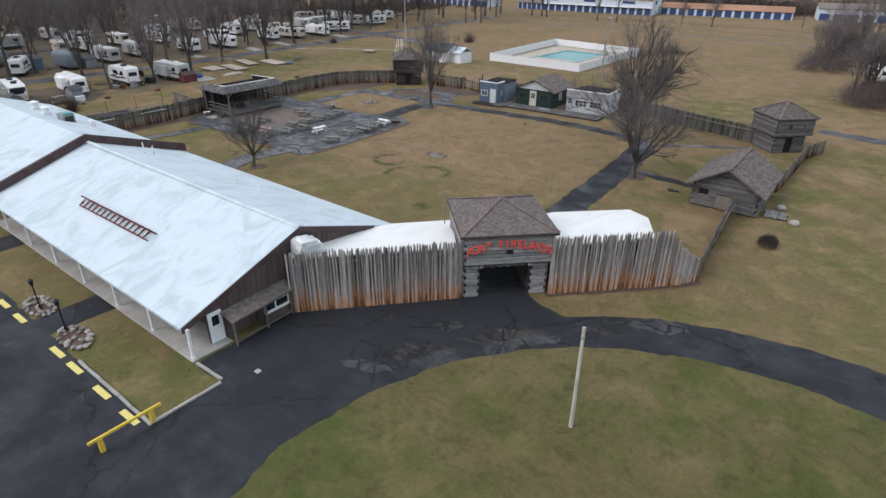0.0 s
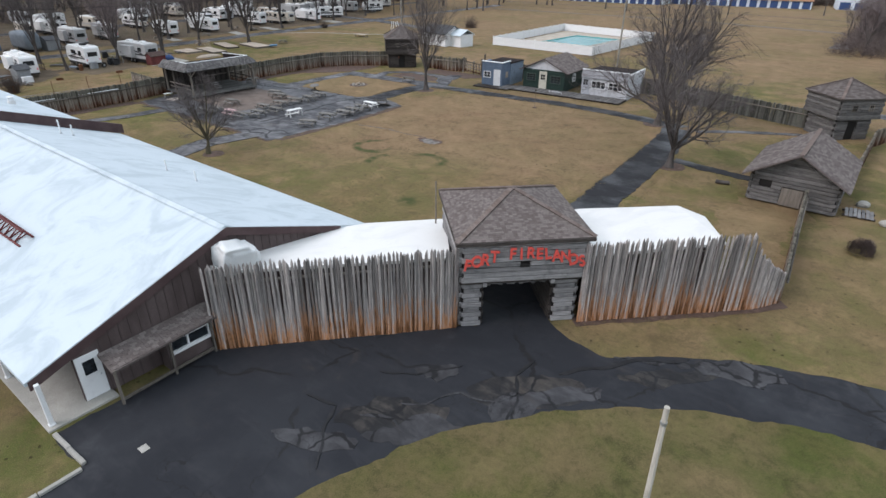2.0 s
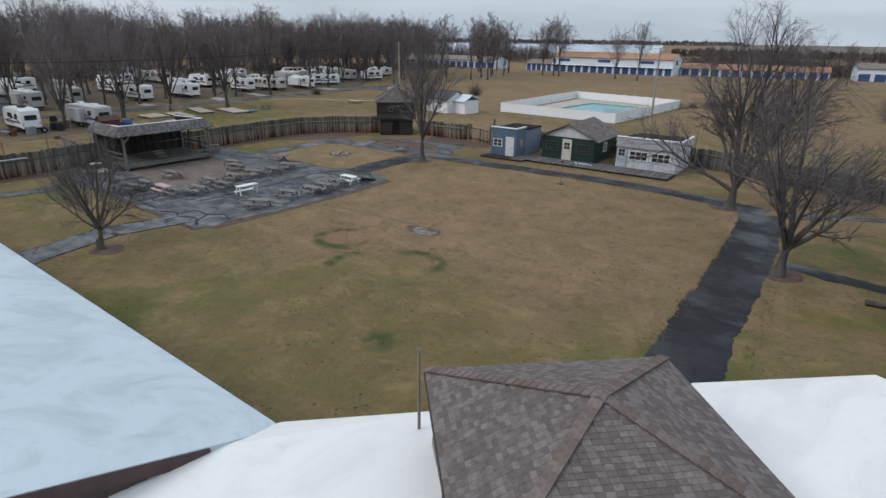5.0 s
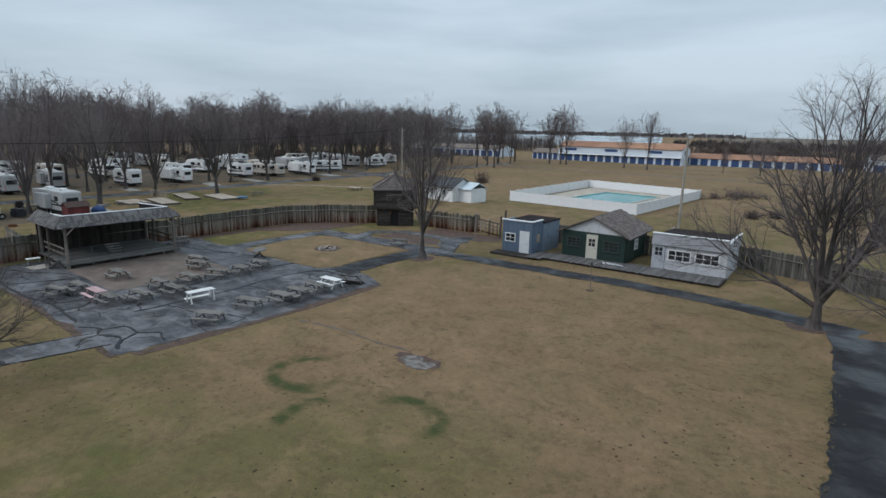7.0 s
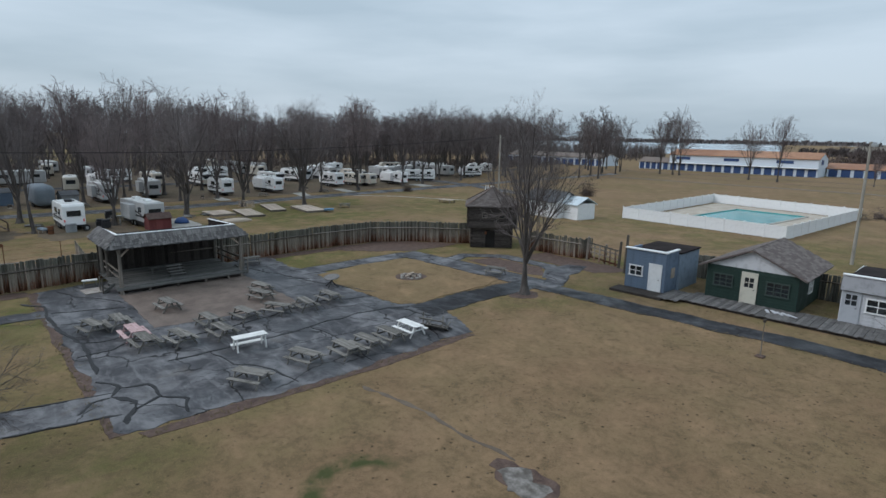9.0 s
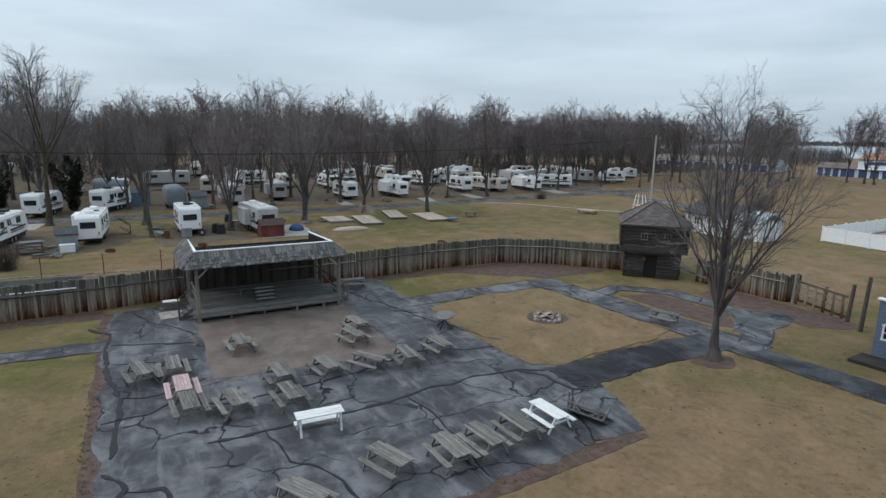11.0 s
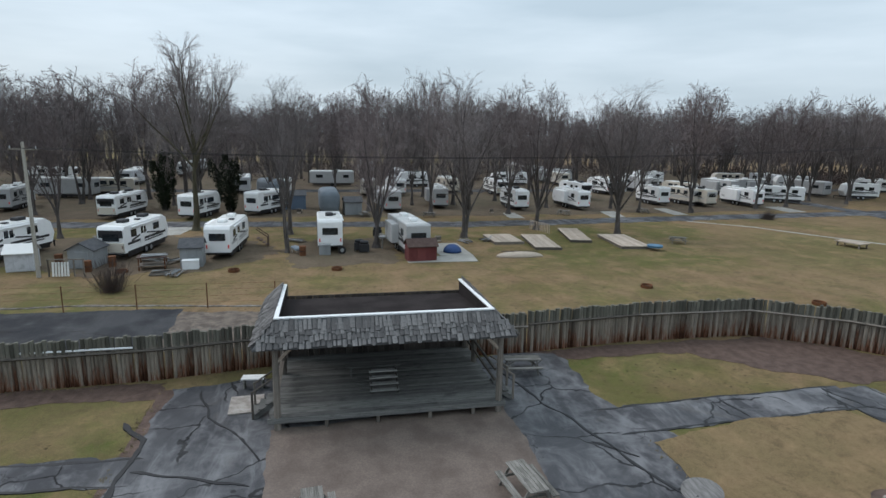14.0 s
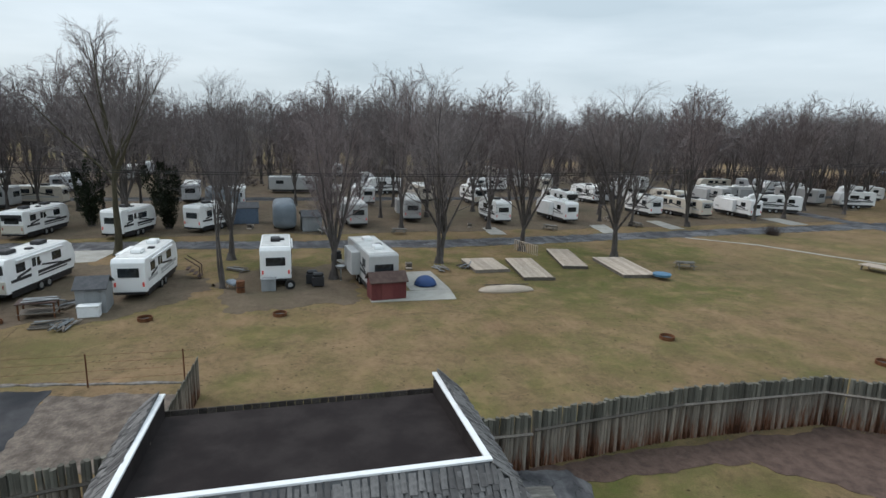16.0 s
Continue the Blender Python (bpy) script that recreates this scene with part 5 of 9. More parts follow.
pickets(f5, [(-6.7, 61.2), (-6.4, 68.0), (-6.2, 74.6), (-4.9, 78.5)], 0.17, 1.6, 0.165, FENCE_WOOD, 76, True, 0.12)
for fen, pts, z in ((f1, [(-76.95, 57.0), (-77.55, 63.5), (-77.35, 70.1), (-74.9, 74.05), (-70.3, 78.2)], 1.5), (f2, [(-76.85, 56.9), (-77.15, 44.6), (-76.35, 39.8), (-76.05, 33.5), (-76.85, 22)], 1.42), (f3, [(-65.2, 80.45), (-58.6, 81.05)], 1.4), (f4, [(-52, 82.45), (-30, 83.85), (-22, 80.85), (-12.2, 78.05)], 1.4), (f5, [(-7.6, 39.2), (-8.15, 46), (-8.65, 52.9)], 1.2)):
    for (x0, y0), (x1, y1) in zip(pts, pts[1:]):
        part("rail", rod(bmesh.new(), (x0, y0, z), (x1, y1, z), 0.062, n=4), POST_WOOD, fen)
part("white_pipe", rod(bmesh.new(), (-76.2, 24, 1.62), (-76.3, 39.0, 1.6), 0.045, n=6), WHITE_PAINT, f2, "white pipe rail")
# open yard gate with tall posts at the back
yg = thing("yard_gate", pose(0, 0, 0), "broken yard gate of grey rails between tall posts", "gate")
for x, y, h in ((-58.0, 81.2, 2.2), (-54.2, 80.4, 2.4), (-52.9, 79.2, 3.3), (-56.0, 81.0, 1.8)):
    part("gate_post", rod(bmesh.new(), (x, y, 0), (x + 0.1, y, h), 0.13, 0.11), POST_WOOD, yg)
for z in (0.35, 0.8, 1.25, 1.6):
    part("gate_rail", boxes(((-56.1, 80.8, z), (3.6, 0.05, 0.14), (0, 2, -12))), FENCE_WOOD, yg)
for i in range(6):
    part("gate_slat", boxes(((-57.7 + i * 0.62, 81.1 - i * 0.13, 0.85), (0.16, 0.04, 1.5), (0, 3 - i, -12))), FENCE_WOOD, yg)


def blockhouse(name, m, w, zl, ze, za, label, mat, seed):
    th = thing(name, m, label, "blockhouse")
    lw, uw = w / 2, w / 2 + 0.4
    for k, (a, b) in enumerate((((-lw, -lw), (lw, -lw)), ((lw, -lw), (lw, lw)), ((lw, lw), (-lw, lw)), ((-lw, lw), (-lw, -lw)))):
        log_wall(th, a, b, 0, zl, 0.25, 0.2, mat, [(lw - 0.6, lw + 0.35, 0, 1.9)] if k == 0 else (), seed + k)
    backing(th, -lw + 0.07, -lw + 0.07, lw - 0.07, lw - 0.07, 0, zl)
    for k, (a, b) in enumerate((((-uw, -uw), (uw, -uw)), ((uw, -uw), (uw, uw)), ((uw, uw), (-uw, uw)), ((-uw, uw), (-uw, -uw)))):
        log_wall(th, a, b, zl + 0.14, ze, 0.26, 0.2, mat, (), seed + 10 + k)
    backing(th, -uw + 0.07, -uw + 0.07, uw - 0.07, uw - 0.07, zl + 0.14, ze)
    part("upper_floor", boxes(((0, 0, zl + 0.07), (uw * 2 + 0.1, uw * 2 + 0.1, 0.14))), mat, th)
    for x in (-0.75, 0.95):
        wf = part("window_frame", boxes(((x, -uw - 0.12, ze - 0.62), (0.5, 0.06, 0.06)), ((x, -uw - 0.12, ze - 1.1), (0.5, 0.06, 0.06)), ((x - 0.23, -uw - 0.12, ze - 0.86), (0.05, 0.06, 0.5)), ((x + 0.23, -uw - 0.12, ze - 0.86), (0.05, 0.06, 0.5)), ((x, -uw - 0.12, ze - 0.86), (0.03, 0.05, 0.44)), ((x, -uw - 0.12, ze - 0.86), (0.44, 0.05, 0.03))), POST_WOOD, th)
        part("pane", boxes(((x, -uw - 0.105, ze - 0.86), (0.42, 0.02, 0.44))), GLASS, wf)
    hip_roof(th, uw + 0.25, uw + 0.25, ze + 0.06, za, SHINGLE_DARK_FIELD, SHINGLE_DARK, course=0.2, tab=0.42)
    return th


bh1 = blockhouse("blockhouse", pose(-68.9, 79.6, 0, 0, 0, 45), 4.1, 2.1, 4.25, 6.0, "dark two-storey log blockhouse with an overhanging upper floor", LOG_DARK, 200)
part("lantern", boxes(((-0.6, -2.2, 1.55), (0.22, 0.14, 0.28)), bevel=0.02), RUST, bh1)
bh2 = blockhouse("blockhouse", pose(-9.55, 77.5, 0, 0, 0, 45), 3.7, 2.05, 4.0, 5.5, "grey two-storey log blockhouse at the fort corner", LOG_MID, 240)

# log cabin with a gable to the front
cab = thing("log_cabin", pose(0, 0, 0), "grey log cabin with a shingled gable roof", "cabin")
log_wall(cab, (-12.35, 53.4), (-6.95, 53.4), 0.1, 2.2, 0.26, 0.22, LOG_MID, [(2.0, 3.4, 0, 1.35), (0.55, 1.35, 1.25, 1.75)], 300)
log_wall(cab, (-12.35, 60.4), (-6.95, 60.4), 0.1, 2.2, 0.26, 0.22, LOG_MID, (), 310)
log_wall(cab, (-12.35, 53.4), (-12.35, 60.4), 0.1, 2.2, 0.26, 0.22, LOG_MID, (), 320)
log_wall(cab, (-6.95, 53.4), (-6.95, 60.4), 0.1, 2.2, 0.26, 0.22, LOG_MID, (), 330)
backing(cab, -12.28, 53.47, -7.02, 60.33, 0.1, 2.2)
for y in (53.35, 60.45):
    for i in range(9):
        z = 2.3 + i * 0.18
        hw = 2.75 * (1 - (z - 2.2) / 1.72)
        if hw > 0.15:
            part("gable_board", boxes(((-9.65, y, z), (hw * 2, 0.06, 0.17)), bevel=0.01), LOG_MID, cab)
part("shutter", boxes(((-9.65, 53.25, 0.75), (1.35, 0.07, 1.25)), bevel=0.01), POST_WOOD, cab, "boarded doorway")
# black sheet in place of the unlit room behind the opening
part("window_hole", boxes(((-11.4, 53.42, 1.5), (0.8, 0.06, 0.45))), LOG_SHADE, cab)
for sgn in (-1, 1):
    bm = bmesh.new()
    slab(bm, [(-9.65, 52.55, 3.98), (-9.65 + sgn * 3.25, 52.55, 2.05), (-9.65 + sgn * 3.25, 61.0, 2.05), (-9.65, 61.0, 3.98)], 0.1)
    rf = part("roof", bm, SHINGLE_FIELD, cab, "grey-brown shingle slope")
    st = bmesh.new()
    L = math.hypot(3.25, 1.93)
    for r in range(int(L / 0.2)):
        s = r * 0.2 + 0.1
        for c in range(20):
            y = 52.6 + c * 0.42 + (r % 3) * 0.14
            if y < 60.7:
                box(st, (-9.65 + sgn * 3.25 * (1 - s / L), y + 0.2, 2.05 + 1.93 * s / L + 0.02), (0.26, 0.4, 0.016), (0, sgn * 27, 0))
    tagged(part("shingle_field", st, SHINGLE_FIELD, rf), kind="stuff")
part("ridge_cap", boxes(((-9.65, 56.8, 4.0), (0.3, 8.5, 0.05))), HIP_CAP, cab)
ramp = thing("plank_ramp", pose(-5.6, 54.9, 0, 0, 0, 4), "pile of grey planks beside the log cabin", "planks")
for i in range(7):
    part("plank", boxes(((0.24 * i - 0.7, 0, 0.14 + 0.02 * (i % 3)), (0.2, 1.6 + 0.1 * (i % 2), 0.06)), bevel=0.008), LOG_GREY, ramp)
part("bearer", boxes(((0, -0.5, 0.06), (1.9, 0.1, 0.12)), ((0, 0.5, 0.06), (1.9, 0.1, 0.12))), LOG_DARK, ramp)


def rock(name, m, size, label, mat=STONE, cat="stone", parent=None, seed=1):
    bm = bmesh.new()
    bmesh.ops.create_icosphere(bm, subdivisions=2, radius=0.5)
    for v in bm.verts:
        v.co *= 1 + 0.28 * noise.noise(v.co * 2.3 + Vector((seed * 3.7, 0, 0)))
        v.co = Vector((v.co.x * size[0], v.co.y * size[1], max(v.co.z, -0.3) * size[2] + 0.3 * size[2]))
    ob = link(name, bm, mat, parent, "" if parent else label)
    ob.matrix_world = m
    if not parent:
        tagged(ob, label, cat)
    return ob


rock("boulder", pose(-4.0, 53.9, 0), (0.8, 0.6, 0.6), "pale boulder in the grass", CONCRETE, seed=3)
rock("boulder", pose(-5.5, 57.0, 0), (0.9, 0.7, 0.5), "pale stone lying by the cabin", CONCRETE, seed=5)
lg = thing("fallen_log", pose(-14.5, 55.4, 0.16, 0, 0, 12), "short sawn log lying on the grass", "log")
part("trunk", rod(bmesh.new(), (-0.5, 0, 0), (0.5, 0, 0), 0.16, 0.15, 10), BARK, lg)
part("sawn_end", rod(bmesh.new(), (0.5, 0, 0), (0.51, 0, 0), 0.145, 0.145, 10), DECK_TAN, lg)

# leaning pole on the round lawn
pl = thing("leaning_pole", pose(-8.3, 21.2, 0.05), "bare pale wooden pole standing on the lawn", "pole")
part("shaft", rod(bmesh.new(), (0, 0, 0), (-0.1, 0.15, 5.55), 0.1, 0.075), POLE_PALE, pl)
part("band", rod(bmesh.new(), (-0.09, 0.135, 5.0), (-0.091, 0.137, 5.1), 0.09, 0.09), STEEL, pl)

# ---- stage ----
SX0, SX1, SY0, SY1, SZ = -77.0, -71.35, 45.1, 53.7, 0.52
stg = thing("stage", pose(0, 0, 0), "open timber stage with a shake-skirted flat roof and white parapet trim", "stage")
pm = mesh_of("floor_plank", boxes(((0, 0, 0), (0.15, SY1 - SY0 + 0.3, 0.05)), bevel=0.006), PLANK)
x, i = SX0 + 0.1, 0
while x < SX1 + 0.15:
    share("floor_plank", pm, stg, pose(x, (SY0 + SY1) / 2 + 0.03 * math.sin(i * 5.1), SZ - 0.025 + 0.006 * math.sin(i * 3.7)))
    x, i = x + 0.158, i + 1
part("front_beam", boxes(((SX1 + 0.2, (SY0 + SY1) / 2, SZ - 0.12), (0.08, SY1 - SY0 + 0.4, 0.2)), bevel=0.01), PLANK, stg)
# added dark board that stands in for the shade below the floor
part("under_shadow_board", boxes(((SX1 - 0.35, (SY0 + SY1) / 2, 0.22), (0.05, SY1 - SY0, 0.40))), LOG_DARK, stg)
for y in (45.2, 47.0, 48.9, 50.9, 52.6, 53.6):
    part("pier", boxes(((SX1 + 0.16, y, 0.21), (0.14, 0.14, 0.42)), bevel=0.01), POST_WOOD, stg)
# back wall of boards, the shade under the roof put into their dark tone
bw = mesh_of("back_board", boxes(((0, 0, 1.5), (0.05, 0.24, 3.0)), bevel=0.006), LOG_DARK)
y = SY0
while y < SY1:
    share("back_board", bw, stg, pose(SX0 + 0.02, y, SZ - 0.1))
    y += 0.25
# posts and braces
for x, y in ((SX1 + 0.1, SY0 + 0.15), (SX1 + 0.1, SY1 - 0.05), (SX0 + 1.9, SY0 + 0.15), (SX0 + 1.9, SY1 - 0.05), (SX0 + 0.15, SY0 + 0.1), (SX0 + 0.15, SY1 - 0.05)):
    p = part("roof_post", rod(bmesh.new(), (x, y, 0.0 if x > -73 else SZ - 0.05), (x, y, 3.5), 0.13, 0.11, 9), POST_WOOD, stg)
    if x > -73:
        s = 1 if y < 48 else -1
        part("brace", rod(bmesh.new(), (x, y, 2.6), (x, y + s * 0.85, 3.4), 0.06, n=6), DECK_TAN, p)
        part("brace", rod(bmesh.new(), (x, y, 2.6), (x - 0.85, y, 3.4), 0.06, n=6), POST_WOOD, p)
part("rail", boxes(((-74.0, SY1 - 0.05, 1.55), (4.4, 0.07, 0.1)), ((-74.0, SY1 - 0.05, 1.1), (4.4, 0.06, 0.1))), POST_WOOD, stg)
part("rail", boxes(((-74.0, SY0 + 0.15, 1.55), (4.4, 0.07, 0.1)), ((-74.0, SY0 + 0.15, 1.1), (4.4, 0.06, 0.1))), POST_WOOD, stg)
# flat roof in a parapet
RX0, RX1, RY0, RY1, RZ = -76.85, -71.6, 45.3, 53.35, 4.16
part("roof_deck", boxes((((RX0 + RX1) / 2, (RY0 + RY1) / 2, 3.45), (RX1 - RX0, RY1 - RY0, 0.12), (0, -4.5, 0))), TAR_ROOF, stg, "dark rolled roofing")
part("parapet", boxes(((RX1, (RY0 + RY1) / 2, 3.88), (0.1, RY1 - RY0 + 0.1, 0.5)), (((RX0 + RX1) / 2, RY0, 3.6), (RX1 - RX0, 0.1, 0.86), (0, -2.2, 0)), (((RX0 + RX1) / 2, RY1, 3.6), (RX1 - RX0, 0.1, 0.86), (0, -2.2, 0))), TAR_ROOF, stg)
for c, s, *turn in (((RX1, (RY0 + RY1) / 2, RZ), (0.17, RY1 - RY0 + 0.18, 0.06)), (((RX0 + RX1) / 2 - 0.09, RY0, RZ - 0.1), (RX1 - RX0, 0.16, 0.06), (0, -2.2, 0)), (((RX0 + RX1) / 2 - 0.09, RY1, RZ - 0.1), (RX1 - RX0, 0.16, 0.06), (0, -2.2, 0))):
    part("parapet_trim", boxes((c, s, *turn), bevel=0.008), WHITE_PAINT, stg, "white trim board")
# skirt of shakes on three sides
skirts = (
    (Vector((RX1 + 0.06, RY0, RZ - 0.04)), Vector((RX1 + 0.06, RY1, RZ - 0.04)), Vector((0.78, 0, -0.78))),
    (Vector((RX0, RY0 - 0.06, RZ - 0.04)), Vector((RX1, RY0 - 0.06, RZ - 0.04)), Vector((0, -0.78, -0.78))),
    (Vector((RX1, RY1 + 0.06, RZ - 0.04)), Vector((RX0, RY1 + 0.06, RZ - 0.04)), Vector((0, 0.78, -0.78))),
)
shake_mesh = [mesh_of("shake", boxes(((0, 0, 0), (w, 0.48, 0.028)), bevel=0.004), SHAKE) for w in (0.1, 0.14, 0.18, 0.12)]
rnd = random.Random(5)
for k, (a, b, out) in enumerate(skirts):
    sd, ud = (b - a).normalized(), -out.normalized()
    nd = sd.cross(ud).normalized()
    ends = (0.78 if k == 0 else 0.0, 0.78 if k == 0 else 0.0)
    if k == 1:
        ends = (0.0, 0.78)
    if k == 2:
        ends = (0.78, 0.0)
    bm = bmesh.new()
    p = [a, b, b + out + sd * ends[1], a + out - sd * ends[0]]
    top = [bm.verts.new(v) for v in p]
    low = [bm.verts.new(v - Vector((0, 0, 0.08))) for v in p]
    bm.faces.new(top)
    bm.faces.new(low[::-1])
    for i in range(4):
        bm.faces.new((low[i], low[(i + 1) % 4], top[(i + 1) % 4], top[i]))
    bmesh.ops.recalc_face_normals(bm, faces=bm.faces)
    sk = part("skirt_roof", bm, SHAKE_FIELD, stg, "skirt of curling grey shakes")
    rot = Matrix((sd, ud, nd)).transposed().to_4x4()
    L = out.length
    for r in range(4):
        s = max(0.27, L - 0.17 - r * 0.25)
        lo, hi = -ends[0] * s / L, (b - a).length + ends[1] * s / L
        x = lo
        while x < hi - 0.05:
            w = rnd.choice((0.13, 0.17, 0.22, 0.15))
            j = (0.13, 0.17, 0.22, 0.15).index(w)
            c = a + out.normalized() * (s + rnd.uniform(-0.06, 0.06)) + sd * (x + w / 2) + nd * (0.035 + 0.01 * rnd.random())
            share("shake", shake_mesh[j], sk, Matrix.Translation(c) @ rot @ pose(0, 0, 0, rnd.uniform(-9, -2), rnd.uniform(-4, 4), rnd.uniform(-4, 4)))
            x += w + 0.012
# bench and small steps on the stage
sb = thing("stage_bench", pose(-74.4, 49.0, SZ), "long grey bench on the stage floor", "bench")
part("seat", boxes(((0, 0, 0.44), (0.4, 2.3, 0.06)), bevel=0.006), PLANK, sb)
for y in (-0.95, 0.95):
    part("leg", boxes(((0, y, 0.21), (0.34, 0.07, 0.42)), bevel=0.006), PLANK, sb)
ss = thing("wooden_steps", pose(-73.3, 49.3, SZ), "small wooden steps standing on the stage", "steps")
for i in range(4):
    part("tread", boxes(((0.75 - i * 0.24, 0, 0.14 + i * 0.17), (0.22, 1.15, 0.045)), bevel=0.006), PALE_TREAD, ss)
for y in (-0.52, 0.52):
    part("stringer", boxes(((0.39, y, 0.36), (1.1, 0.05, 0.14), (0, 35, 0))), LOG_DARK, ss)
for y, s in ((SY0 - 0.45, 1), (SY1 + 0.5, -1)):
    st = thing("side_steps", pose(-72.6, y, 0.02), "grey wooden side steps with a handrail to the stage", "steps", "stage steps")
    for i in range(3):
        part("tread", boxes(((0, s * (-0.3 + i * 0.26), 0.18 + i * 0.2), (0.9, 0.26, 0.05)), bevel=0.006), PLANK, st)
    for x in (-0.42, 0.42):
        part("stringer", boxes(((x, 0, 0.3), (0.06, 0.9, 0.18), (s * 38, 0, 0))), PLANK, st)
        part("newel", boxes(((x, -s * 0.38, 0.55), (0.08, 0.08, 1.1)), bevel=0.006), POST_WOOD, st)
        part("handrail", rod(bmesh.new(), (x, -s * 0.4, 1.05), (x, s * 0.4, 1.6), 0.035, n=6), POST_WOOD, st)
pb = thing("pad_slab", pose(-73.4, 43.9, 0.03, 0, 0, 3), "thin concrete slab beside the stage", "slab")
part("slab", boxes(((0, 0, 0.02), (1.5, 1.3, 0.06)), bevel=0.01), STONE, pb)


# ---- picnic tables ----
def picnic_table(m, wood, label, name="picnic_table"):
    th = thing(name, m @ Matrix.Scale(0.84, 4), label, "picnic table", "picnic tables")
    L = 2.0
    for i in range(5):
        part("top_board", boxes(((0, -0.3 + i * 0.15, 0.75), (L, 0.14, 0.04)), bevel=0.005), wood, th)
    for s in (-1, 1):
        part("bench", boxes(((0, s * 0.6, 0.45), (L, 0.13, 0.04)), ((0, s * 0.74, 0.45), (L, 0.13, 0.04)), bevel=0.005), wood, th)
        x = s * (L / 2 - 0.28)
        part("top_batten", boxes(((x, 0, 0.71), (0.05, 0.7, 0.07))), wood, th)
        part("bench_bearer", boxes(((x, 0, 0.4), (0.05, 1.58, 0.09))), wood, th)
        for t in (-1, 1):
            part("leg", boxes(((x + 0.05 * s, t * 0.47, 0.365), (0.05, 0.1, 0.83), (t * 29, 0, 0))), wood, th)
        part("brace", boxes(((x - s * 0.28, 0, 0.56), (0.62, 0.05, 0.07), (0, s * 32, 0))), wood, th)
    return th


first = picnic_table(pose(-65.7, 46.6, 0.035, 0, 0, 5), TABLE_WOOD, "weathered grey wooden picnic table")
TABLES = ((-66.0, 52.9, 8), (-64.2, 52.1, 14), (-61.0, 47.5, 4), (-58.7, 47.4, 5), (-60.9, 49.6, 9), (-60.7, 51.6, 30), (-60.4, 53.4, -4), (-61.0, 55.5, 6),
          (-59.6, 43.7, 4), (-63.8, 42.1, 12), (-63.9, 43.4, 2), (-59.1, 45.3, 8), (-51.9, 46.1, 30), (-52.5, 49.1, 20), (-52.1, 51.2, 3), (-52.2, 52.6, 6), (-52.4, 54.2, 4),
          (-59.2, 70.0, 20), (-74.8, 55.9, 84))
for x, y, a in TABLES:
    copy_thing(first, pose(x, y, 0.03, 0, 0, a))
t = picnic_table(pose(-61.4, 43.6, 0.03, 0, 0, 1), TABLE_PINK, "faded pink painted wooden picnic table")
t = picnic_table(pose(-52.6, 55.8, 0.03, 0, 0, 3), TABLE_WHITE, "white painted wooden picnic table")
t = thing("trestle_table", pose(-56.1, 47.85, 0.03, 0, 0, 86), "white painted trestle table with one low board", "table")
for i in range(3):
    part("top_board", boxes(((0, -0.21 + 0.21 * i, 0.72), (1.75, 0.2, 0.045)), bevel=0.006), TABLE_WHITE, t)
part("low_board", boxes(((0, 0.46, 0.2), (1.72, 0.22, 0.05), (14, 0, 0)), bevel=0.006), TABLE_WHITE, t)
for x in (-0.74, 0.74):
    part("leg", boxes(((x, 0.3, 0.36), (0.07, 0.1, 0.76), (16, 0, 0)), bevel=0.005), TABLE_WHITE, t)
    part("leg", boxes(((x, -0.25, 0.36), (0.07, 0.1, 0.74), (-12, 0, 0)), bevel=0.005), TABLE_WHITE, t)
    part("cross_rail", boxes(((x, 0, 0.64), (0.06, 0.6, 0.07))), TABLE_WHITE, t)
t = picnic_table(pose(-52.3, 57.6, 0.74, 146.6, 0, 20), TABLE_WOOD, "grey picnic table tipped on its side")
t = thing("round_table", pose(-64.2, 57.6, 0.03), "round weathered grey table on crossed legs", "table")
bm = bmesh.new()
bmesh.ops.create_cone(bm, cap_ends=True, segments=28, radius1=0.58, radius2=0.58, depth=0.05, matrix=pose(0, 0, 0.74, 9, 4, 0))
part("tabletop", bm, LOG_MID, t)
for a in (30, 120, 210, 300):
    part("leg", rod(bmesh.new(), (0.5 * math.cos(radians(a)), 0.5 * math.sin(radians(a)), 0), (-0.3 * math.cos(radians(a)), -0.3 * math.sin(radians(a)), 0.72), 0.035, n=6), BLACK_METAL, t)
bn = thing("bench", pose(-75.0, 44.0, 0.03, 0, 0, 85), "short pale plank bench beside the stage", "bench")
part("seat", boxes(((0, 0, 0.45), (0.95, 0.45, 0.06)), bevel=0.006), TABLE_WHITE, bn)
for x in (-0.38, 0.38):
    part("leg", boxes(((x, 0, 0.22), (0.07, 0.3, 0.44))), TABLE_WOOD, bn)

# fire ring: ash bed with a ring of stones and charred billets
fr = thing("fire_ring", pose(-62.95, 64.1, 0.04), "ring of pale stones and charred logs in dark ash", "fire ring")
bm = bmesh.new()
prism(bm, ragged(ellipse(0, 0, 1.25, 1.25, 30), 0.2, 0.2, 3), -0.02, 0.012)
part("ash", bm, MULCH, fr)
rnd = random.Random(9)
for i in range(24):
    a = i / 24 * 2 * math.pi
    o = rock("stone", Matrix.Identity(4), (0.24, 0.19, 0.17), "", STONE if i % 3 else CONCRETE, parent=fr, seed=i)
    o.matrix_local = pose((0.8 + rnd.uniform(-0.2, 0.16)) * math.cos(a), (0.8 + rnd.uniform(-0.2, 0.16)) * math.sin(a), 0, 0, 0, rnd.uniform(0, 360))
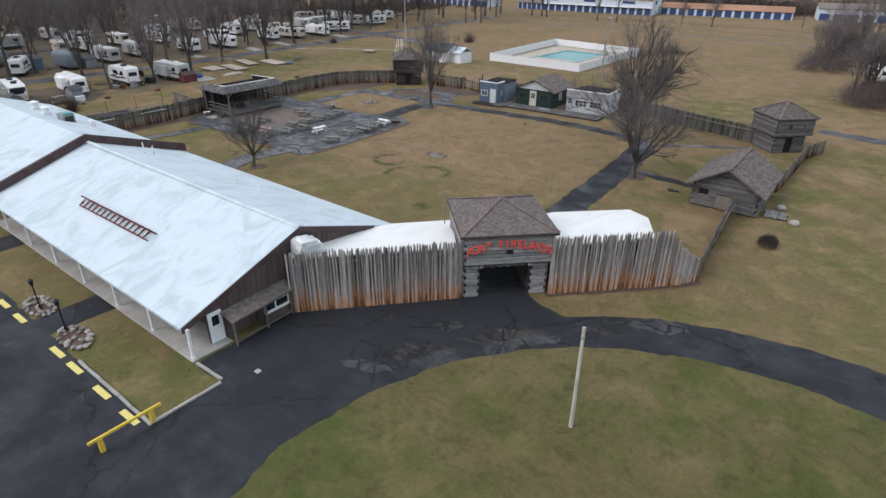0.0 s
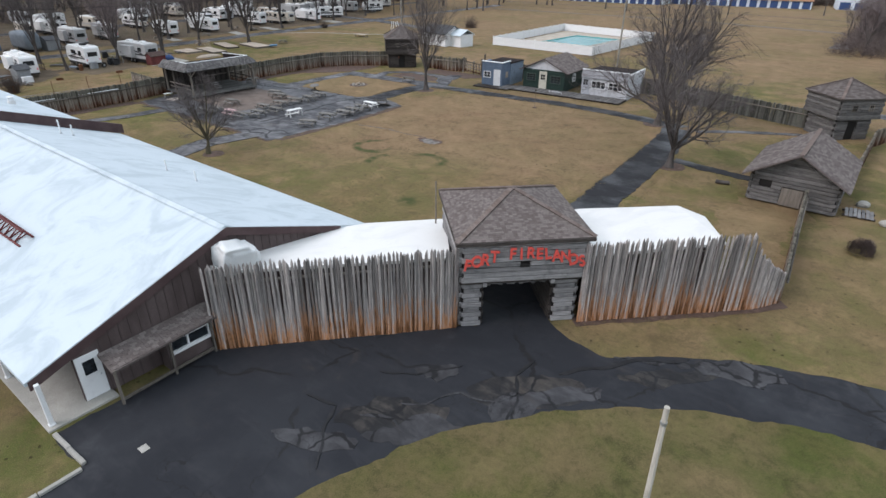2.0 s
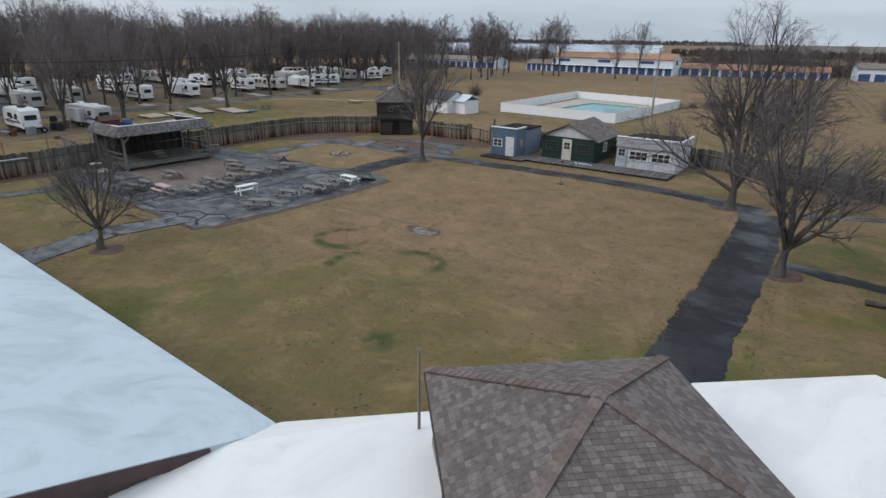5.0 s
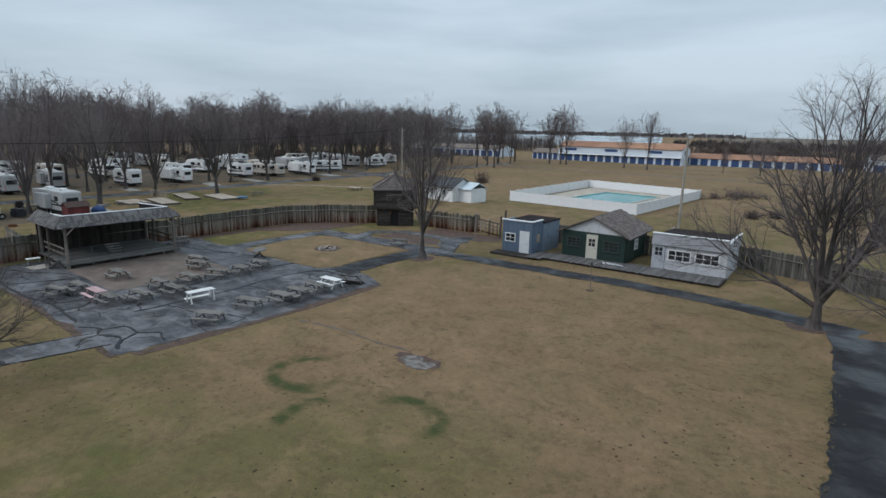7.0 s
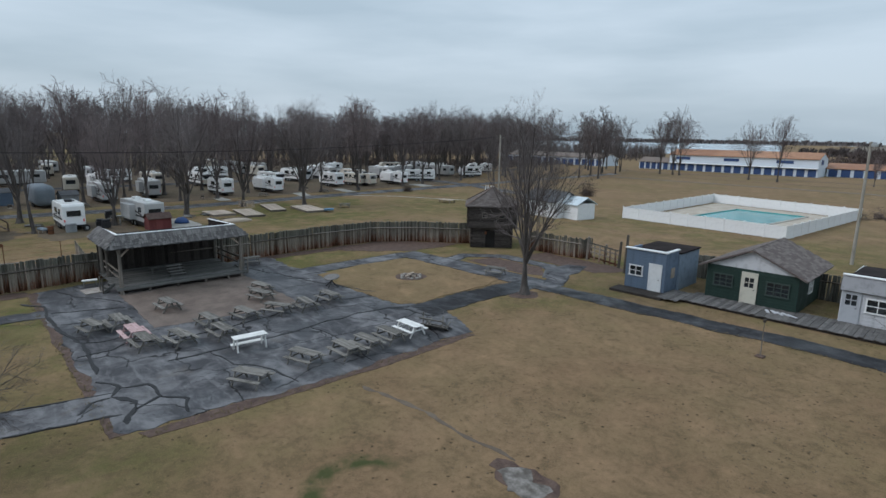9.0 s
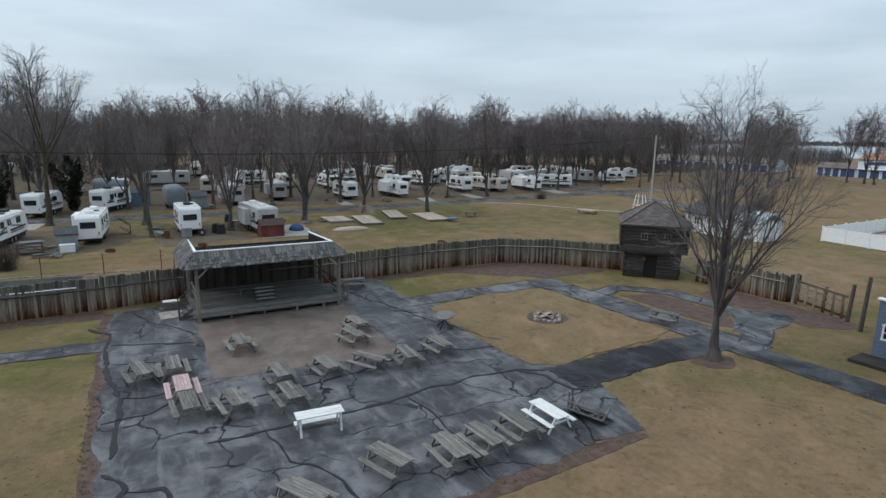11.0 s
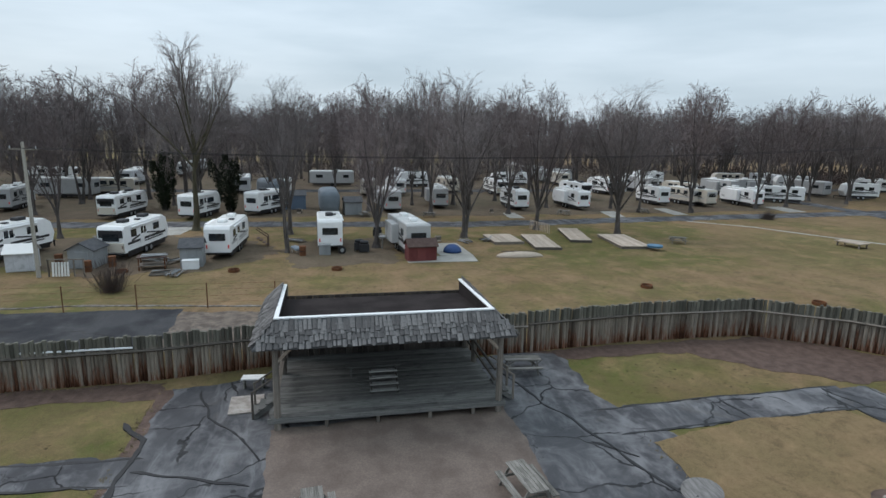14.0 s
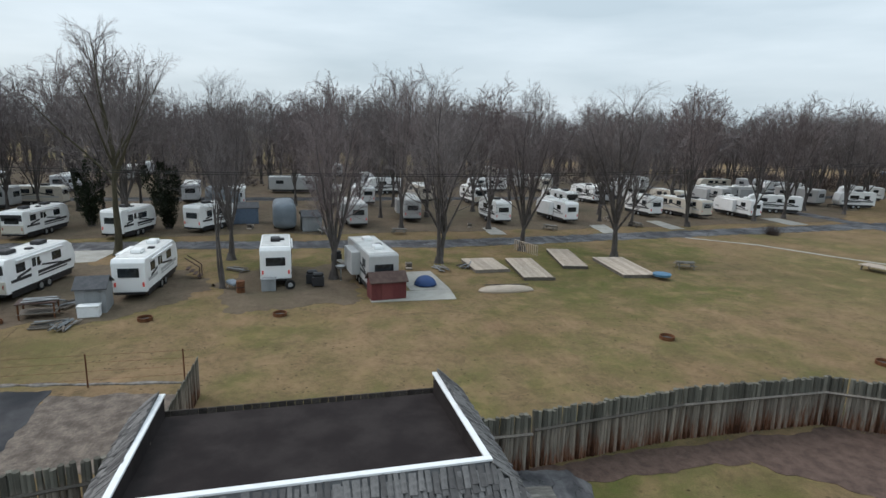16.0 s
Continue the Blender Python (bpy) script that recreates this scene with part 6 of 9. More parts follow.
for i in range(7):
    a = rnd.uniform(0, 6.28)
    part("billet", rod(bmesh.new(), (0.45 * math.cos(a), 0.45 * math.sin(a), 0.06), (-0.3 * math.cos(a + 0.5), -0.3 * math.sin(a + 0.5), 0.14 + 0.03 * i), 0.06, 0.05, 7), CHARRED if i % 2 else DECK_TAN, fr)

# ---- the row of three play-town sheds on a boardwalk ----
SHED_TURN = 3.2


def at_sheds(x, y, z=0.0):
    """A place in the shed row: x along the fronts from the blue shed's corner, y back from its front."""
    return pose(-50.45, 75.1, 0, 0, 0, SHED_TURN) @ pose(x, y, z)


walk_deck = thing("boardwalk", at_sheds(0, 0), "low grey plank boardwalk before the sheds", "boardwalk")
dk = mesh_of("deck_plank", boxes(((0, 0, 0), (0.24, 2.9, 0.05)), bevel=0.006), LOG_MID)
for i in range(64):
    share("deck_plank", dk, walk_deck, pose(3.3 + i * 0.25, -0.25 + (0.9 if i > 5 else 0.2) + 0.05 * math.sin(i * 1.9), 0.2 + 0.012 * math.sin(i * 2.7), 0.4 * math.sin(i * 4.1), 0, 0.5 * math.sin(i * 3.3)))
part("edge_beam", boxes(((11.2, -1.5 + 0.9, 0.1), (16.2, 0.1, 0.2)), ((19.25, 0.85, 0.1), (0.1, 2.4, 0.2))), LOG_DARK, walk_deck)
stoop = thing("stoop", at_sheds(1.6, -0.85), "low mossy timber stoop before the blue shed", "stoop")
part("platform", boxes(((0, 0, 0.09), (4.0, 1.5, 0.18)), bevel=0.02), LOG_DARK, stoop)


def window(parent, c, w, h, cols, rows, wall, frame_mat, glass_mat=GLASS, face="-y"):
    """A framed window with glazing bars, proud of a wall."""
    rotm = {"-y": 0, "+x": 90, "-x": -90, "+y": 180}[face]
    base = pose(*c, 0, 0, rotm)
    bm = boxes(((0, -0.03, h / 2), (w + 0.14, 0.08, 0.08)), ((0, -0.03, -h / 2), (w + 0.14, 0.1, 0.08)), ((-w / 2, -0.03, 0), (0.08, 0.08, h)), ((w / 2, -0.03, 0), (0.08, 0.08, h)))
    for i in range(1, cols):
        box(bm, (-w / 2 + w * i / cols, -0.03, 0), (0.045, 0.06, h))
    for i in range(1, rows):
        box(bm, (0, -0.03, -h / 2 + h * i / rows), (w, 0.055, 0.04))
    f = part("window_frame", bm, frame_mat, parent)
    f.matrix_local = base
    part("pane", boxes(((0, -0.008, 0), (w, 0.02, h))), glass_mat, f)
    return f


def door_leaf(parent, c, w, h, mat, glazed=True, face="-y"):
    rotm = {"-y": 0, "+x": 90, "-x": -90}[face]
    d = part("door", boxes(((0, -0.03, h / 2), (w, 0.06, h)), ((-w / 2 - 0.05, -0.03, h / 2), (0.09, 0.09, h + 0.1)), ((w / 2 + 0.05, -0.03, h / 2), (0.09, 0.09, h + 0.1)), ((0, -0.03, h + 0.05), (w + 0.2, 0.09, 0.1))), mat, parent)
    d.matrix_local = pose(*c, 0, 0, rotm)
    if glazed:
        for i in range(2):
            for j in range(2):
                part("pane", boxes(((-0.16 + 0.32 * i, -0.066, h * 0.62 + 0.36 * j), (0.26, 0.02, 0.3))), GLASS, d)
    part("knob", boxes(((w / 2 - 0.1, -0.09, h * 0.47), (0.06, 0.06, 0.06)), bevel=0.015), BLACK_METAL, d)
    return d


def clap(parent, x0, x1, y, z0, z1, mat, name="clapboard", face=-1, step=0.22):
    """Overlapping siding boards on a front wall."""
    n = int((z1 - z0) / step)
    me = mesh_of(name, boxes(((0, 0, 0), (x1 - x0, 0.03, step * 1.08), (-5 * face, 0, 0)), bevel=0.004), mat)
    for i in range(n):
        share(name, me, parent, pose((x0 + x1) / 2, y, z0 + step * (i + 0.5)))


blue = thing("blue_shed", at_sheds(0, 0), "faded blue false-front shed with white trim", "shed")
part("front_wall", boxes(((1.55, 0.1, 1.55), (3.1, 0.2, 3.1)), ((3.0, 1.1, 1.55), (0.2, 2.0, 3.1)), ((0.1, 1.1, 1.55), (0.2, 2.0, 3.1))), BLUE_WALL, blue)
clap(blue, 0.0, 3.1, -0.02, 0.1, 3.05, BLUE_WALL)
part("rear_room", boxes(((1.55, 3.9, 1.4), (3.3, 3.6, 2.8))), BLUE_PALE, blue, "paler blue rear room")
part("roof", boxes(((1.55, 1.2, 2.85), (2.7, 2.0, 0.1)), ((1.55, 3.9, 2.86), (3.5, 3.7, 0.1))), TAR_ROOF, blue)
part("trim", boxes(((1.55, 0.05, 3.14), (3.3, 0.34, 0.1)), ((3.05, 1.1, 3.14), (0.24, 2.0, 0.1)), bevel=0.01), WHITE_PAINT, blue)
window(blue, (0.85, -0.04, 1.5), 1.0, 0.75, 2, 2, None, WHITE_PAINT)
door_leaf(blue, (2.35, -0.04, 0.12), 0.8, 2.0, WHITE_PAINT, False)
part("boarded_window", boxes(((3.12, 1.2, 1.5), (0.05, 0.6, 0.75))), DECK_TAN, blue)

green = thing("green_shed", at_sheds(5.35, 1.75), "dark green clapboard cottage with a white gable", "shed")
part("body", boxes(((2.9, 0.1, 1.35), (5.8, 0.2, 2.5)), ((0.1, 3.2, 1.35), (0.2, 6.2, 2.5)), ((5.7, 3.2, 1.35), (0.2, 6.2, 2.5)), ((2.9, 6.3, 1.35), (5.8, 0.2, 2.5))), GREEN_WALL, green)
clap(green, 0.0, 5.8, -0.02, 0.15, 2.5, GREEN_WALL)
bm = bmesh.new()
v = [bm.verts.new(c) for c in ((0.2, -0.02, 2.58), (5.6, -0.02, 2.58), (2.9, -0.02, 3.85), (0.2, 0.12, 2.58), (5.6, 0.12, 2.58), (2.9, 0.12, 3.85))]
for f in ((0, 1, 2), (5, 4, 3), (0, 3, 4, 1), (1, 4, 5, 2), (2, 5, 3, 0)):
    bm.faces.new([v[i] for i in f])
part("gable", bm, WHITE_WORN, green, "peeling white gable board")
for s in (-1, 1):
    bm = bmesh.new()
    slab(bm, [(2.9, -0.35, 4.0), (2.9 + s * 3.4, -0.35, 2.44), (2.9 + s * 3.4, 6.7, 2.44), (2.9, 6.7, 4.0)], 0.1)
    rf = part("roof", bm, SHINGLE_FIELD, green)
    st = bmesh.new()
    for r in range(17):
        for c in range(17):
            f = (r + 0.5) / 17
            box(st, (2.9 + s * 3.4 * (1 - f), -0.1 + c * 0.42 + (r % 3) * 0.13, 2.44 + 1.56 * f + 0.02), (0.3, 0.42, 0.016), (0, s * 22, 0))
    tagged(part("shingle_field", st, SHINGLE_FIELD, rf), kind="stuff")
window(green, (1.15, -0.05, 1.55), 1.25, 0.85, 3, 3, None, GREEN_TRIM)
window(green, (4.6, -0.05, 1.5), 1.35, 0.9, 3, 3, None, GREEN_TRIM)
window(green, (5.82, 3.0, 1.5), 0.8, 0.9, 2, 2, None, WHITE_PAINT, face="+x")
door_leaf(green, (2.85, -0.05, 0.24), 0.85, 2.05, CREAM)

white = thing("white_shed", at_sheds(13.4, 2.0), "peeling white shed with a grey signboard and wide windows", "shed")
part("body", boxes(((2.9, 0.1, 1.6), (5.8, 0.2, 3.2)), ((0.1, 3.2, 1.4), (0.2, 6.2, 2.8)), ((5.7, 3.2, 1.45), (0.2, 6.2, 2.9)), ((2.9, 6.3, 1.3), (5.8, 0.2, 2.6))), WHITE_WORN, white)
clap(white, 0.0, 5.8, -0.02, 0.15, 2.35, WHITE_WORN)
part("signboard", boxes(((2.9, -0.12, 2.7), (5.9, 0.07, 0.92), (-16, 0, 0)), bevel=0.01), GREY_STUCCO, white, "weathered blank grey signboard")
part("roof", boxes(((2.9, 3.3, 2.85), (5.6, 6.0, 0.1), (-2, 0, 0))), TAR_ROOF, white)
part("parapet_trim", boxes(((2.9, 0.05, 3.22), (5.95, 0.3, 0.08)), ((5.75, 3.2, 2.98), (0.2, 6.2, 0.1)), bevel=0.01), WHITE_PAINT, white)
door_leaf(white, (0.55, -0.05, 0.24), 0.8, 2.05, GREY_DOOR)
for x in (2.2, 4.35):
    window(white, (x, -0.05, 1.5), 1.75, 0.85, 3, 2, None, WHITE_PAINT)
lumber = thing("scrap_boards", at_sheds(9.8, 0.55, 0.24), "pale scrap boards lying on the boardwalk", "boards")
for i in range(5):
    part("board", boxes(((0.35 * i, 0.1 * (i % 2), 0.03), (0.18, 0.75, 0.04), (0, 0, 25 + 9 * i))), WHITE_WORN, lumber)
sap = thing("sapling_post", pose(-38.2, 68.0, 0), "thin grey post on the lawn before the sheds", "post")
part("post", rod(bmesh.new(), (0, 0, 0), (0, 0, 1.9), 0.032, 0.02, 6), POST_WOOD, sap)
part("birdhouse", boxes(((0, 0, 2.0), (0.14, 0.14, 0.18)), bevel=0.02), LOG_DARK, sap)
lump = part("soil_mound", boxes(((0, 0, 0.03), (0.45, 0.45, 0.1)), bevel=0.04), MULCH, sap)

# ---- swimming pool ----
pool = thing("pool_fence", pose(0, 0, 0), "white vinyl fence round an outdoor pool", "fence")
corner = [(-71.2, 109.4), (-50.0, 108.9), (-49.2, 138.0), (-72.2, 141.5)]
for (x0, y0), (x1, y1) in zip(corner, corner[1:] + corner[:1]):
    L, a = math.hypot(x1 - x0, y1 - y0), math.atan2(y1 - y0, x1 - x0)
    n = round(L / 2.4)
    pmsh = mesh_of("fence_panel", boxes(((0, 0, 0.82), (L / n - 0.1, 0.04, 1.45)), ((0, 0, 0.14), (L / n - 0.1, 0.07, 0.14)), ((0, 0, 1.52), (L / n - 0.1, 0.07, 0.12))), WHITE_PAINT)
    psm = mesh_of("fence_post", boxes(((0, 0, 0.83), (0.13, 0.13, 1.66)), ((0, 0, 1.68), (0.17, 0.17, 0.06)), bevel=0.01), WHITE_PAINT)
    for i in range(n):
        f = (i + 0.5) / n
        share("fence_panel", pmsh, pool, pose(x0 + (x1 - x0) * f, y0 + (y1 - y0) * f, 0, 0, 0, math.degrees(a)))
        share("fence_post", psm, pool, pose(x0 + (x1 - x0) * i / n, y0 + (y1 - y0) * i / n, 0, 0, 0, math.degrees(a)))
patch("pool_deck", [(-70.6, 109.9), (-50.6, 109.5), (-49.8, 137.5), (-71.5, 140.9)], 0.05, POOL_DECK, "tan concrete pool deck", "pool deck", amount=0.0)
basin = thing("swimming_pool", pose(-60.5, 125.5, 0.05, 0, 0, -3), "turquoise swimming pool, half drained", "pool")
part("coping", boxes(((0, -8.3, 0.06), (10.6, 0.4, 0.12)), ((0, 8.3, 0.06), (10.6, 0.4, 0.12)), ((-5.2, 0, 0.06), (0.4, 17, 0.12)), ((5.2, 0, 0.06), (0.4, 17, 0.12)), bevel=0.02), CONCRETE, basin)
part("water", boxes(((0, 0, 0.02), (10.0, 16.2, 0.05))), WATER, basin, "turquoise pool water")
part("shallow_shelf", boxes(((0, -6.6, 0.045), (10.0, 3.0, 0.03))), POOL_DECK, basin)
part("wall_band", boxes(((0, 8.05, 0.09), (10.0, 0.1, 0.14)), ((-4.95, 0, 0.09), (0.1, 16.2, 0.14)), bevel=0.005), TEAL, basin)

# ---- poles, cottage and playground beyond the fort ----
def mast(name, m, h, r, mat, label, arm=False):
    th = thing(name, m, label, "pole")
    part("shaft", rod(bmesh.new(), (0, 0, 0), (0, 0, h), r, r * 0.65, 9), mat, th)
    if arm:
        part("crossarm", boxes(((0, 0, h - 0.5), (0.1, 1.8, 0.1))), POST_WOOD, th)
        for y in (-0.8, 0, 0.8):
            part("insulator", rod(bmesh.new(), (0, y, h - 0.45), (0, y, h - 0.28), 0.04, 0.03, 6), STEEL, th)
    return th


lamp_pole = mast("light_pole", pose(-41.4, 99.5, 0), 11.3, 0.16, POLE_PALE, "tall pale wooden light pole by the pool")
part("flood_lamp", boxes(((0.3, 0, 11.0), (0.5, 0.35, 0.3)), bevel=0.03), STEEL, lamp_pole)
mast("utility_pole", pose(-93.7, 107.5, 0), 11.4, 0.16, POLE_PALE, "tall wooden utility pole by the lane", True)
mast("utility_pole", pose(-96.1, 26.9, 0), 9.6, 0.15, POLE_PALE, "wooden utility pole among the trailers", True)
mast("fence_stake", pose(-44.5, 95.0, 0), 1.3, 0.06, POST_WOOD, "short dark stake in the grass")
wires = thing("power_line", pose(0, 0, 0), "thin power lines sagging between poles", "cable")
for dy in (-0.8, 0.8):
    cu = bmesh.new()
    pts = []
    for i in range(25):
        f = i / 24
        pts.append(Vector((-96.1 + 2.4 * f, 26.9 + 80.6 * f, 9.2 + 1.9 * f - 2.2 * 4 * f * (1 - f) * 0.5)) + Vector((dy, 0, 0)))
    wv, wf = [], []
    for i, q in enumerate(pts):
        wv += [cu.verts.new(q + Vector(o)) for o in ((0.016, 0, 0), (0, 0, 0.016), (-0.016, 0, 0), (0, 0, -0.016))]
        if i:
            for j in range(4):
                cu.faces.new((wv[4 * i - 4 + j], wv[4 * i - 4 + (j + 1) % 4], wv[4 * i + (j + 1) % 4], wv[4 * i + j]))
    part("wire", cu, BLACK_METAL, wires)

cot = thing("cottage", pose(-79.5, 103.5, 0, 0, 0, -8), "small white cottage with grey roofs", "cottage")
part("body", boxes(((0, 0, 1.2), (6.5, 4.5, 2.4)), ((4.4, 1.0, 1.1), (3.0, 3.4, 2.2))), WHITE_PAINT, cot)
for s in (-1, 1):
    bm = bmesh.new()
    slab(bm, [(-3.6, 0, 3.7), (3.6, 0, 3.7), (3.6, s * 2.7, 2.3), (-3.6, s * 2.7, 2.3)], 0.12)
    part("roof", bm, DARK_ROOF, cot)
    bm = bmesh.new()
    slab(bm, [(3.2, 1.0, 3.1), (6.1, 1.0, 3.1), (6.1, 1.0 + s * 2.0, 2.1), (3.2, 1.0 + s * 2.0, 2.1)], 0.1)
    part("roof", bm, ROOF_WHITE, cot)
bm = bmesh.new()
extrude_x(bm, [(-2.2, 2.35), (0, 3.6), (2.2, 2.35)], 3.15, 3.27)
part("gable", bm, WHITE_PAINT, cot)
window(cot, (-1.5, -2.26, 1.4), 0.8, 0.9, 2, 2, None, WHITE_PAINT)
window(cot, (1.4, -2.26, 1.4), 0.8, 0.9, 2, 2, None, WHITE_PAINT)
slide = thing("playground_slide", pose(-92.0, 103.5, 0, 0, 0, 20), "white wooden playground tower with a slide", "slide")
for x, y in ((-0.6, -0.6), (0.6, -0.6), (-0.6, 0.6), (0.6, 0.6)):
    part("leg", rod(bmesh.new(), (x * 1.5, y * 1.5, 0), (x * 0.7, y * 0.7, 3.4), 0.07, 0.06, 6), WHITE_PAINT, slide)
part("platform", boxes(((0, 0, 1.9), (1.5, 1.5, 0.1))), DECK_TAN, slide)
part("chute", boxes(((2.0, 0, 0.95), (3.0, 0.55, 0.07), (0, 33, 0)), ((2.0, -0.28, 1.02), (3.0, 0.05, 0.2), (0, 33, 0)), ((2.0, 0.28, 1.02), (3.0, 0.05, 0.2), (0, 33, 0))), GREY_SHED, slide)
for z in (0.5, 1.0, 1.5):
    part("rung", rod(bmesh.new(), (-0.9, -0.5, z), (-0.9, 0.5, z), 0.03, n=6), WHITE_PAINT, slide)
swg = thing("picnic_shelter_bench", pose(-99.5, 101.0, 0, 0, 0, 10), "pale timber play platform on the grass", "platform")
part("deck", boxes(((0, 0, 0.5), (2.6, 1.6, 0.1)), bevel=0.01), DECK_TAN, swg)
for x in (-1.1, 1.1):
    for y in (-0.6, 0.6):
        part("leg", boxes(((x, y, 0.23), (0.12, 0.12, 0.46))), POST_WOOD, swg)

# ---- storage buildings on the far side of the field ----
def storage(m, length, depth, h, doors, label, upper=0.0, roof=None):
    th = thing("storage_building", m, label, "storage building", "storage buildings")
    part("body", boxes(((length / 2, depth / 2, h / 2), (length, depth, h))), STORE_WALL, th)
    rz = h + (upper or 1.6)
    for s in (0, 1):
        bm = bmesh.new()
        y0 = -0.4 if s == 0 else depth + 0.4
        slab(bm, [(-0.3, depth / 2, rz), (length + 0.3, depth / 2, rz), (length + 0.3, y0, h), (-0.3, y0, h)], 0.15)
        part("roof", bm, roof or BROWN_METAL, th, "faded metal roof")
    bm = bmesh.new()
    for x in (0.0, length - 0.2):
        extrude_x(bm, [(0, h), (depth / 2, rz - 0.1), (depth, h)], x, x + 0.2)
    part("gable", bm, STORE_WALL, th)
    dm = mesh_of("roller_door", boxes(((0, 0, 1.2), (length / doors * 0.72, 0.08, 2.4)), bevel=0.02), STORE_BLUE)
    for i in range(doors):
        share("roller_door", dm, th, pose((i + 0.5) * length / doors, -0.03, 0.05))
    return th


st1 = storage(pose(-131.5, 241.6, 0, 0, 0, 4), 47.5, 13, 5.7, 15, "long white storage hall with blue doors and a rust roof", 2.0, RUST_ROOF)
for x in (5, 21.5, 38):
    part("window", boxes(((x, -0.05, 4.5), (5.0, 0.08, 0.95)), bevel=0.01), STORE_BLUE, st1)
part("end_window", boxes(((47.55, 5, 4.6), (0.1, 2.6, 1.6))), STORE_BLUE, st1)
part("canopy", boxes(((23.7, -0.4, 2.75), (47.4, 0.9, 0.12), (8, 0, 0))), WHITE_PAINT, st1)
storage(pose(-143.2, 240.9, 0, 0, 0, 4), 11.4, 9, 2.7, 5, "low white storage row with blue doors")
storage(pose(-207, 236, 0, 0, 0, 1), 50, 12, 3.2, 15, "low storage row with blue doors and a brown roof")
storage(pose(-84.4, 255.4, 0, 0, 0, 9), 48, 14, 2.7, 14, "low storage row with dark blue doors and a rust roof", roof=RUST_ROOF)
storage(pose(-30, 270, 0, 0, 0, 10), 55, 14, 4.2, 12, "grey-blue storage row far across the field")

# ---- kerbs, barrier and lamps before the hall ----
kerb = thing("lawn_kerb", pose(0, 0, 0), "pale timber and stone kerb round the lawn strip", "kerb")
km = [mesh_of("kerb_block", boxes(((0, 0, 0.06), (L, 0.16, 0.16)), bevel=0.02), CONCRETE) for L in (0.9, 1.1, 1.3)]
rnd = random.Random(3)
for (x0, y0), (x1, y1) in (((-24.0, 9.3), (-24.0, 12.95)), ((-31.6, 9.1), (-24.1, 9.1)), ((-26.4, 12.95), (-24.1, 13.0))):
    L, a = math.hypot(x1 - x0, y1 - y0), math.atan2(y1 - y0, x1 - x0)
    s = 0.0
    while s < L - 0.3:
        j = rnd.randrange(3)
        l = (0.9, 1.1, 1.3)[j]
        share("kerb_block", km[j], kerb, pose(x0 + math.cos(a) * (s + l / 2), y0 + math.sin(a) * (s + l / 2), rnd.uniform(-0.02, 0.01), 0, 0, math.degrees(a) + rnd.uniform(-1.5, 1.5)))
        s += l + 0.03
patch("walkway", [(-37.9, 9.0), (-35.6, 9.0), (-35.4, 12.9), (-38.0, 12.9)], 0.024, ASPHALT, "dark asphalt walkway to the porch", "path", amount=0.08, seed=51.0)
patch("walkway", [(-52.5, 9.0), (-49.9, 9.0), (-49.9, 12.9), (-52.5, 12.9)], 0.024, ASPHALT, "dark asphalt walkway to the porch", "path", amount=0.08, seed=52.0)
for k, (cx, cy) in enumerate(((-39.2, 10.0), (-34.0, 9.9))):
    bed = thing("rock_bed", pose(cx, cy, 0.02), "small bed of rough stones round a lamp post", "rock bed", "rock beds")
    bm = bmesh.new()
    prism(bm, ragged(ellipse(0, 0, 1.5, 0.75, 24), 0.25, 0.12, 60 + k), -0.05, 0.03)
    part("soil", bm, MULCH, bed)
    for i in range(34):
        a, r = rnd.uniform(0, 6.28), math.sqrt(rnd.random())
        edge = i < 16
        if edge:
            a, r = i / 16 * 6.28, 1.0
        s = rnd.uniform(0.22, 0.42)
        o = rock("stone", Matrix.Identity(4), (s, s * 0.8, s * 0.6), "", STONE, parent=bed, seed=i + 40 * k)
        o.matrix_local = pose(1.4 * r * math.cos(a), 0.7 * r * math.sin(a), 0.03, 0, 0, rnd.uniform(0, 360))
for x, y in ((-38.9, 9.9), (-35.2, 9.9)):
    l = thing("lamp_post", pose(x, y, 0.03), "black lamp post with a lantern head", "lamp post", "lamp posts")
    part("base", rod(bmesh.new(), (0, 0, 0), (0, 0, 0.35), 0.11, 0.07, 10), BLACK_METAL, l)
    part("post", rod(bmesh.new(), (0, 0, 0.3), (0, 0, 1.75), 0.045, 0.04, 8), BLACK_METAL, l)
    head = part("lantern", rod(bmesh.new(), (0, 0, 1.75), (0, 0, 2.05), 0.1, 0.15, 6), BLACK_METAL, l)
    part("lantern_cap", rod(bmesh.new(), (0, 0, 2.06), (0, 0, 2.2), 0.19, 0.03, 6), BLACK_METAL, head)
bar = thing("yellow_barrier", pose(0, 0, 0.02), "yellow-painted pipe barrier at the lawn corner", "barrier")
part("rail", boxes(((-24.05, 8.15, 0.78), (0.12, 3.3, 0.14)), bevel=0.015), YELLOW, bar)
for y in (6.98, 9.28):
    part("post", boxes(((-24.05, y, 0.38), (0.2, 0.2, 0.76)), bevel=0.015), YELLOW, bar)
ym = mesh_of("dash", boxes(((0, 0, 0.004), (1.45, 0.32, 0.008))), YELLOW_LINE)
lines = thing("parking_dashes", pose(0, 0, 0.021), "row of worn yellow dashes on the asphalt", "road marking", kind="structure")
for x in (-46.4, -43.9, -41.4, -38.8, -33.4, -31.2, -28.1, -25.25, -49, -51.6):
    share("dash", ym, lines, pose(x, 8.72, 0, 0, 0, 1))
sp = thing("drain_cover", pose(-23.3, 14.6, 0.022), "small pale drain cover in the asphalt", "drain cover")
part("plate", boxes(((0, 0, 0.008), (0.34, 0.3, 0.016)), bevel=0.004), CONCRETE, sp)
